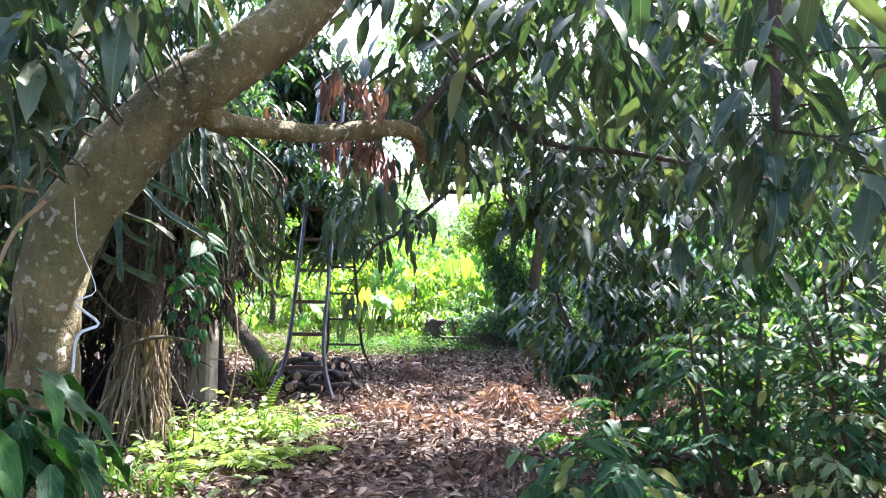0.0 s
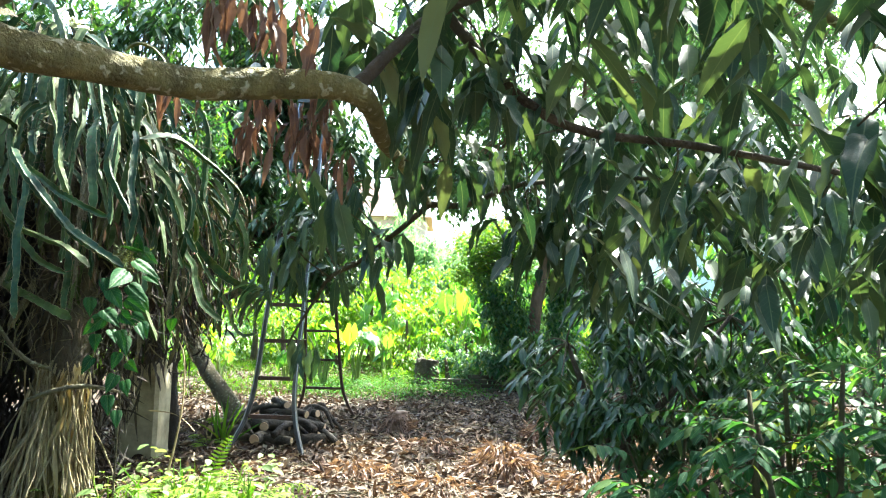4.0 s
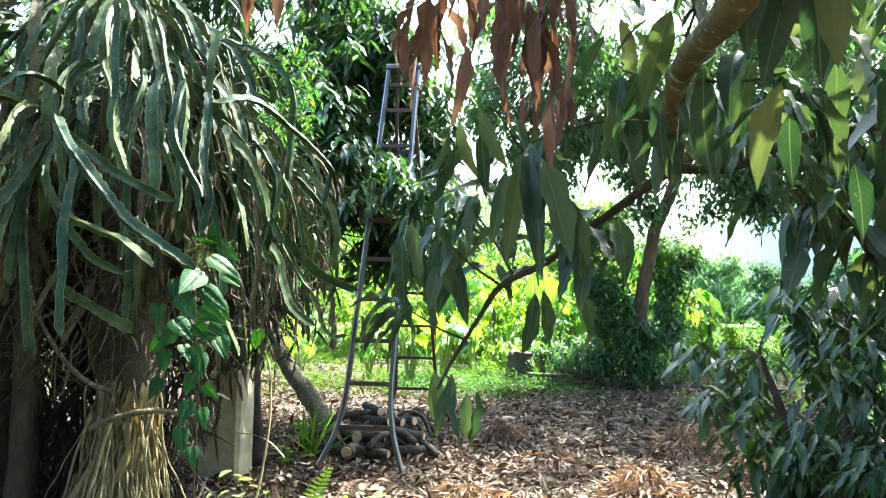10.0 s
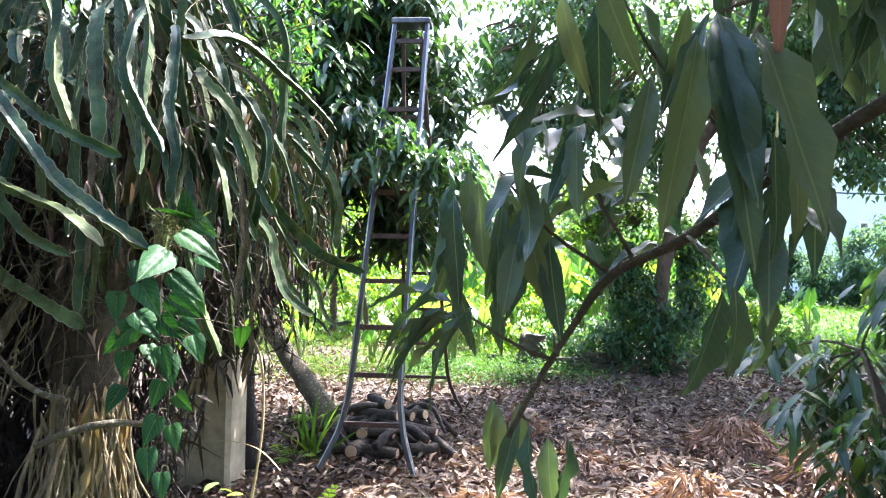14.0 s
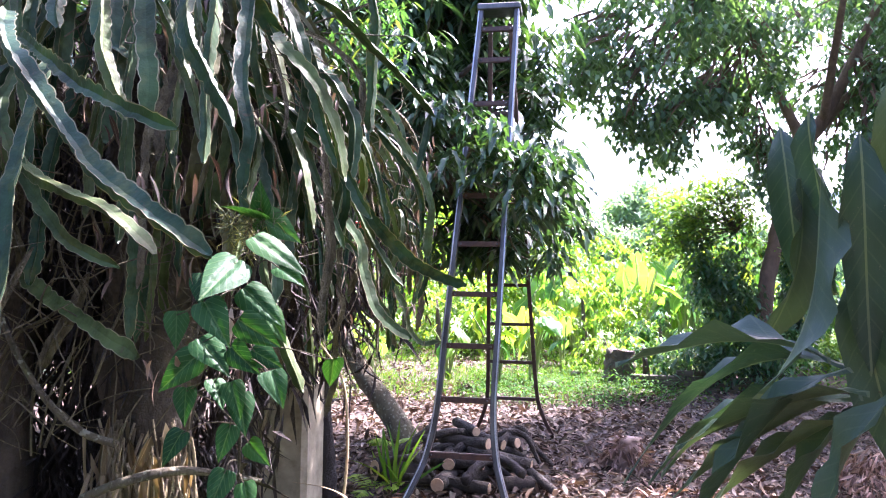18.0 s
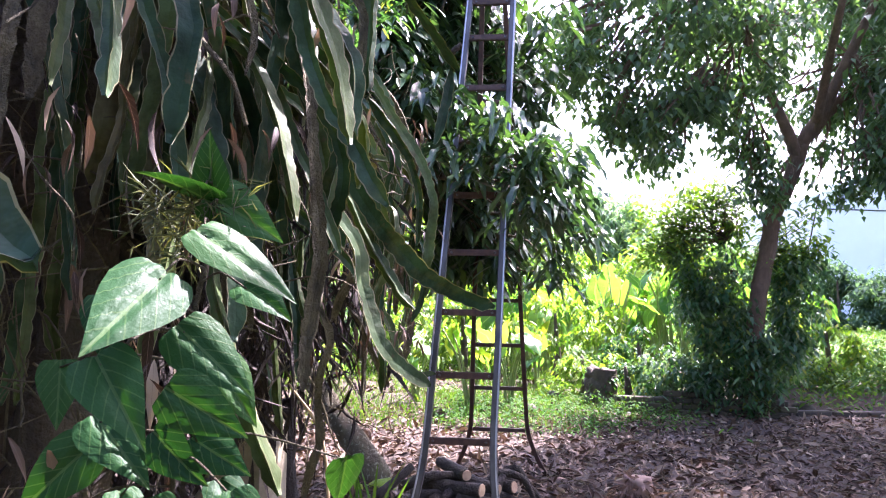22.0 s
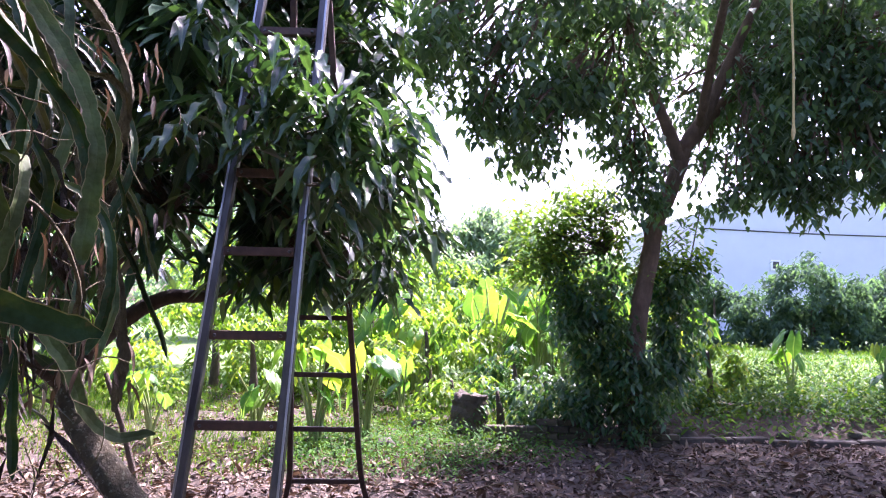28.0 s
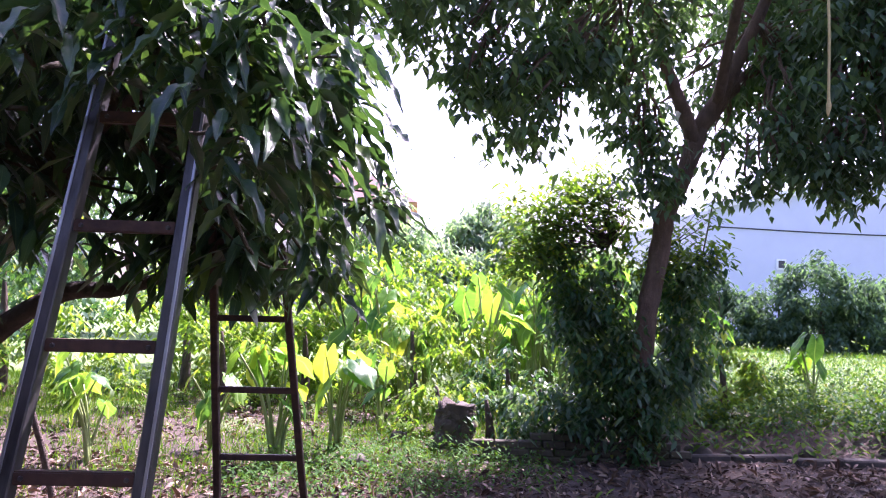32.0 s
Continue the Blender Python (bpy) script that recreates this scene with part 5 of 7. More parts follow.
def strip(points, wide, deep, face):
    """A bent bar through points."""
    bm = bmesh.new()
    prev = None
    pts = [Vector(p) for p in points]
    for i, p in enumerate(pts):
        d = (pts[min(i + 1, len(pts) - 1)] - pts[max(i - 1, 0)]).normalized()
        s = d.cross(Vector(face)).normalized()
        f = s.cross(d).normalized()
        ring = [bm.verts.new(p + s * wide * a / 2 + f * deep * b / 2) for a, b in ((-1, -0.8), (-0.8, -1), (0.8, -1), (1, -0.8), (1, 0.8), (0.8, 1), (-0.8, 1), (-1, 0.8))]
        if prev:
            for k in range(8):
                bm.faces.new((prev[k], prev[(k + 1) % 8], ring[(k + 1) % 8], ring[k]))
        else:
            bm.faces.new(ring)
        prev = ring
    bm.faces.new(prev[::-1])
    bmesh.ops.recalc_face_normals(bm, faces=bm.faces)
    return bm


def front_y(z):
    return 8.06 + 0.235 * z


def front_x(z, side):
    return -1.327 + 0.025 * z if side > 0 else -1.735 + 0.06 * z


def rear_y(z):
    return 10.3 - 0.375 * z


def rear_x(z, side):
    return -1.082 - 0.062 * z if side > 0 else -1.575 + 0.035 * z


ladder = thing("step_ladder", "tall grey steel orchard step ladder with splayed feet, standing open", "ladder", at=(-1.4, 9.2, 0))
TOP = 3.62
for side in (-1, 1):
    foot = [(front_x(0, side) + side * 0.15, front_y(0) - 0.07, 0.0), (front_x(0.15, side) + side * 0.085, front_y(0.15) - 0.03, 0.16), (front_x(0.32, side) + side * 0.035, front_y(0.32), 0.32)]
    line = smooth_line(foot + [(front_x(z, side), front_y(z), z) for z in (0.62, 1.2, 2.4, TOP)], 5)
    under(ladder, "front_rail", strip(line, 0.042, 0.055, (0, -1, 0)), M_STEEL)
    # thin bright strip added as the rail's highlight
    under(ladder, "rail_highlight", strip([(a + side * 0.013, b - 0.029, c) for a, b, c in line], 0.009, 0.008, (0, -1, 0)), M_HIGHLIGHT, "bright metal strip that imitates a highlight on the rail")
    rfoot = [(rear_x(0, side) + side * 0.13, rear_y(0) + 0.02, 0.01), (rear_x(0.15, side) + side * 0.06, rear_y(0.15), 0.17), (rear_x(0.35, side) + side * 0.01, rear_y(0.35), 0.36)]
    under(ladder, "rear_rail", strip(smooth_line(rfoot + [(rear_x(z, side), rear_y(z), z) for z in (0.6, 1.2, 2.4, TOP - 0.1)], 5), 0.034, 0.04, (0, -1, 0)), M_RUST)
for k in range(10):
    z = 0.315 + 0.358 * k if k < 9 else 3.44
    fl = 0.045 if k == 0 else 0.0
    a, b = [Vector((front_x(z, s) + s * (fl - 0.015), front_y(z), z)) for s in (-1, 1)]
    rung = under(ladder, "rung", box_along(a, b, 0.038, 0.032, (0, -1, 0)), M_RUST)
    for e in (a + Vector((0.028, -0.019, 0)), b - Vector((0.028, 0.019, 0))):
        bm = bmesh.new()
        bmesh.ops.create_cone(bm, cap_ends=True, segments=8, radius1=0.008, radius2=0.006, depth=0.008, matrix=Matrix.Translation(e) @ Matrix.Rotation(radians(90), 4, "X"))
        bo = part("bolt", bm, M_STEEL, rung)
for k in range(8):
    z = 0.38 + 0.354 * k
    under(ladder, "rear_rung", box_along([rear_x(z, -1) + 0.012, rear_y(z), z], [rear_x(z, 1) - 0.012, rear_y(z), z], 0.03, 0.028), M_RUST)
under(ladder, "top_plate", box_bm(front_x(TOP, -1) - 0.03, front_y(TOP) - 0.05, TOP - 0.02, front_x(TOP, 1) + 0.03, front_y(TOP) + 0.16, TOP + 0.03, 0.008), M_STEEL)


# ---- log pile ----
def log(p, q, r, cut=True):
    p, q = np.array(p, float), np.array(q, float)
    t = thing("log", "sawn tree log with rough dark bark, lying in a pile", "log", "log pile", at=tuple((p + q) / 2))
    m = (p + q) / 2 + R.standard_normal(3) * 0.012
    under(t, "bark", tube("bark", [(*p, r), (*m, r * 1.04), (*q, r * 0.94)], sides=14, steps=5, rough=0.06), M_LOG)
    d = unit(q - p)
    for e, s, rr in ((p, -1, r), (q, 1, r * 0.94)):
        bm = bmesh.new()
        rot = Vector(d * s).to_track_quat("Z", "Y").to_matrix().to_4x4()
        bmesh.ops.create_cone(bm, cap_ends=True, segments=14, radius1=rr * 0.9, radius2=rr * 0.86, depth=0.006, matrix=Matrix.Translation(Vector(e + d * s * 0.003)) @ rot)
        under(t, "cut_end", bm, M_CUT, "pale sawn end")
    return t


for p, q, r in (((-1.70, 8.28, 0.07), (-1.62, 8.9, 0.08), 0.055), ((-1.52, 8.42, 0.06), (-1.35, 9.0, 0.07), 0.06), ((-2.2, 8.5, 0.085), (-1.9, 8.78, 0.09), 0.085), ((-1.98, 8.45, 0.05), (-1.35, 8.35, 0.05), 0.045),
                ((-1.3, 8.5, 0.05), (-0.95, 8.62, 0.05), 0.05), ((-1.85, 8.95, 0.07), (-1.15, 8.8, 0.08), 0.07), ((-1.8, 8.62, 0.17), (-1.42, 8.58, 0.16), 0.055), ((-1.66, 8.5, 0.16), (-1.72, 9.0, 0.2), 0.05),
                ((-1.55, 8.75, 0.2), (-1.08, 8.68, 0.14), 0.05), ((-1.9, 9.1, 0.1), (-1.3, 9.2, 0.12), 0.07), ((-1.78, 8.9, 0.27), (-1.4, 8.72, 0.27), 0.05), ((-1.6, 9.0, 0.3), (-1.3, 8.85, 0.24), 0.045),
                ((-2.3, 8.85, 0.05), (-1.9, 9.15, 0.3), 0.03), ((-1.15, 8.75, 0.12), (-0.9, 8.4, 0.04), 0.03), ((-1.7, 9.1, 0.35), (-1.5, 8.8, 0.34), 0.04), ((-1.45, 9.1, 0.2), (-1.2, 8.95, 0.24), 0.045)):
    log(p, q, r)
for k in range(11):
    x, y, z, a, l = R.uniform(-2.0, -1.1), R.uniform(8.4, 9.2), R.uniform(0.15, 0.34), R.uniform(-0.6, 2.6), R.uniform(0.35, 0.75)
    line = [(x + math.cos(a) * l * (f - 0.5) + R.normal(0, 0.02), y + math.sin(a) * l * (f - 0.5) + R.normal(0, 0.02), max(0.03, z + R.normal(0, 0.03) - 0.5 * (f - 0.4) ** 2), 0.032 * (1.1 - 0.6 * f)) for f in (0, 0.3, 0.65, 1.0)]
    tagged(part("branch", tube("branch", line, sides=8, rough=0.14), M_SHADE_WOOD if k % 2 else M_LOG), "crooked dark dead branch thrown on the log pile", "branch", "branches on the pile")
# ---- dark-leaved bush on the right ----


def bush(name, label, at, trunks, centre, radii, n, per, size, material, droop=1.0, group="", shell=0.4, pieces=200, toward=(0, 0), shape="lance", category="shrub"):
    b = thing(name, label, category, group, at=at)
    for p in trunks:
        under(b, "trunk", tube("trunk", p, sides=9), M_BARK)
    c = clumped(n, centre, radii, shell, 0.17, 6)
    c = c[c[:, 2] > 0.12]
    L = nearest_first(bunches(c, per, droop, size, 0.04), *toward)
    a, rest = split_leaves(L, pieces)
    root = np.array([p[-1][:3] for p in trunks] + [p[len(p) // 2][:3] for p in trunks])
    if pieces:
        each_twig(b, c[::6], root, bend=0.2, r0=0.008, r1=0.003, reach=9)
    else:
        tagged(under(b, "twig", raw_mesh("twig", *twigs_to(c[::2], root, 0.2, 0.008, 0.003)), M_TWIG), kind="stuff")
    tagged(under(b, "crown", leaves_mesh("crown", *rest, shape=shape), material), kind="stuff")
    if pieces:
        single_leaves(b, material, *a, shape=shape)
    return b


bush("mango_sapling", "young mango tree with dense dark green drooping leaves", (1.28, 5.65, 0),
     [[(1.28, 5.65, -0.05, 0.045), (1.25, 5.62, 0.5, 0.035), (1.28, 5.65, 1.0, 0.024), (1.3, 5.7, 1.4, 0.012)], [(1.26, 5.64, 0.4, 0.03), (1.05, 5.7, 0.8, 0.025), (0.9, 5.75, 1.2, 0.012)], [(1.27, 5.64, 0.6, 0.03), (1.6, 5.6, 1.0, 0.02), (1.9, 5.6, 1.4, 0.012)]],
     (1.45, 5.75, 1.12), (0.9, 0.66, 0.58), 380, 10, (0.135, 0.035), M_LEAF_M, 0.85, toward=(0.6, 4.5), pieces=240)


# ---- shrubs at the start, right of the path ----
def pinnate(base, tip, pairs, size, sag=0.1):
    """Leaflets in pairs along a stalk: leaf arrays and the stalk's line."""
    base, tip = np.array(base, float), np.array(tip, float)
    s = np.linspace(0.25, 1, pairs)[:, None]
    pts = base + (tip - base) * s - np.array([0, 0, 1]) * sag * s * s
    d = unit(np.gradient(pts, axis=0)) if pairs > 1 else unit(tip - base)[None]
    side = unit(np.cross(d, [0, 0, 1.0]))
    P = np.concatenate([pts, pts])
    D = np.concatenate([d * 0.55 + side - [0, 0, 0.35], d * 0.55 - side - [0, 0, 0.35]])
    N = np.tile([0, 0, 1.0], (2 * pairs, 1)) + R.standard_normal((2 * pairs, 3)) * 0.25
    k = 2 * pairs
    return (P, D, N, size[0] * R.uniform(0.8, 1.15, k), size[1] * R.uniform(0.85, 1.1, k)), [(*base, 0.004), (*((base + tip) / 2 - [0, 0, sag * 0.25]), 0.003), (*(tip - [0, 0, sag]), 0.002)]


def pinnate_shrub(at, height, stems, fronds, reach, material, size, label, pairs=5, stem_r=0.018, zlow=0.35, pieces=120):
    b = thing("compound_leaf_shrub", label, "shrub", at=at)
    x, y, z = at
    sets, stalks = [], []
    for s in range(stems):
        tip = np.array([x + R.uniform(-0.3, 0.3), y + R.uniform(-0.25, 0.25), z + height * R.uniform(0.75, 1.0)])
        b0 = np.array([x + R.uniform(-0.12, 0.12), y + R.uniform(-0.1, 0.1), z - 0.05])
        mid = (b0 + tip) / 2 + R.standard_normal(3) * 0.05
        under(b, "stem", tube("stem", [(*b0, stem_r), (*mid, stem_r * 0.8), (*tip, stem_r * 0.4)], sides=8), M_TWIG)
        for f in range(fronds // stems):
            k = R.uniform(zlow, 1.0)
            p = b0 + (tip - b0) * k
            a = R.uniform(0, 6.28)
            q = p + np.array([math.cos(a) * reach, math.sin(a) * reach, R.uniform(-0.05, 0.2)]) * R.uniform(0.6, 1.1)
            lf, st = pinnate(p, q, pairs, size, R.uniform(0.02, 0.14))
            sets.append(lf), stalks.append(st)
    for st in stalks:
        under(b, "stalk", tube("stalk", st, sides=4, steps=3, caps=False), M_TWIG)
    a, rest = split_leaves(merged(*sets), pieces)
    single_leaves(b, material, *a, shape="oval")
    if len(rest[0]):
        tagged(under(b, "crown", leaves_mesh("crown", *rest, shape="oval"), material), kind="stuff")
    return b


pinnate_shrub((1.62, 4.0, 0), 1.3, 4, 56, 0.34, M_LEAF_SHRUB, (0.095, 0.036), "tall shrub with glossy compound leaves on thin dark stems", 5, 0.022)
pinnate_shrub((1.98, 3.6, 0), 1.2, 3, 45, 0.34, M_LEAF_SHRUB, (0.095, 0.036), "shrub with glossy compound leaves on thin stems", 5)
pinnate_shrub((0.7, 3.0, 0), 0.7, 4, 32, 0.28, M_LEAF_SHRUB, (0.13, 0.055), "low shrub with broad dull green leaves by the path", 4, 0.009, 0.3)
pinnate_shrub((0.95, 4.1, 0), 0.7, 3, 24, 0.26, M_LEAF_SHRUB, (0.13, 0.045), "low leafy shrub in the litter", 4, 0.01, 0.3, 60)
pinnate_shrub((1.35, 4.75, 0), 0.95, 4, 44, 0.34, M_LEAF_SHRUB, (0.10, 0.042), "leafy shrub with compound leaves under the young mango tree", 5, 0.014, 0.1, 90)
pinnate_shrub((2.1, 5.0, 0), 1.2, 4, 44, 0.36, M_LEAF_SHRUB, (0.10, 0.042), "leafy shrub with compound leaves under the young mango tree", 5, 0.014, 0.1, 0)
pinnate_shrub((2.8, 5.6, 0), 1.3, 4, 44, 0.4, M_LEAF_SHRUB, (0.11, 0.045), "leafy shrub with compound leaves under the young mango tree", 5, 0.014, 0.1, 0)
pinnate_shrub((2.3, 4.2, 0), 1.5, 4, 50, 0.4, M_LEAF_SHRUB, (0.11, 0.04), "tall shrub with compound leaves in the shade", 5, 0.02, 0.2, 0)
pinnate_shrub((1.78, 3.3, 0), 0.85, 4, 24, 0.2, M_LEAF_PALE, (0.085, 0.04), "pale yellow-green shrub seedling", 3, 0.007, 0.45)
bush("leafy_shrub", "glossy dark green broad leaves of a low shrub", (-0.78, 1.35, 0), [[(-0.8, 1.38, -0.05, 0.02), (-0.8, 1.36, 0.6, 0.014), (-0.75, 1.32, 1.1, 0.008)]], (-0.83, 1.3, 1.05), (0.08, 0.08, 0.07), 5, 5, (0.15, 0.045), M_LEAF_VINE, 0.8, pieces=60, toward=(0, 0))
for k, (x, y, h) in enumerate([(2.6, 6.8, 2.3), (3.6, 5.6, 2.6), (3.2, 3.8, 2.4), (3.4, 8.2, 2.0), (4.4, 7.2, 2.8)]):
    bush("leafy_shrub", "tall leafy green shrub at the edge of the yard", (x, y, 0), [[(x, y, -0.05, 0.04), (x + 0.05, y, h * 0.4, 0.03), (x, y + 0.05, h * 0.8, 0.015)]], (x, y, h * 0.62), (0.75, 0.7, h * 0.5), 190, 9, (0.16, 0.05), (M_LEAF_SHRUB, M_LEAF_M, M_LEAF_A)[k % 3], 0.9, pieces=0)

# ---- mango tree behind the ladder ----
mango = thing("mango_tree", "large mango tree with dense dark drooping leaves around the ladder", "tree", at=(-2.5, 9.9, 0))
under(mango, "trunk", tube("trunk", [(-2.2, 9.8, -0.1, 0.14), (-2.42, 9.87, 0.22, 0.105), (-2.73, 9.97, 0.58, 0.09), (-3.0, 10.12, 0.98, 0.085), (-3.08, 10.3, 1.8, 0.085), (-2.9, 10.4, 2.8, 0.09), (-2.6, 10.4, 3.8, 0.06), (-2.4, 10.4, 4.8, 0.03)], sides=14, rough=0.1), M_BARK_MOSSY)
for p in ([(-3.0, 10.2, 1.1, 0.08), (-2.75, 10.2, 1.35, 0.06), (-2.45, 10.2, 1.54, 0.05), (-2.15, 10.2, 1.57, 0.04), (-1.9, 10.3, 1.68, 0.03), (-1.4, 10.2, 2.0, 0.02)],
          [(-3.03, 10.3, 1.6, 0.07), (-2.8, 10.3, 1.8, 0.05), (-2.3, 9.8, 2.1, 0.04), (-1.8, 9.2, 2.3, 0.025), (-1.3, 8.6, 2.3, 0.012)],
          [(-3.0, 10.35, 2.2, 0.06), (-2.2, 9.6, 2.9, 0.04), (-1.6, 9.0, 3.2, 0.02)],
          [(-2.95, 10.3, 2.4, 0.06), (-3.6, 9.4, 3.0, 0.04), (-4.0, 8.8, 3.4, 0.02)],
          [(-2.95, 10.2, 0.9, 0.06), (-3.4, 9.6, 1.5, 0.04), (-3.9, 9.2, 2.0, 0.02)],
          [(-3.05, 11.6, -0.05, 0.03), (-3.2, 11.65, 0.4, 0.025), (-3.4, 11.7, 0.9, 0.02)]):
    under(mango, "limb", tube("limb", p, sides=9), M_BARK)
spray = np.array([(-1.02, 8.75, 2.42), (-0.88, 8.8, 2.2), (-0.76, 8.95, 1.9), (-1.03, 9.2, 1.66), (-1.17, 8.6, 2.05), (-0.89, 8.75, 2.42), (-0.82, 8.85, 2.15), (-0.75, 8.95, 1.95), (-0.94, 9.0, 1.65), (-0.96, 8.75, 2.0), (-1.2, 8.25, 2.12), (-1.1, 8.3, 2.02), (-0.98, 8.9, 1.8), (-1.25, 8.9, 2.0), (-1.5, 8.4, 2.25), (-1.1, 9.0, 2.1), (-1.62, 8.3, 2.35), (-1.5, 8.3, 2.6), (-1.75, 8.3, 2.3), (-1.0, 8.4, 2.15), (-0.92, 8.5, 2.0), (-1.7, 8.35, 2.75), (-0.85, 8.6, 2.35), (-1.08, 8.35, 2.3), (-1.36, 8.3, 2.3), (-1.44, 8.25, 2.42), (-1.25, 8.28, 2.4), (-1.12, 8.3, 2.26), (-1.02, 8.3, 2.38), (-0.97, 8.32, 2.15), (-0.93, 8.7, 2.28), (-0.9, 9.0, 2.4), (-1.3, 8.2, 2.55), (-1.2, 8.25, 2.3)])
near_m = bunches(np.vstack([spray, spray + [0.02, 0.1, 0.06]]), 9, 0.75, (0.19, 0.046), 0.045)
cm = np.vstack([clumped(950, (-2.6, 10.0, 3.6), (1.75, 1.35, 2.1), 0.4, 0.25), clumped(600, (-4.6, 10.8, 4.6), (2.2, 1.6, 2.2), 0.3, 0.35), clumped(170, (-1.55, 9.7, 2.45), (0.52, 0.7, 0.75), 0.3), clumped(170, (-3.6, 9.3, 2.7), (1.2, 1.1, 1.0), 0.4, 0.25), clumped(120, (-2.35, 9.0, 2.5), (0.7, 0.6, 0.75), 0.3), clumped(110, (-1.8, 9.1, 3.0), (0.4, 0.4, 0.6), 0.3), clumped(70, (-3.1, 9.5, 2.2), (1.0, 0.9, 0.7), 0.3), clumped(300, (-4.6, 8.6, 3.6), (1.5, 1.3, 1.6), 0.4, 0.3), clumped(330, (-1.9, 10.0, 3.9), (0.55, 0.6, 1.0), 0.3, 0.22), clumped(150, (-1.65, 10.3, 2.2), (0.5, 0.6, 0.7), 0.3), clumped(60, (-2.6, 11.0, 2.4), (1.3, 0.8, 0.7), 0.3)])
cm = cm[~((cm[:, 1] < 8.45 + 0.235 * cm[:, 2]) & (cm[:, 0] > -1.85))]
cm = cm[~((cm[:, 2] < 2.2) & (cm[:, 0] < -1.75) & (R.random(len(cm)) < 0.6))]
rest_m = bunches(cm, 11, 0.8, (0.2, 0.049), 0.07)
single_leaves(mango, M_LEAF_M, *near_m)
tagged(under(mango, "crown", leaves_mesh("crown", *rest_m), M_LEAF_M), "dense dark green mango leaves", kind="stuff")
under(mango, "twig", raw_mesh("twig", *twigs_to(np.vstack([cm[::3], spray]), np.array([(-2.9, 10.3, 2.6), (-2.2, 9.6, 2.9), (-1.8, 9.2, 2.3), (-3.6, 9.4, 3.0), (-2.3, 9.8, 2.1), (-1.9, 10.3, 1.7)]), 0.2, 0.012, 0.004)), M_TWIG)

# ---- spreading tree with the vine-clad trunk ----
tree_x = thing("shade_tree", "spreading shade tree with a leaning grey-brown trunk and dark foliage", "tree", at=(1.7, 13.5, 0.1))
under(tree_x, "trunk", tube("trunk", [(1.72, 13.5, 0.0, 0.16), (1.66, 13.4, 0.7, 0.11), (1.68, 13.3, 1.4, 0.1), (1.81, 13.3, 2.1, 0.095), (1.88, 13.3, 2.5, 0.095), (2.1, 13.3, 3.0, 0.09), (2.2, 13.3, 3.35, 0.09)], sides=14, rough=0.1), M_BARK_X)
for p in ([(2.16, 13.3, 3.2, 0.08), (2.0, 13.2, 3.5, 0.07), (1.75, 13.0, 3.9, 0.055), (1.3, 12.6, 4.6, 0.04), (0.7, 12.0, 5.2, 0.02)],
          [(2.18, 13.3, 3.3, 0.09), (2.45, 13.2, 3.8, 0.075), (2.7, 13.1, 4.4, 0.06), (3.0, 12.8, 5.3, 0.04), (3.1, 12.5, 6.2, 0.02)],
          [(2.2, 13.3, 3.35, 0.08), (2.6, 13.4, 3.8, 0.07), (3.2, 13.5, 4.3, 0.05), (4.2, 13.5, 4.9, 0.035), (5.2, 13.4, 5.3, 0.02)],
          [(2.35, 13.2, 3.6, 0.06), (2.3, 12.7, 4.2, 0.05), (2.2, 12.0, 4.8, 0.035), (2.1, 11.3, 5.2, 0.02)],
          [(3.0, 13.4, 4.15, 0.04), (3.6, 12.8, 4.3, 0.03), (4.3, 12.2, 4.25, 0.02)]):
    under(tree_x, "limb", tube("limb", p, sides=9, rough=0.1), M_BARK_X)
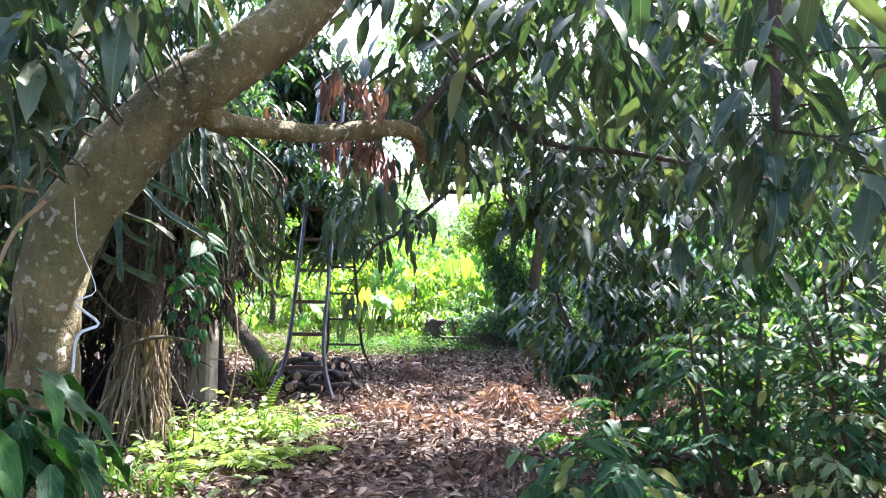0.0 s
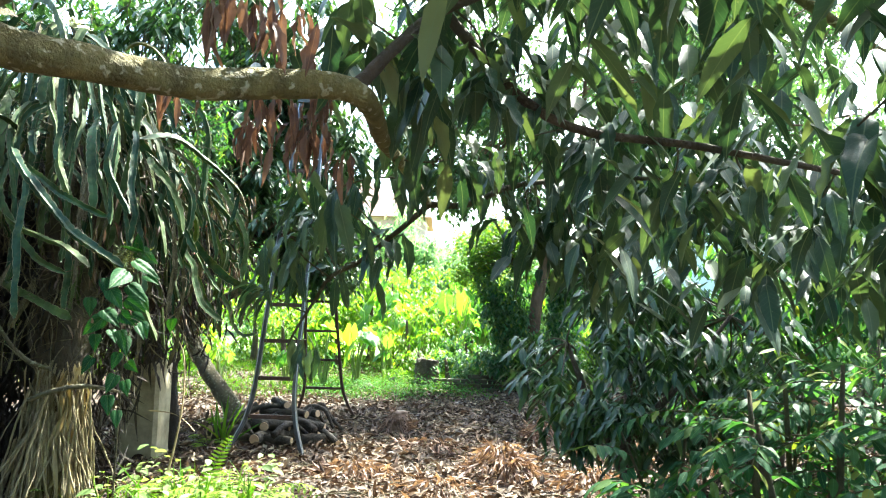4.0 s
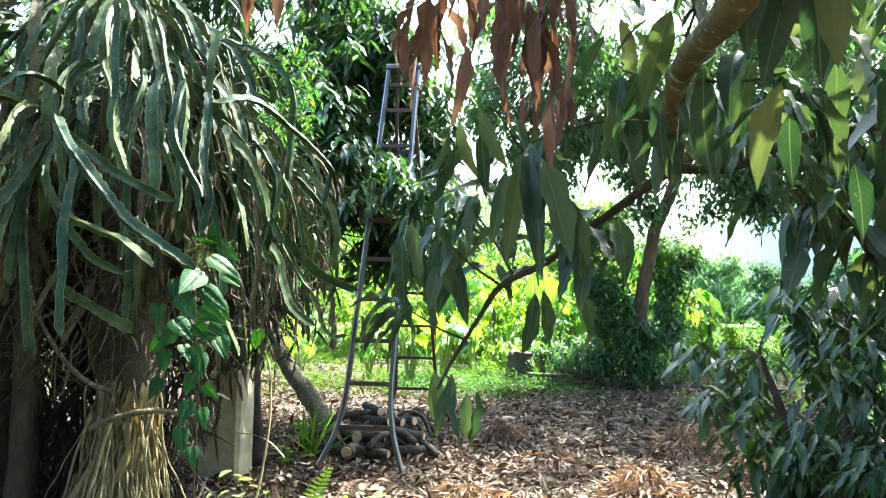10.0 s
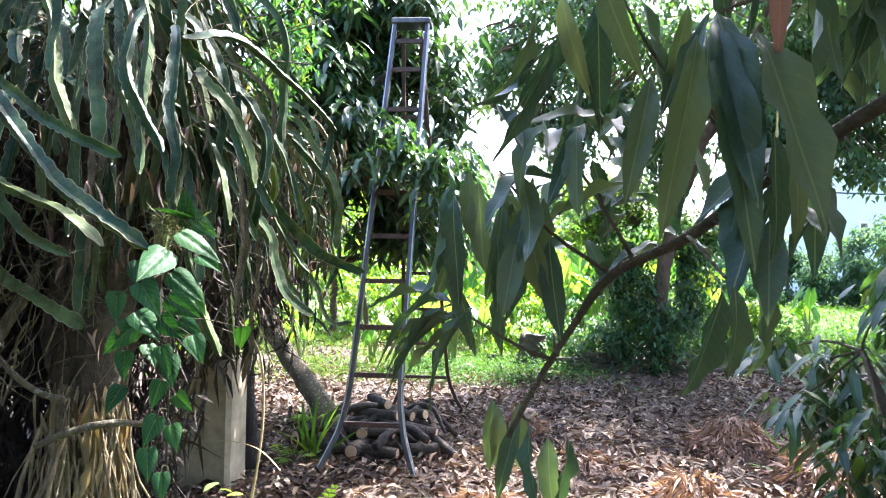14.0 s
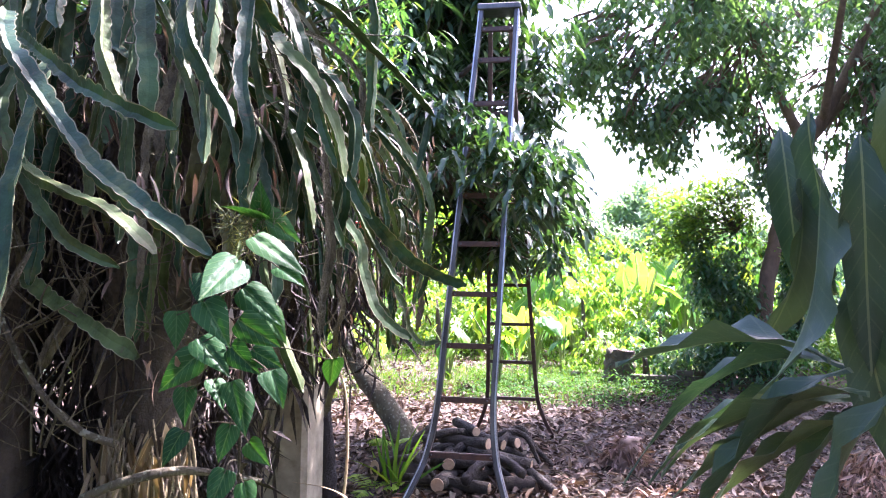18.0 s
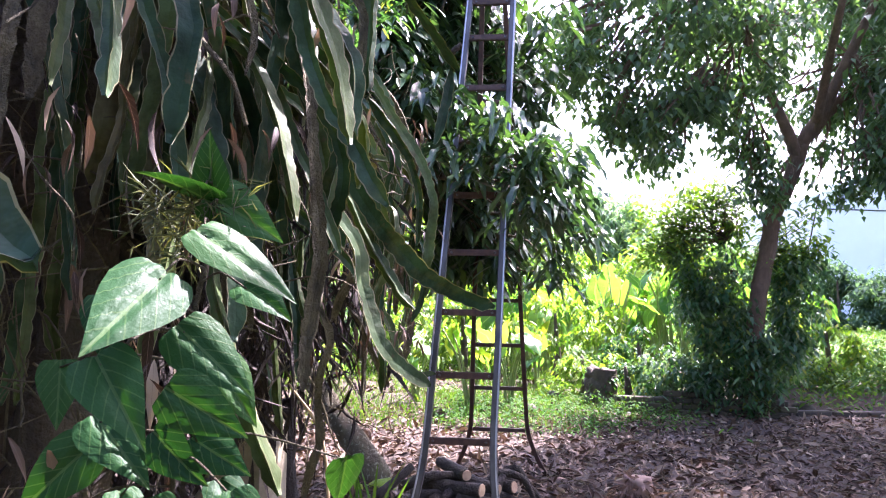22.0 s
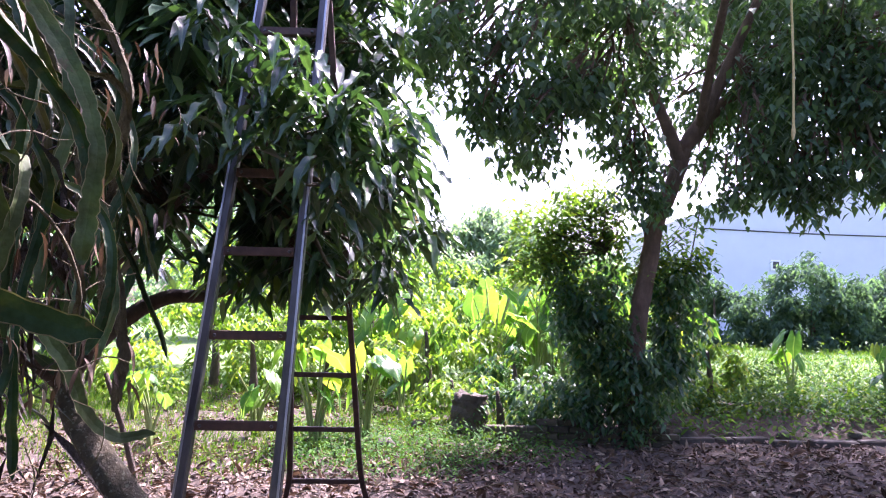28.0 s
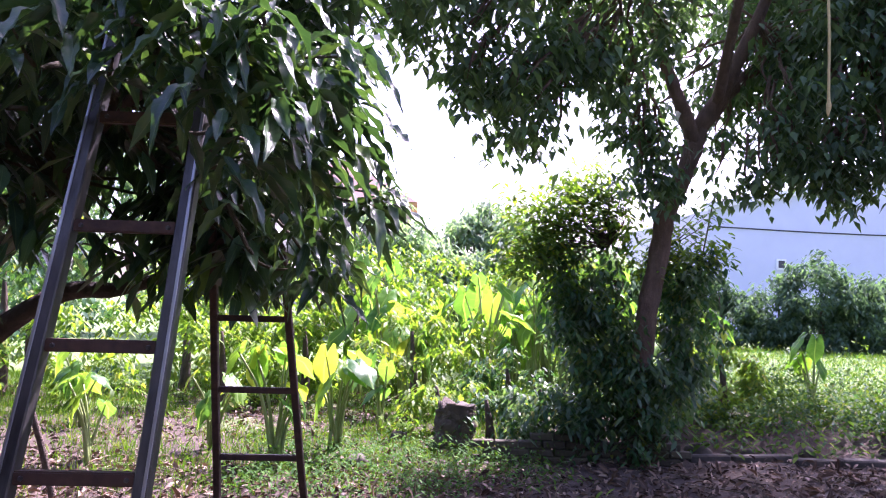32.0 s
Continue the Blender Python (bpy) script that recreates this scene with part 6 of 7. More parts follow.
# high lobes at the back are mostly unseen, added to shade bed and litter
lobes = (((2.2, 13.4, 5.9), (2.9, 2.2, 1.5), 650, 0.36), ((0.35, 11.9, 4.5), (1.3, 0.9, 0.75), 190, 0.3), ((-0.55, 11.6, 3.9), (0.55, 0.5, 0.5), 85, 0.22), ((-0.1, 11.8, 3.55), (0.45, 0.4, 0.45), 70, 0.2), ((0.25, 12.3, 3.25), (0.35, 0.35, 0.4), 60, 0.18), ((0.75, 12.4, 3.6), (0.5, 0.4, 0.45), 75, 0.2), ((1.3, 12.6, 3.8), (0.5, 0.4, 0.5), 75, 0.2),
         ((1.5, 12.95, 3.0), (0.32, 0.25, 0.5), 70, 0.16), ((1.3, 12.4, 4.3), (0.9, 0.7, 0.5), 90, 0.26), ((2.45, 12.9, 2.95), (0.35, 0.3, 0.35), 60, 0.17), ((3.0, 12.6, 3.25), (0.55, 0.5, 0.55), 120, 0.2), ((3.2, 12.5, 2.85), (0.4, 0.3, 0.28), 50, 0.16), ((3.5, 12.7, 4.2), (0.8, 0.7, 0.6), 150, 0.25), ((4.5, 12.5, 3.6), (1.3, 0.9, 0.7), 210, 0.25), ((4.6, 12.6, 4.9), (1.8, 1.5, 1.0), 300, 0.32),
         ((6.0, 12.4, 4.2), (1.2, 1.2, 0.8), 160, 0.28), ((-0.2, 12.2, 5.4), (1.3, 1.2, 0.8), 150, 0.3), ((2.6, 14.4, 4.5), (1.4, 0.6, 0.9), 230, 0.28), ((3.5, 13.9, 3.75), (1.2, 0.6, 0.7), 170, 0.26), ((1.5, 13.9, 4.5), (0.9, 0.5, 0.6), 120, 0.26), ((3.3, 14.2, 5.2), (1.6, 0.7, 0.7), 170, 0.3), ((3.9, 12.3, 3.0), (0.5, 0.4, 0.35), 60, 0.17), ((2.6, 15.4, 7.4), (3.4, 2.2, 1.6), 540, 0.4), ((3.6, 16.8, 6.7), (1.7, 1.2, 0.6), 330, 0.35), ((5.2, 15.8, 7.6), (2.4, 1.5, 1.0), 420, 0.38), ((6.0, 14.8, 7.2), (2.4, 1.8, 1.3), 520, 0.35), ((6.4, 17.4, 8.6), (2.8, 2.0, 1.3), 680, 0.4), ((4.8, 15.0, 6.3), (2.2, 1.5, 0.8), 420, 0.35), ((3.5, 14.7, 6.1), (1.5, 1.0, 0.6), 280, 0.3), ((3.6, 12.6, 3.7), (0.9, 0.6, 0.5), 150, 0.22), ((6.9, 18.7, 7.0), (2.7, 1.8, 0.7), 520, 0.35))
cx = np.vstack([clumped(k, c, r, 0.3, g, 7) for c, r, k, g in lobes])
clear = np.hypot(cx[:, 0] - 2.35, (cx[:, 2] - 3.75) * 0.8) < 0.72
cx = cx[~(clear & (cx[:, 1] < 13.4) & (cx[:, 0] < 2.7))]
# cuts foliage that would block the sun from the climber
cx = cx[~((cx[:, 1] > 14.2) & (cx[:, 0] - 0.42 * cx[:, 2] < 0.55))]
sun_x, sun_y = cx[:, 0] - 0.42 * cx[:, 2], cx[:, 1] - 0.625 * cx[:, 2]
cx = cx[~((np.abs(sun_x + 0.15) < 0.7) & (np.abs(sun_y - 12.0) < 0.75) & (cx[:, 1] > 13.5) & (R.random(len(cx)) < 0.85))]
tagged(under(tree_x, "crown", small_leaves_mesh("crown", *bunches(cx, 12, 0.95, (0.12, 0.056), 0.10)), M_LEAF_X), "dense dark green hanging foliage, with high back lobes added to cast shade", kind="stuff")
under(tree_x, "twig", raw_mesh("twig", *twigs_to(cx[::3], np.array([(1.3, 12.6, 4.6), (0.7, 12.0, 5.2), (3.0, 12.8, 5.3), (4.2, 13.5, 4.9), (2.2, 12.0, 4.8), (3.6, 12.8, 4.3), (2.7, 13.1, 4.4)]), 0.2, 0.018, 0.004)), M_BARK_X)
climber = thing("trunk_climber", "dense leafy climber wrapped round the leaning trunk", "climber", at=(1.4, 13.5, 0.2))
def bare(c):
    """Keeps the front of the trunk free of leaves."""
    tx = np.interp(c[:, 2], [0, 0.7, 1.4, 2.1, 2.5, 3.0], [1.72, 1.66, 1.68, 1.81, 1.88, 2.1])
    return c[~((c[:, 1] < 13.5) & (np.abs(c[:, 0] - tx - 0.06) < 0.19) & (c[:, 2] > 1.3))]


cl = bare(np.vstack([clumped(380, (1.38, 13.5, 0.6), (0.42, 0.35, 0.7), 0.2, 0.14), clumped(360, (1.28, 13.5, 1.35), (0.52, 0.4, 0.6), 0.2, 0.14), clumped(120, (2.2, 13.65, 1.8), (0.4, 0.3, 0.5), 0.2, 0.14), clumped(120, (2.05, 13.5, 0.75), (0.35, 0.3, 0.6), 0.2, 0.12), clumped(90, (2.1, 13.5, 1.4), (0.3, 0.3, 0.5), 0.2, 0.12), clumped(150, (0.9, 13.5, 0.4), (0.5, 0.3, 0.35), 0.2, 0.12), clumped(70, (1.15, 13.6, 1.95), (0.6, 0.35, 0.4), 0.2, 0.14), clumped(260, (1.6, 13.25, 0.7), (0.42, 0.25, 0.65), 0.2, 0.13), clumped(90, (1.0, 13.42, 1.7), (0.5, 0.35, 0.45), 0.2, 0.14), clumped(110, (2.15, 13.55, 1.5), (0.33, 0.3, 0.5), 0.2, 0.13)]))
R.shuffle(cl)
tagged(under(climber, "crown", leaves_mesh("crown", *bunches(cl[::4], 15, 0.8, (0.095, 0.034), 0.075)), M_LEAF_X), kind="stuff")
tagged(under(climber, "inner_leaves", leaves_mesh("inner_leaves", *bunches(cl[1::4], 14, 0.7, (0.095, 0.034), 0.075)), M_LEAF_SHRUB), kind="stuff")
cl2 = bare(np.vstack([clumped(130, (1.0, 13.5, 2.1), (0.75, 0.4, 0.55), 0.25, 0.16, 7), clumped(100, (0.85, 13.5, 2.55), (0.65, 0.4, 0.42), 0.25, 0.17, 6), clumped(60, (1.25, 13.45, 2.8), (0.45, 0.35, 0.32), 0.25, 0.14, 6), clumped(50, (0.55, 13.4, 2.1), (0.33, 0.3, 0.3), 0.3, 0.14, 5), clumped(70, (2.3, 13.7, 2.2), (0.4, 0.35, 0.4), 0.3, 0.16, 6)]))
R.shuffle(cl2)
# upper shoots get brighter leaf colours so that they look lit
tagged(under(climber, "young_shoot", leaves_mesh("young_shoot", *bunches(cl2[::2], 12, 0.35, (0.1, 0.034), 0.09)), M_LEAF_BACKLIT), kind="stuff")
tagged(under(climber, "lit_shoot", leaves_mesh("lit_shoot", *bunches(cl2[1::2], 11, 0.3, (0.1, 0.034), 0.09)), M_LEAF_BRIGHT, "yellow-green leaves, coloured brighter to look sunlit"), kind="stuff")
under(climber, "twig", raw_mesh("twig", *twigs_to(cl2[::2], np.array([(1.5, 13.45, 1.8), (1.4, 13.5, 2.2), (1.8, 13.5, 2.0)]), 0.15, 0.005, 0.002)), M_TWIG)
rope = part("rope", tube("rope", [(2.78, 12.0, 4.6, 0.012), (2.79, 12.0, 3.9, 0.012), (2.78, 12.0, 3.35, 0.012), (2.78, 12.0, 3.25, 0.022), (2.77, 12.0, 3.16, 0.008)], sides=7), M_ROPE)
tagged(rope, "frayed yellow rope with a knot hanging from the tree", "rope")

# ---- low wall, kerb, stones and stump before the tree ----
kerb = thing("garden_kerb", "low broken brick kerb edging the raised bed", "kerb", at=(2.5, 13.5, 0.05), kind="structure")
x = 0.95
while x < 7.5:
    L = R.uniform(0.3, 0.62)
    y = 13.42 + 0.05 * math.sin(x) + R.uniform(-0.02, 0.02)
    z = float(ground_z(x, 13.3))
    ob = under(kerb, "kerbstone", box_bm(-L / 2, -0.07, -0.12, L / 2, 0.07, 0.06, 0.014), M_STONE)
    ob.matrix_parent_inverse = kerb.matrix_basis.inverted()
    ob.matrix_basis = pose(x + L / 2, y, z + R.uniform(-0.015, 0.02), R.uniform(-4, 4), R.uniform(-2, 2), R.uniform(-3, 3))
    x += L + R.uniform(0.012, 0.05)
low_wall = thing("low_brick_wall", "low mossy wall of weathered bricks beside the tree", "wall", at=(0.95, 13.35, 0.05))
brick_mesh = None
for row in range(4):
    for k in range(9):
        if row == 3 and k in (0, 1, 5, 8):
            continue
        bx = 0.12 + k * 0.225 + (0.11 if row % 2 else 0)
        ob = under(low_wall, "brick", box_bm(-0.105, -0.05, -0.032, 0.105, 0.05, 0.032, 0.008) if brick_mesh is None else brick_mesh, M_BRICK)
        brick_mesh = ob.data
        ob.matrix_basis = pose(bx, 13.32 + R.uniform(-0.012, 0.012), 0.07 + row * 0.074, R.uniform(-2, 2), R.uniform(-2, 2), R.uniform(-3, 3))


def stone(x, y, r, label="rounded grey stone lying in the weeds"):
    bm = bmesh.new()
    bmesh.ops.create_icosphere(bm, subdivisions=3, radius=r)
    for v in bm.verts:
        v.co *= 1 + 0.22 * noise.noise(v.co / r * 1.3 + Vector((x, y, 0)))
        v.co.z *= 0.75
    for f in bm.faces:
        f.smooth = True
    ob = part("stone", bm, M_STONE)
    ob.location = (x, y, float(ground_z(x, y)) + r * 0.45)
    return tagged(ob, label, "stone", "stones in the bed")


stone(2.32, 13.62, 0.13)
for px, py, pr in ((2.9, 13.75, 0.07), (3.5, 13.7, 0.09), (2.65, 13.66, 0.06), (4.4, 13.8, 0.08), (-1.05, 12.9, 0.1), (-0.7, 14.2, 0.09)):
    stone(px, py, pr)
stump = thing("tree_stump", "dark sawn-off tree stump in the weeds", "stump", at=(-0.12, 13.8, 0.05))
stump_bark = tube("bark", [(-0.12, 13.8, -0.05, 0.27), (-0.12, 13.8, 0.12, 0.215), (-0.11, 13.8, 0.34, 0.2), (-0.1, 13.81, 0.52, 0.19)], sides=18, rough=0.12)
for v in stump_bark.vertices:
    if v.co.z > 0.5:
        v.co.z += 0.09 * noise.noise(Vector((v.co.x * 9, v.co.y * 9, 4.0)))
under(stump, "bark", stump_bark, M_ROTTEN)
tuftstump = part("cut_stump", tube("cut_stump", [(-0.36, 9.35, -0.05, 0.14), (-0.36, 9.35, 0.1, 0.12), (-0.36, 9.35, 0.24, 0.09)], sides=14, rough=0.3), M_HEAP)
tagged(tuftstump, "small ragged brown cut stump in the litter", "stump")


lean = part("leaning_pole", tube("leaning_pole", [(2.45, 15.0, 0.15, 0.013), (2.78, 15.08, 1.4, 0.012), (3.15, 15.2, 3.0, 0.009)], sides=7, rough=0.03), M_BARK)
tagged(lean, "thin dark pole leaning among the weeds behind the tree", "pole")


# ---- elephant ears ----
def taro_leaf(size):
    """One arrow-heart blade with two back lobes, hanging from its stalk at the origin, tip towards +y."""
    n = 22
    rim = []
    for k in range(n):
        a = 2 * math.pi * k / n
        r = 0.40 + 0.10 * math.cos(a) + 0.06 * math.cos(2 * a)
        if abs(abs(a - math.pi) - 0.0) < 0.2:
            r *= 0.3
        elif abs(a - math.pi) < 0.75:
            r *= 1.18
        if k == 0:
            r *= 1.35
        rim.append((math.sin(a) * r * 0.82, math.cos(a) * r, 0.0))
    v = [(0, 0, 0)] + [(x * 0.5, y * 0.5, 0.05) for x, y, _ in rim] + [(x, y, 0.03 * math.sin(5 * i) - 0.22 * y * y - 0.05 * x * x) for i, (x, y, _) in enumerate(rim)]
    t = [(0, 1 + k, 1 + (k + 1) % n) for k in range(n)]
    q = [(1 + k, 1 + n + k, 1 + n + (k + 1) % n, 1 + (k + 1) % n) for k in range(n)]
    v = np.array(v) * size
    uv = [(0.5 + p[0] / size, 0.5 + p[1] / size) for p in v]
    return raw_mesh("leaf", v, t, q, uv)


TARO = [taro_leaf(1.0) for _ in range(1)]
TARO[0].materials.append(M_LEAF_TARO)
M_STALK = plain_material("pale_green_stalk", (0.14, 0.2, 0.05), (0.26, 0.32, 0.1), 12, 0.5)


def taro(x, y, h, n, size):
    z = float(ground_z(x, y)) if abs(y) < 20 else 0.0
    t = thing("elephant_ear", "elephant ear plant with large bright heart-shaped leaves", "plant", "elephant ear patch", at=(x, y, z))
    for k in range(n):
        a = R.uniform(0, 6.28)
        hh = h * R.uniform(0.5, 1.05)
        rr = hh * R.uniform(0.15, 0.4)
        tip = np.array([x + math.cos(a) * rr, y + math.sin(a) * rr, z + hh])
        under(t, "stalk", tube("stalk", [(x + R.uniform(-0.05, 0.05), y + R.uniform(-0.05, 0.05), z - 0.03, 0.022), (x + math.cos(a) * rr * 0.4, y + math.sin(a) * rr * 0.4, z + hh * 0.6, 0.014), (*tip, 0.008)], sides=6, steps=3), M_STALK)
        ob = under(t, "leaf", TARO[0], M_LEAF_TARO)
        s = size * R.uniform(0.6, 1.15)
        ob.matrix_basis = Matrix.Translation(Vector(tip)) @ Euler((0, 0, a - math.pi / 2 + R.uniform(-0.5, 0.5))).to_matrix().to_4x4() @ Euler((radians(R.uniform(-75, -25)), radians(R.uniform(-20, 20)), 0)).to_matrix().to_4x4() @ Matrix.Diagonal((s, s, s, 1))


for k in range(34):
    taro(R.uniform(-1.4, 2.9), R.uniform(16.8, 20.5), R.uniform(1.2, 2.1), 7, 0.6)
for x, y, h, n, s in ((-1.75, 12.8, 1.0, 9, 0.46), (-1.3, 13.4, 0.9, 8, 0.4), (-2.5, 13.6, 0.8, 6, 0.36), (-0.9, 14.6, 0.9, 6, 0.35), (-3.4, 12.9, 0.7, 5, 0.3), (3.0, 15.2, 1.3, 6, 0.45), (2.6, 14.9, 0.9, 5, 0.35), (4.6, 15.6, 0.9, 5, 0.42), (5.6, 15.0, 0.8, 5, 0.36), (3.4, 16.8, 1.2, 6, 0.5), (-4.2, 14.5, 1.0, 6, 0.4), (6.6, 16.0, 1.0, 5, 0.4)):
    taro(x, y, h, n, s)

# ---- bushes behind the yard ----


def mass(name, label, category, centre, radii, n, per, size, material, droop=0.7, shell=0.35, group="", trunk=True, far=False):
    t = thing(name, label, category, group, at=(centre[0], centre[1], 0))
    c = clumped(n, centre, radii, shell, 0.12 * (radii[0] + radii[2]))
    c = c[c[:, 2] > 0.05]
    lf = bunches(c, per, droop, size, size[0] * 0.6)
    if trunk:
        under(t, "trunk", tube("trunk", [(centre[0], centre[1], -0.1, 0.05 + radii[2] * 0.04), (centre[0] + 0.05, centre[1], centre[2] * 0.5, 0.04 + radii[2] * 0.03), (centre[0], centre[1], centre[2] + radii[2] * 0.5, 0.02)], sides=8), M_BARK)
    tagged(under(t, "crown", (small_leaves_mesh if far else leaves_mesh)("crown", *lf), material), kind="stuff")
    return t


for x, y, z, rx, ry, rz, m, s in ((-0.6, 16.2, 0.75, 1.1, 0.7, 0.8, M_LEAF_BRIGHT, 0.12), (-3.2, 16.4, 0.7, 1.1, 0.7, 0.75, M_LEAF_BRIGHT, 0.12), (-5.4, 15.6, 0.8, 1.2, 0.7, 0.9, M_LEAF_BRIGHT, 0.12), (-7.5, 14.6, 1.1, 1.4, 0.9, 1.2, M_LEAF_BRIGHT, 0.13), (-1.6, 18.8, 1.3, 1.4, 0.8, 1.2, M_LEAF_BRIGHT, 0.14), (0.9, 21.0, 1.3, 1.6, 0.8, 1.2, M_LEAF_BRIGHT, 0.14), (-0.3, 14.6, 0.4, 0.5, 0.4, 0.4, M_LEAF_BRIGHT, 0.09), (-3.0, 20.0, 1.7, 1.6, 0.9, 1.6, M_LEAF_BRIGHT, 0.15), (-2.2, 17.2, 0.8, 1.0, 0.8, 0.8, M_LEAF_BRIGHT, 0.13), (0.6, 15.4, 0.5, 0.8, 0.6, 0.5, M_LEAF_SHRUB, 0.1), (-4.2, 18.0, 1.0, 1.4, 1.0, 1.1, M_LEAF_BRIGHT, 0.14),
                                  (-6.5, 17.0, 1.2, 1.6, 1.0, 1.4, M_LEAF_SHRUB, 0.14), (-1.2, 20.5, 1.4, 1.6, 1.0, 1.3, M_LEAF_BRIGHT, 0.15), (-4.5, 22.0, 1.9, 2.2, 1.2, 1.8, M_LEAF_BRIGHT, 0.16), (2.2, 22.0, 1.2, 2.4, 1.2, 1.2, M_LEAF_BRIGHT, 0.16), (0.2, 13.9, 0.35, 0.6, 0.35, 0.4, M_LEAF_SHRUB, 0.08),
                                  (0.75, 13.85, 0.45, 0.5, 0.3, 0.45, M_LEAF_X, 0.08), (-9.0, 19.0, 2.0, 2.5, 1.5, 2.2, M_LEAF_SHRUB, 0.18), (3.1, 14.9, 0.7, 0.5, 0.4, 0.6, M_LEAF_BRIGHT, 0.1)):
    mass("shrub", "bright sunlit leafy shrub at the back of the garden" if m is M_LEAF_BRIGHT else "leafy green shrub at the back of the garden", "shrub", (x, y, z), (rx, ry, rz), int(150 * max(0.6, rx * rz) ** 0.7), 10, (s, s * 0.38), m, group="back shrubs")
# low weeds in the raised bed
wx, wy = R.uniform(1.9, 9, 1900), 13.98 + R.gamma(1.5, 1.1, 1900)
tall = 0.2 + 0.42 * (np.sin(wx * 2.3) * np.sin(wy * 1.9 + wx) > 0.1)
wc = np.stack([wx, wy, ground_z(wx, wy) + R.uniform(0.04, 1.0, 1900) * tall * np.clip((wy - 13.6) / 0.9, 0.3, 1)], 1)
wc = np.vstack([wc, np.stack([R.uniform(2.0, 8, 80), R.uniform(13.55, 13.9, 80), R.uniform(0.12, 0.3, 80)], 1)])
R.shuffle(wc)
weeds = part("bed_weeds", leaves_mesh("bed_weeds", *bunches(wc[::2], 13, 0.35, (0.075, 0.034), 0.13), shape="oval"), M_WEED)
tagged(weeds, "low leafy weeds growing over the raised bed", "weeds", kind="stuff")
weeds = part("bed_weeds", leaves_mesh("bed_weeds", *bunches(wc[1::2], 13, 0.45, (0.075, 0.026), 0.13)), M_LEAF_SHRUB)
tagged(weeds, "darker narrow-leaved weeds growing over the raised bed", "weeds", kind="stuff")
wx, wy = np.concatenate([R.uniform(-9, 1.0, 700), R.uniform(-2.2, 0.8, 160)]), np.concatenate([R.uniform(11.6, 20, 700), R.uniform(12.2, 14.6, 160)])
keep = (np.sin(wx * 1.7) + np.sin(wy * 1.3 + wx) + R.standard_normal(860) * 0.5 > 0.5) | (np.arange(860) > 700)
wc = np.stack([wx, wy, ground_z(wx, wy) + R.uniform(0.02, 0.14, 860)], 1)[keep]
weeds2 = part("lawn_weeds", leaves_mesh("lawn_weeds", *bunches(wc, 7, 0.3, (0.06, 0.022), 0.09), shape="oval"), M_WEED)
tagged(weeds2, "patches of low bright green weeds", "weeds", kind="stuff")

wx, wy = R.uniform(-2.0, 0.75, 900), R.uniform(11.5, 13.7, 900)
keep = wy > 11.7 + 0.75 * np.clip(wx + 0.6, 0, 2) + R.normal(0, 0.25, 900)
wc = np.stack([wx, wy, ground_z(wx, wy) + R.uniform(0.01, 0.09, 900)], 1)[keep]
tagged(part("creeping_weeds", leaves_mesh("creeping_weeds", *bunches(wc, 9, 0.25, (0.045, 0.017), 0.08), shape="oval"), M_CREEP), "low creeping green weeds between litter and bed", "weeds", kind="stuff")


def grass(name, label, xs, ys, height):
    n = len(xs)
    P = np.stack([xs, ys, ground_z(xs, ys) - 0.01], 1)
    D = R.standard_normal((n, 3)) * 0.35 + [0, 0, 1.0]
    g = part(name, small_leaves_mesh(name, P, D, R.standard_normal((n, 3)), height * R.uniform(0.5, 1.3, n), 0.008), M_GRASS)
    return tagged(g, label, "grass", kind="stuff")


n = 70000
xs, ys = R.uniform(-8, 1.2, n), R.uniform(10.2, 20, n)
dens = 0.5 + 0.5 * np.sin(xs * 1.1 + 1.0) * np.sin(ys * 0.9) + 0.25 * np.sin(xs * 4 + ys * 3)
edge = np.where(xs > -1.2, 11.2 + 0.9 * np.clip(xs + 1.2, 0, 2.4), 11.4)
dens = np.where((xs > -2.3) & (xs < 0.5) & (ys < 14.6), 0.95, dens)
k = (R.random(n) < dens * np.clip((ys - edge) / 1.4, 0, 1) + (ys > 15) * 0.25)
grass("grass", "short green grass with bare leaf-strewn patches", xs[k], ys[k], 0.11)
xs, ys = R.uniform(1.5, 14, 16000), R.uniform(15.5, 30, 16000)
grass("far_grass", "sunlit grass beyond the raised bed", xs, ys, 0.2)

# ---- leaf litter ----
n = 76000
xs, ys = R.uniform(-4.2, 6.5, n), 13.3 - R.random(n) ** 0.85 * 12.5
xs2, ys2 = R.uniform(-9, 0.4, 9000), R.uniform(12.5, 18, 9000)
k2 = np.sin(xs2 * 1.1 + 1.0) * np.sin(ys2 * 0.9) + R.standard_normal(9000) * 0.3 < 0.1
xs, ys = np.concatenate([xs, xs2[k2]]), np.concatenate([ys, ys2[k2]])
n = len(xs)
P = np.stack([xs, ys, ground_z(xs, ys) + R.uniform(0.0, 0.05, n)], 1)
D = R.standard_normal((n, 3)) * [1, 1, 0.42]
LL = R.uniform(0.04, 0.125, n)
lit = [P, D, R.standard_normal((n, 3)) * 0.6 + [0, 0, 1.0], LL, LL * R.uniform(0.22, 0.4, n)]
lit = nearest_first(lit, -0.4, 7.0)
first, rest = split_leaves(lit, 300)
litter = thing("leaf_litter", "thick layer of dry brown fallen leaves on the ground", "leaf litter", at=(0, 7, 0))
single_leaves(litter, M_LITTER, *first, curl=0.35, name="fallen_leaf")
tagged(under(litter, "fallen_leaves", leaves_mesh("fallen_leaves", *rest, curl=0.35, fold=0.5, ripple=0.12), M_LITTER), kind="stuff")
sticks = []
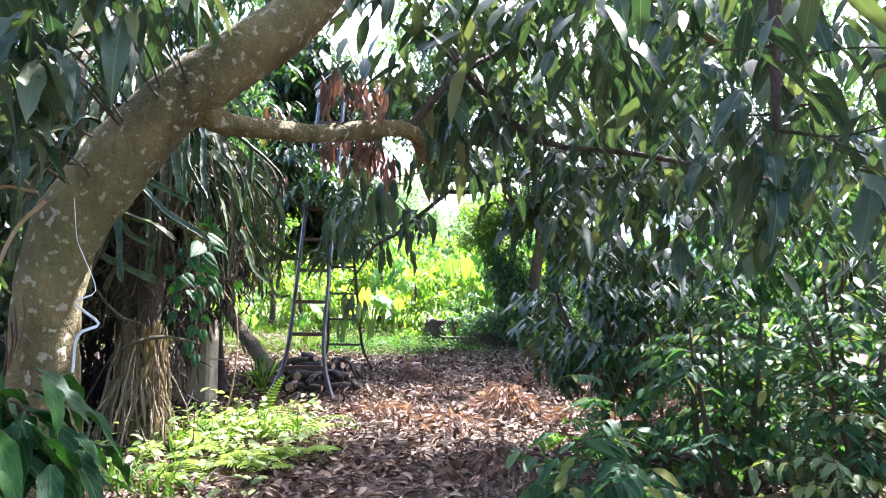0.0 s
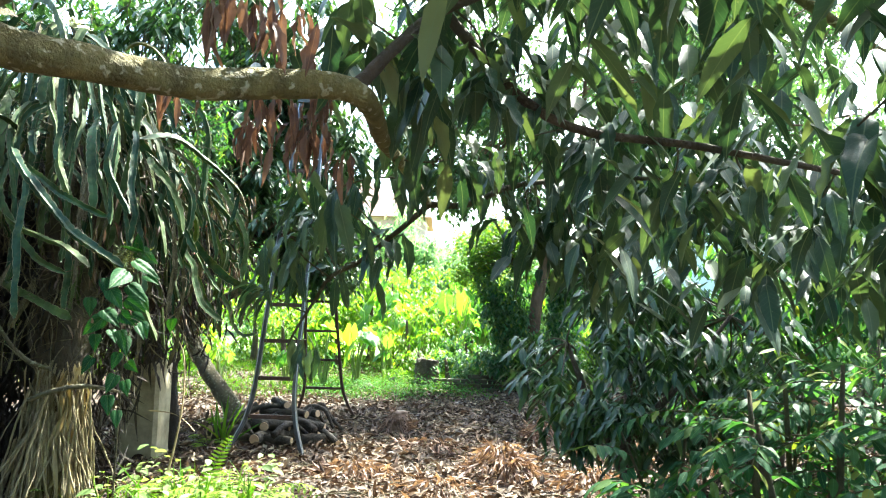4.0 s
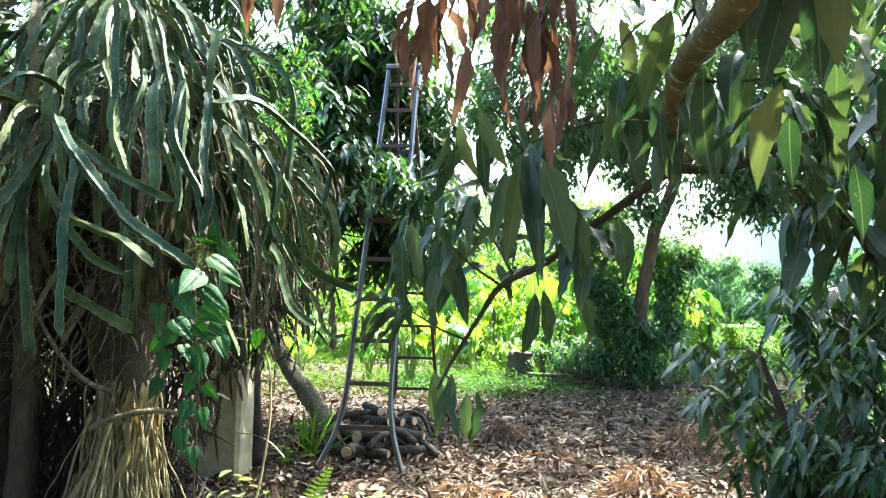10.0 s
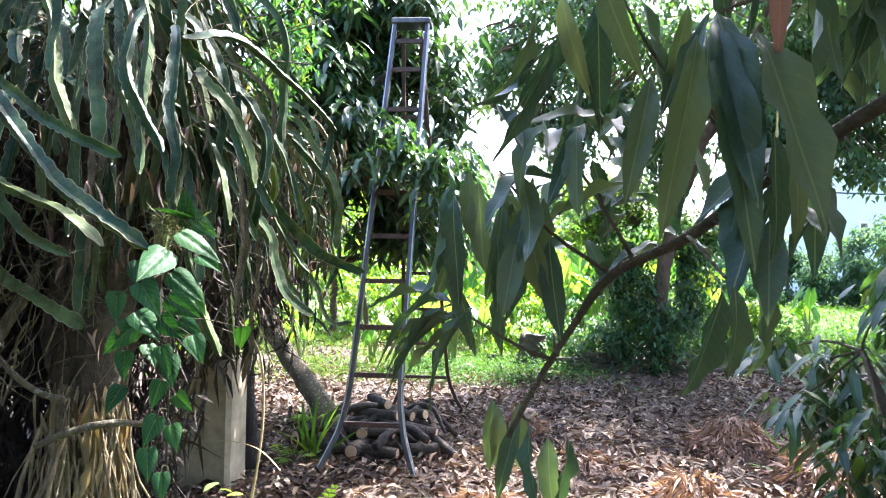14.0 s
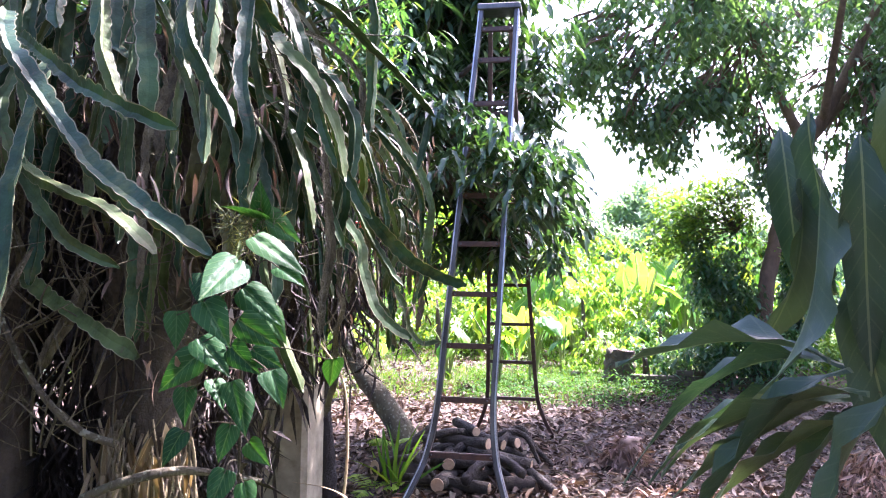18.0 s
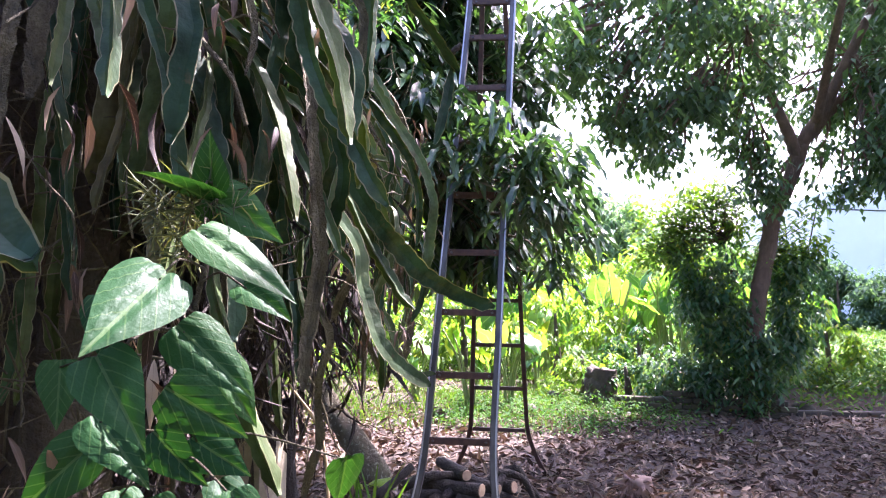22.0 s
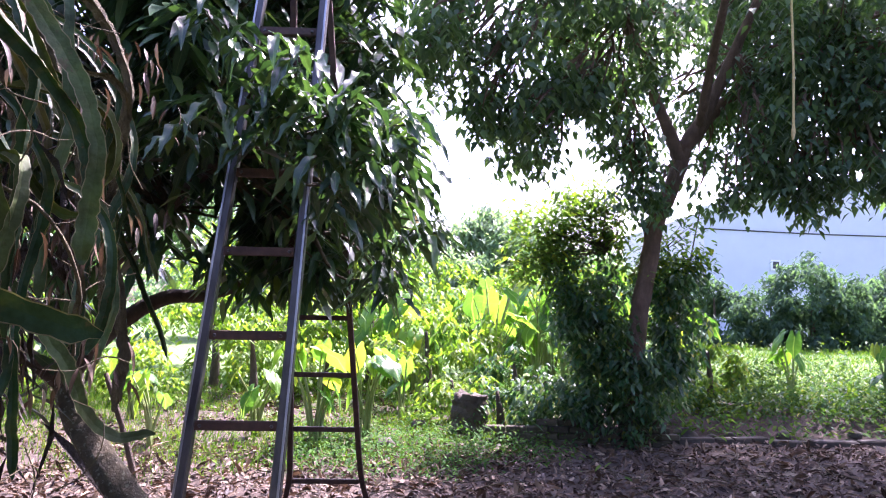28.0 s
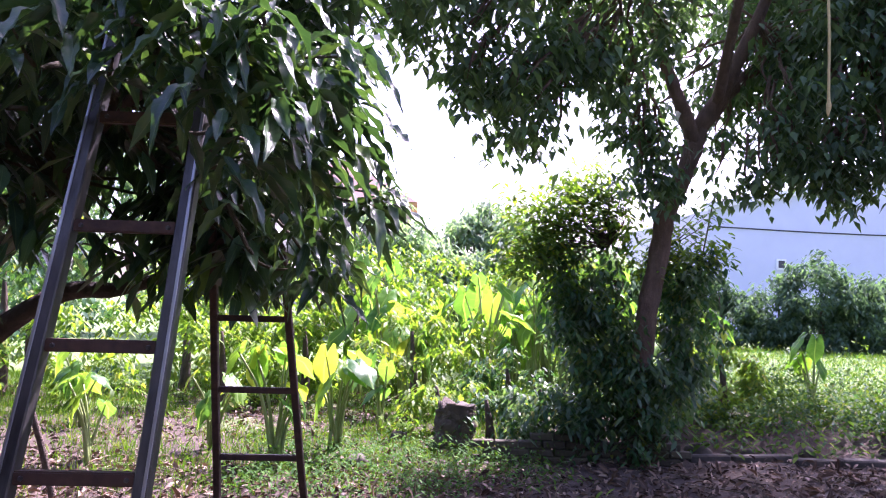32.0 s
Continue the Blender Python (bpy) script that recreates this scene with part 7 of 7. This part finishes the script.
for k in range(900):
    x, y, a, l = R.uniform(-3.5, 5), R.uniform(2, 12.8), R.uniform(0, 3.14), R.uniform(0.1, 0.5)
    z = float(ground_z(x, y)) + R.uniform(0.02, 0.06)
    sticks.append(tube_arrays([(x, y, z, 0.005), (x + math.cos(a) * l / 2, y + math.sin(a) * l / 2, z + R.uniform(0, 0.04), 0.004), (x + math.cos(a) * l, y + math.sin(a) * l, z, 0.002)], sides=4, steps=2, caps=False))
tagged(part("fallen_twigs", raw_mesh("fallen_twigs", *join_arrays(sticks)), M_TWIG), "thin dry twigs scattered through the leaf litter", "twigs", kind="stuff")


def heap(x, y, r, h, n):
    z = float(ground_z(x, y))
    a, q = R.uniform(0, 6.28, n), np.sqrt(R.random(n))
    hz = h * (1 - q ** 1.5) * R.uniform(0.6, 1.1, n)
    P = np.stack([x + np.cos(a) * q * r, y + np.sin(a) * q * r, z + hz], 1)
    D = np.stack([np.cos(a), np.sin(a), -0.6 + R.standard_normal(n) * 0.5], 1) + R.standard_normal((n, 3)) * 0.45
    t = thing("dry_leaf_heap", "heap of dry orange-brown cut leaves on the ground", "leaf heap", "dry leaf heaps", at=(x, y, z))
    tagged(under(t, "dry_leaves", leaves_mesh("dry_leaves", P, D, R.standard_normal((n, 3)) + [0, 0, 1.0], R.uniform(0.06, 0.13, n), R.uniform(0.012, 0.03, n), curl=0.4, fold=0.6), M_HEAP), kind="stuff")


for x, y, r, h, n in ((0.62, 7.25, 0.36, 0.3, 420), (1.36, 8.95, 0.4, 0.32, 420), (1.72, 8.0, 0.42, 0.36, 460), (2.3, 8.7, 0.35, 0.22, 300), (-0.6, 7.2, 0.4, 0.14, 260), (3.2, 10.0, 0.5, 0.25, 300), (0.1, 6.7, 0.45, 0.12, 240), (1.3, 6.9, 0.4, 0.18, 260), (2.4, 7.2, 0.5, 0.25, 300), (0.0, 8.4, 0.5, 0.1, 260), (0.4, 5.3, 0.4, 0.12, 200), (-0.36, 9.35, 0.2, 0.3, 160)):
    heap(x, y, r, h, int(n * 1.7))


# ---- ferns and grasses at the foot of the cactus ----
def fern(x, y, fronds, length, z=None):
    z = float(ground_z(x, y))
    t = thing("fern", "light green fern with feathery fronds in the litter", "fern", "ferns at the cactus foot", at=(x, y, z))
    for f in range(fronds):
        a, l = R.uniform(0, 6.28), length * R.uniform(0.7, 1.1)
        s = np.linspace(0, 1, 16)
        up = R.uniform(0.5, 1.2)
        line = np.stack([x + np.cos(a) * l * s * 0.8, y + np.sin(a) * l * s * 0.8, z + l * (up * s - 0.75 * up * s * s)], 1)
        d = unit(np.gradient(line, axis=0))
        sd = unit(np.cross(d, [0, 0, 1.0]))
        P = np.concatenate([line[3:], line[3:]])
        k = len(line) - 3
        ln = 0.075 * np.sin(np.linspace(0.6, 3.0, k)) + 0.012
        D = np.concatenate([sd[3:] + d[3:] * 0.35, -sd[3:] + d[3:] * 0.35]) - [0, 0, 0.12]
        me_v, me_t, me_q, me_uv = leaf_arrays(P, D, np.tile([0, 0, 1.0], (2 * k, 1)), np.tile(ln, 2), 0.02, "strap", 0.15, 0.1)
        under(t, "frond", raw_mesh("frond", me_v, me_t, me_q, me_uv), M_FERN)


for x, y, n, l in ((-1.18, 5.7, 10, 0.8), (-1.0, 5.3, 8, 0.4), (-1.45, 5.2, 8, 0.4), (-1.6, 4.7, 7, 0.35), (-1.25, 4.9, 7, 0.35), (-2.3, 9.6, 6, 0.35), (-2.15, 8.2, 5, 0.3), (-1.75, 5.95, 8, 0.45), (-1.4, 6.15, 7, 0.4), (-2.0, 5.35, 7, 0.4)):
    fern(x, y, n, l)
s = np.linspace(0, 1, 20)
line = np.stack([-1.5 + 0.21 * s ** 1.3, 6.02 - 0.05 * s, 0.02 + 0.52 * s - 0.04 * s ** 3], 1)
d = unit(np.gradient(line, axis=0))
k = len(line) - 3
ln = 0.06 * np.sin(np.linspace(0.5, 2.95, k)) + 0.006
upright = thing("fern", "single upright yellow-green fern frond in the litter", "fern", "ferns at the cactus foot", at=(-1.5, 6.02, 0))
sd = unit(np.array([0.86, 0.45, -0.2]))
D = np.concatenate([np.tile(sd, (k, 1)) + d[3:] * 0.3, np.tile(-sd, (k, 1)) + d[3:] * 0.3])
under(upright, "frond", raw_mesh("frond", *leaf_arrays(np.concatenate([line[3:], line[3:]]), D, np.tile([0.4, -0.85, 0.3], (2 * k, 1)), np.tile(ln, 2), 0.015, "strap", 0.1, 0.1)), M_FERN)
under(upright, "stalk", tube("stalk", [(*p, 0.003) for p in line[::3]], sides=5, steps=2), M_FERN)
for x, y in ((-1.75, 5.35), (-1.45, 5.75), (-2.0, 4.5), (-1.65, 4.35), (-1.6, 6.0), (-1.95, 5.75), (-1.3, 5.95)):
    n = 46
    P = np.stack([x + R.normal(0, 0.12, n), y + R.normal(0, 0.1, n), np.zeros(n)], 1)
    g = part("strap_grass", leaves_mesh("strap_grass", P, R.standard_normal((n, 3)) * 0.5 + [0, 0, 1.1], R.standard_normal((n, 3)), R.uniform(0.14, 0.32, n), 0.012, shape="strap", curl=0.5), M_GRASS)
    tagged(g, "tuft of long bright green grass", "grass", "grass tufts")
for x, y, n, l in ((-2.0, 8.3, 14, 0.5), (1.62, 8.2, 7, 0.45)):
    P = np.stack([x + R.normal(0, 0.03, n), y + R.normal(0, 0.03, n), np.full(n, float(ground_z(x, y)))], 1)
    g = part("strap_grass", leaves_mesh("strap_grass", P, R.standard_normal((n, 3)) * [0.5, 0.4, 0.1] + [0, 0, 1.0], R.standard_normal((n, 3)) * 0.3 + [0, -0.6, 0.6], R.uniform(0.6, 1.0, n) * l, 0.022, shape="strap", curl=0.6), M_GRASS)
    tagged(g, "arching green blades of a small plant in the litter", "grass", "grass tufts")
herb = np.vstack([np.stack([R.uniform(-2.5, -0.95, 48), R.uniform(3.6, 5.6, 48), R.uniform(0.03, 0.22, 48)], 1), np.stack([R.uniform(-2.1, -1.05, 50), R.uniform(5.2, 6.6, 50), R.uniform(0.03, 0.24, 50)], 1)])
tagged(part("ground_herbs", leaves_mesh("ground_herbs", *bunches(herb, 7, 0.1, (0.07, 0.042), 0.06), shape="oval"), M_HERB), "low pale yellow-green herbs by the path", "herbs", kind="stuff")

# ---- berries on the cactus ----
for bx, by, bz in ((-1.93, 7.1, 2.14), (-1.88, 6.95, 2.0), (-1.74, 6.4, 1.74)):
    t = thing("berry_cluster", "small cluster of orange-red berries among the cactus stems", "berries", "berries", at=(bx, by, bz))
    for k in range(7):
        bm = bmesh.new()
        bmesh.ops.create_icosphere(bm, subdivisions=1, radius=0.006, matrix=Matrix.Translation(Vector(R.standard_normal(3) * 0.014)))
        part("berry", bm, M_BERRY, t)

# ---- distance: house wall, hedges, far trees ----
barn = thing("white_building", "large pale blue-grey rendered building with a plain gable wall", "building", at=(30, 47, 0))
bm = bmesh.new()
vs = [bm.verts.new(v) for v in ((15.5, 46, -0.2), (46, 46, -0.2), (46, 46, 9.2), (28, 46, 9.6), (15.5, 46, 7.2), (15.5, 62, -0.2), (46, 62, -0.2), (46, 62, 9.2), (28, 62, 9.6), (15.5, 62, 7.2))]
for f in ((0, 1, 2, 3, 4), (9, 8, 7, 6, 5), (5, 0, 4, 9), (1, 6, 7, 2), (4, 3, 8, 9), (3, 2, 7, 8)):
    bm.faces.new([vs[k] for k in f])
under(barn, "wall", bm, M_WALL)
under(barn, "eave", strip([(15.2, 45.9, 7.25), (28, 45.9, 9.72), (46.3, 45.9, 9.3)], 0.4, 0.25, (0, -1, 0)), M_WHITE, "pale eave board")
win = under(barn, "window", box_bm(19.3, 45.9, 3.9, 19.85, 46.05, 4.5), M_WHITE)
part("pane", box_bm(19.4, 45.88, 4.0, 19.75, 45.9, 4.4), M_DARK, win)
cable = part("overhead_cable", tube("overhead_cable", [(15.5, 45.97, 6.2, 0.035), (24, 45.97, 6.0, 0.035), (34, 45.97, 6.05, 0.035), (45.9, 45.97, 6.5, 0.035)], sides=6, rough=0), M_WIRE)
tagged(cable, "thin black cable clipped along the pale building wall", "cable")
house = thing("brick_house", "distant house with orange plaster and a red tiled roof", "house", at=(-4, 52, 0))
under(house, "wall", box_bm(-9.9, 50, -0.2, -1.0, 58, 7.6), M_ORANGE)
bm = bmesh.new()
vs = [bm.verts.new(v) for v in ((-10.3, 49.5, 7.5), (-0.6, 49.5, 7.5), (-0.6, 58.5, 7.5), (-10.3, 58.5, 7.5), (-5.4, 52, 10.5), (-5.4, 56, 10.5))]
for f in ((0, 1, 4), (1, 2, 5, 4), (2, 3, 5), (3, 0, 4, 5), (3, 2, 1, 0)):
    bm.faces.new([vs[k] for k in f])
under(house, "roof", bm, M_ROOFTILE, "red tiled roof")
for k in range(3):
    wnd = under(house, "window", box_bm(-2.9 - 2.6 * k, 49.93, 4.6, -1.6 - 2.6 * k, 50.05, 6.2), M_WHITE)
    part("pane", box_bm(-2.8 - 2.6 * k, 49.9, 4.7, -1.7 - 2.6 * k, 49.93, 6.1), M_DARK, wnd)
for k in range(13):
    x = 10.5 + k * 1.35 + R.uniform(-0.4, 0.4)
    h = R.uniform(1.2, 1.85)
    mass("hedge_bush", "rounded green bush before the pale building", "bush", (x, 31.5 + R.uniform(-1.2, 1.2), h * 0.95), (1.5, 1.3, h), 420, 14, (0.2, 0.085), M_HEDGE, group="far hedge", far=True)
# trees beyond y = 30 take the leaf colour paled for haze
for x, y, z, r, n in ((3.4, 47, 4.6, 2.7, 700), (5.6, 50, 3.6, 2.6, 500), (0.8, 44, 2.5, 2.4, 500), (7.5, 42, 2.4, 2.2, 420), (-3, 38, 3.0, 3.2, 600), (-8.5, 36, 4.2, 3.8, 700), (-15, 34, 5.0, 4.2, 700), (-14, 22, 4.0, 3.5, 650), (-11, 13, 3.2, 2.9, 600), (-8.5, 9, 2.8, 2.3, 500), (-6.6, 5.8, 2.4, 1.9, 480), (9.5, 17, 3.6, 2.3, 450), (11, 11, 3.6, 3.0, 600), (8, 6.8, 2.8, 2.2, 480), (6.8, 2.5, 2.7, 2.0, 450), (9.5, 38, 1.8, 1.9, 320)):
    mass("background_tree", "green tree in the distance, haze put into its pale colour" if y > 30 else "leafy green tree around the garden", "tree", (x, y, z), (r, r * 0.8, r * 1.0), n, 14, (0.13 + 0.006 * abs(y), 0.05 + 0.002 * abs(y)), M_FAR_HAZE if y > 30 else M_LEAF_X, group="background trees", far=True)
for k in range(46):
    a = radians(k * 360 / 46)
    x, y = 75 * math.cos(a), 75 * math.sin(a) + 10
    mass("distant_tree", "distant tree on the horizon, its colour paled for haze", "tree", (x, y, 3.0), (6, 6, 3.0 + R.uniform(-0.5, 1.0)), 150, 10, (0.7, 0.4), M_FAR_HAZE, group="far tree line", far=True)
# filler trees; the last three stand out of view to block sky light
for x, y, h in ((-4.3, 7.2, 2.2), (-3.5, -5, 3.5), (0, -6, 4), (3.5, -5, 3.5), (-5, -1, 3), (-4.6, 2.6, 3), (-6.6, 3.2, 5.5), (-6.2, -2.5, 6), (-4.6, 5.2, 3.6)):
    mass("filler_tree", "leafy green filler tree with drooping leaves, added around the start", "tree", (x, y, h * 0.6), (1.8, 1.5, h * 0.6), int(95 * h), 10, (0.2, 0.07), M_LEAF_A, group="trees behind")
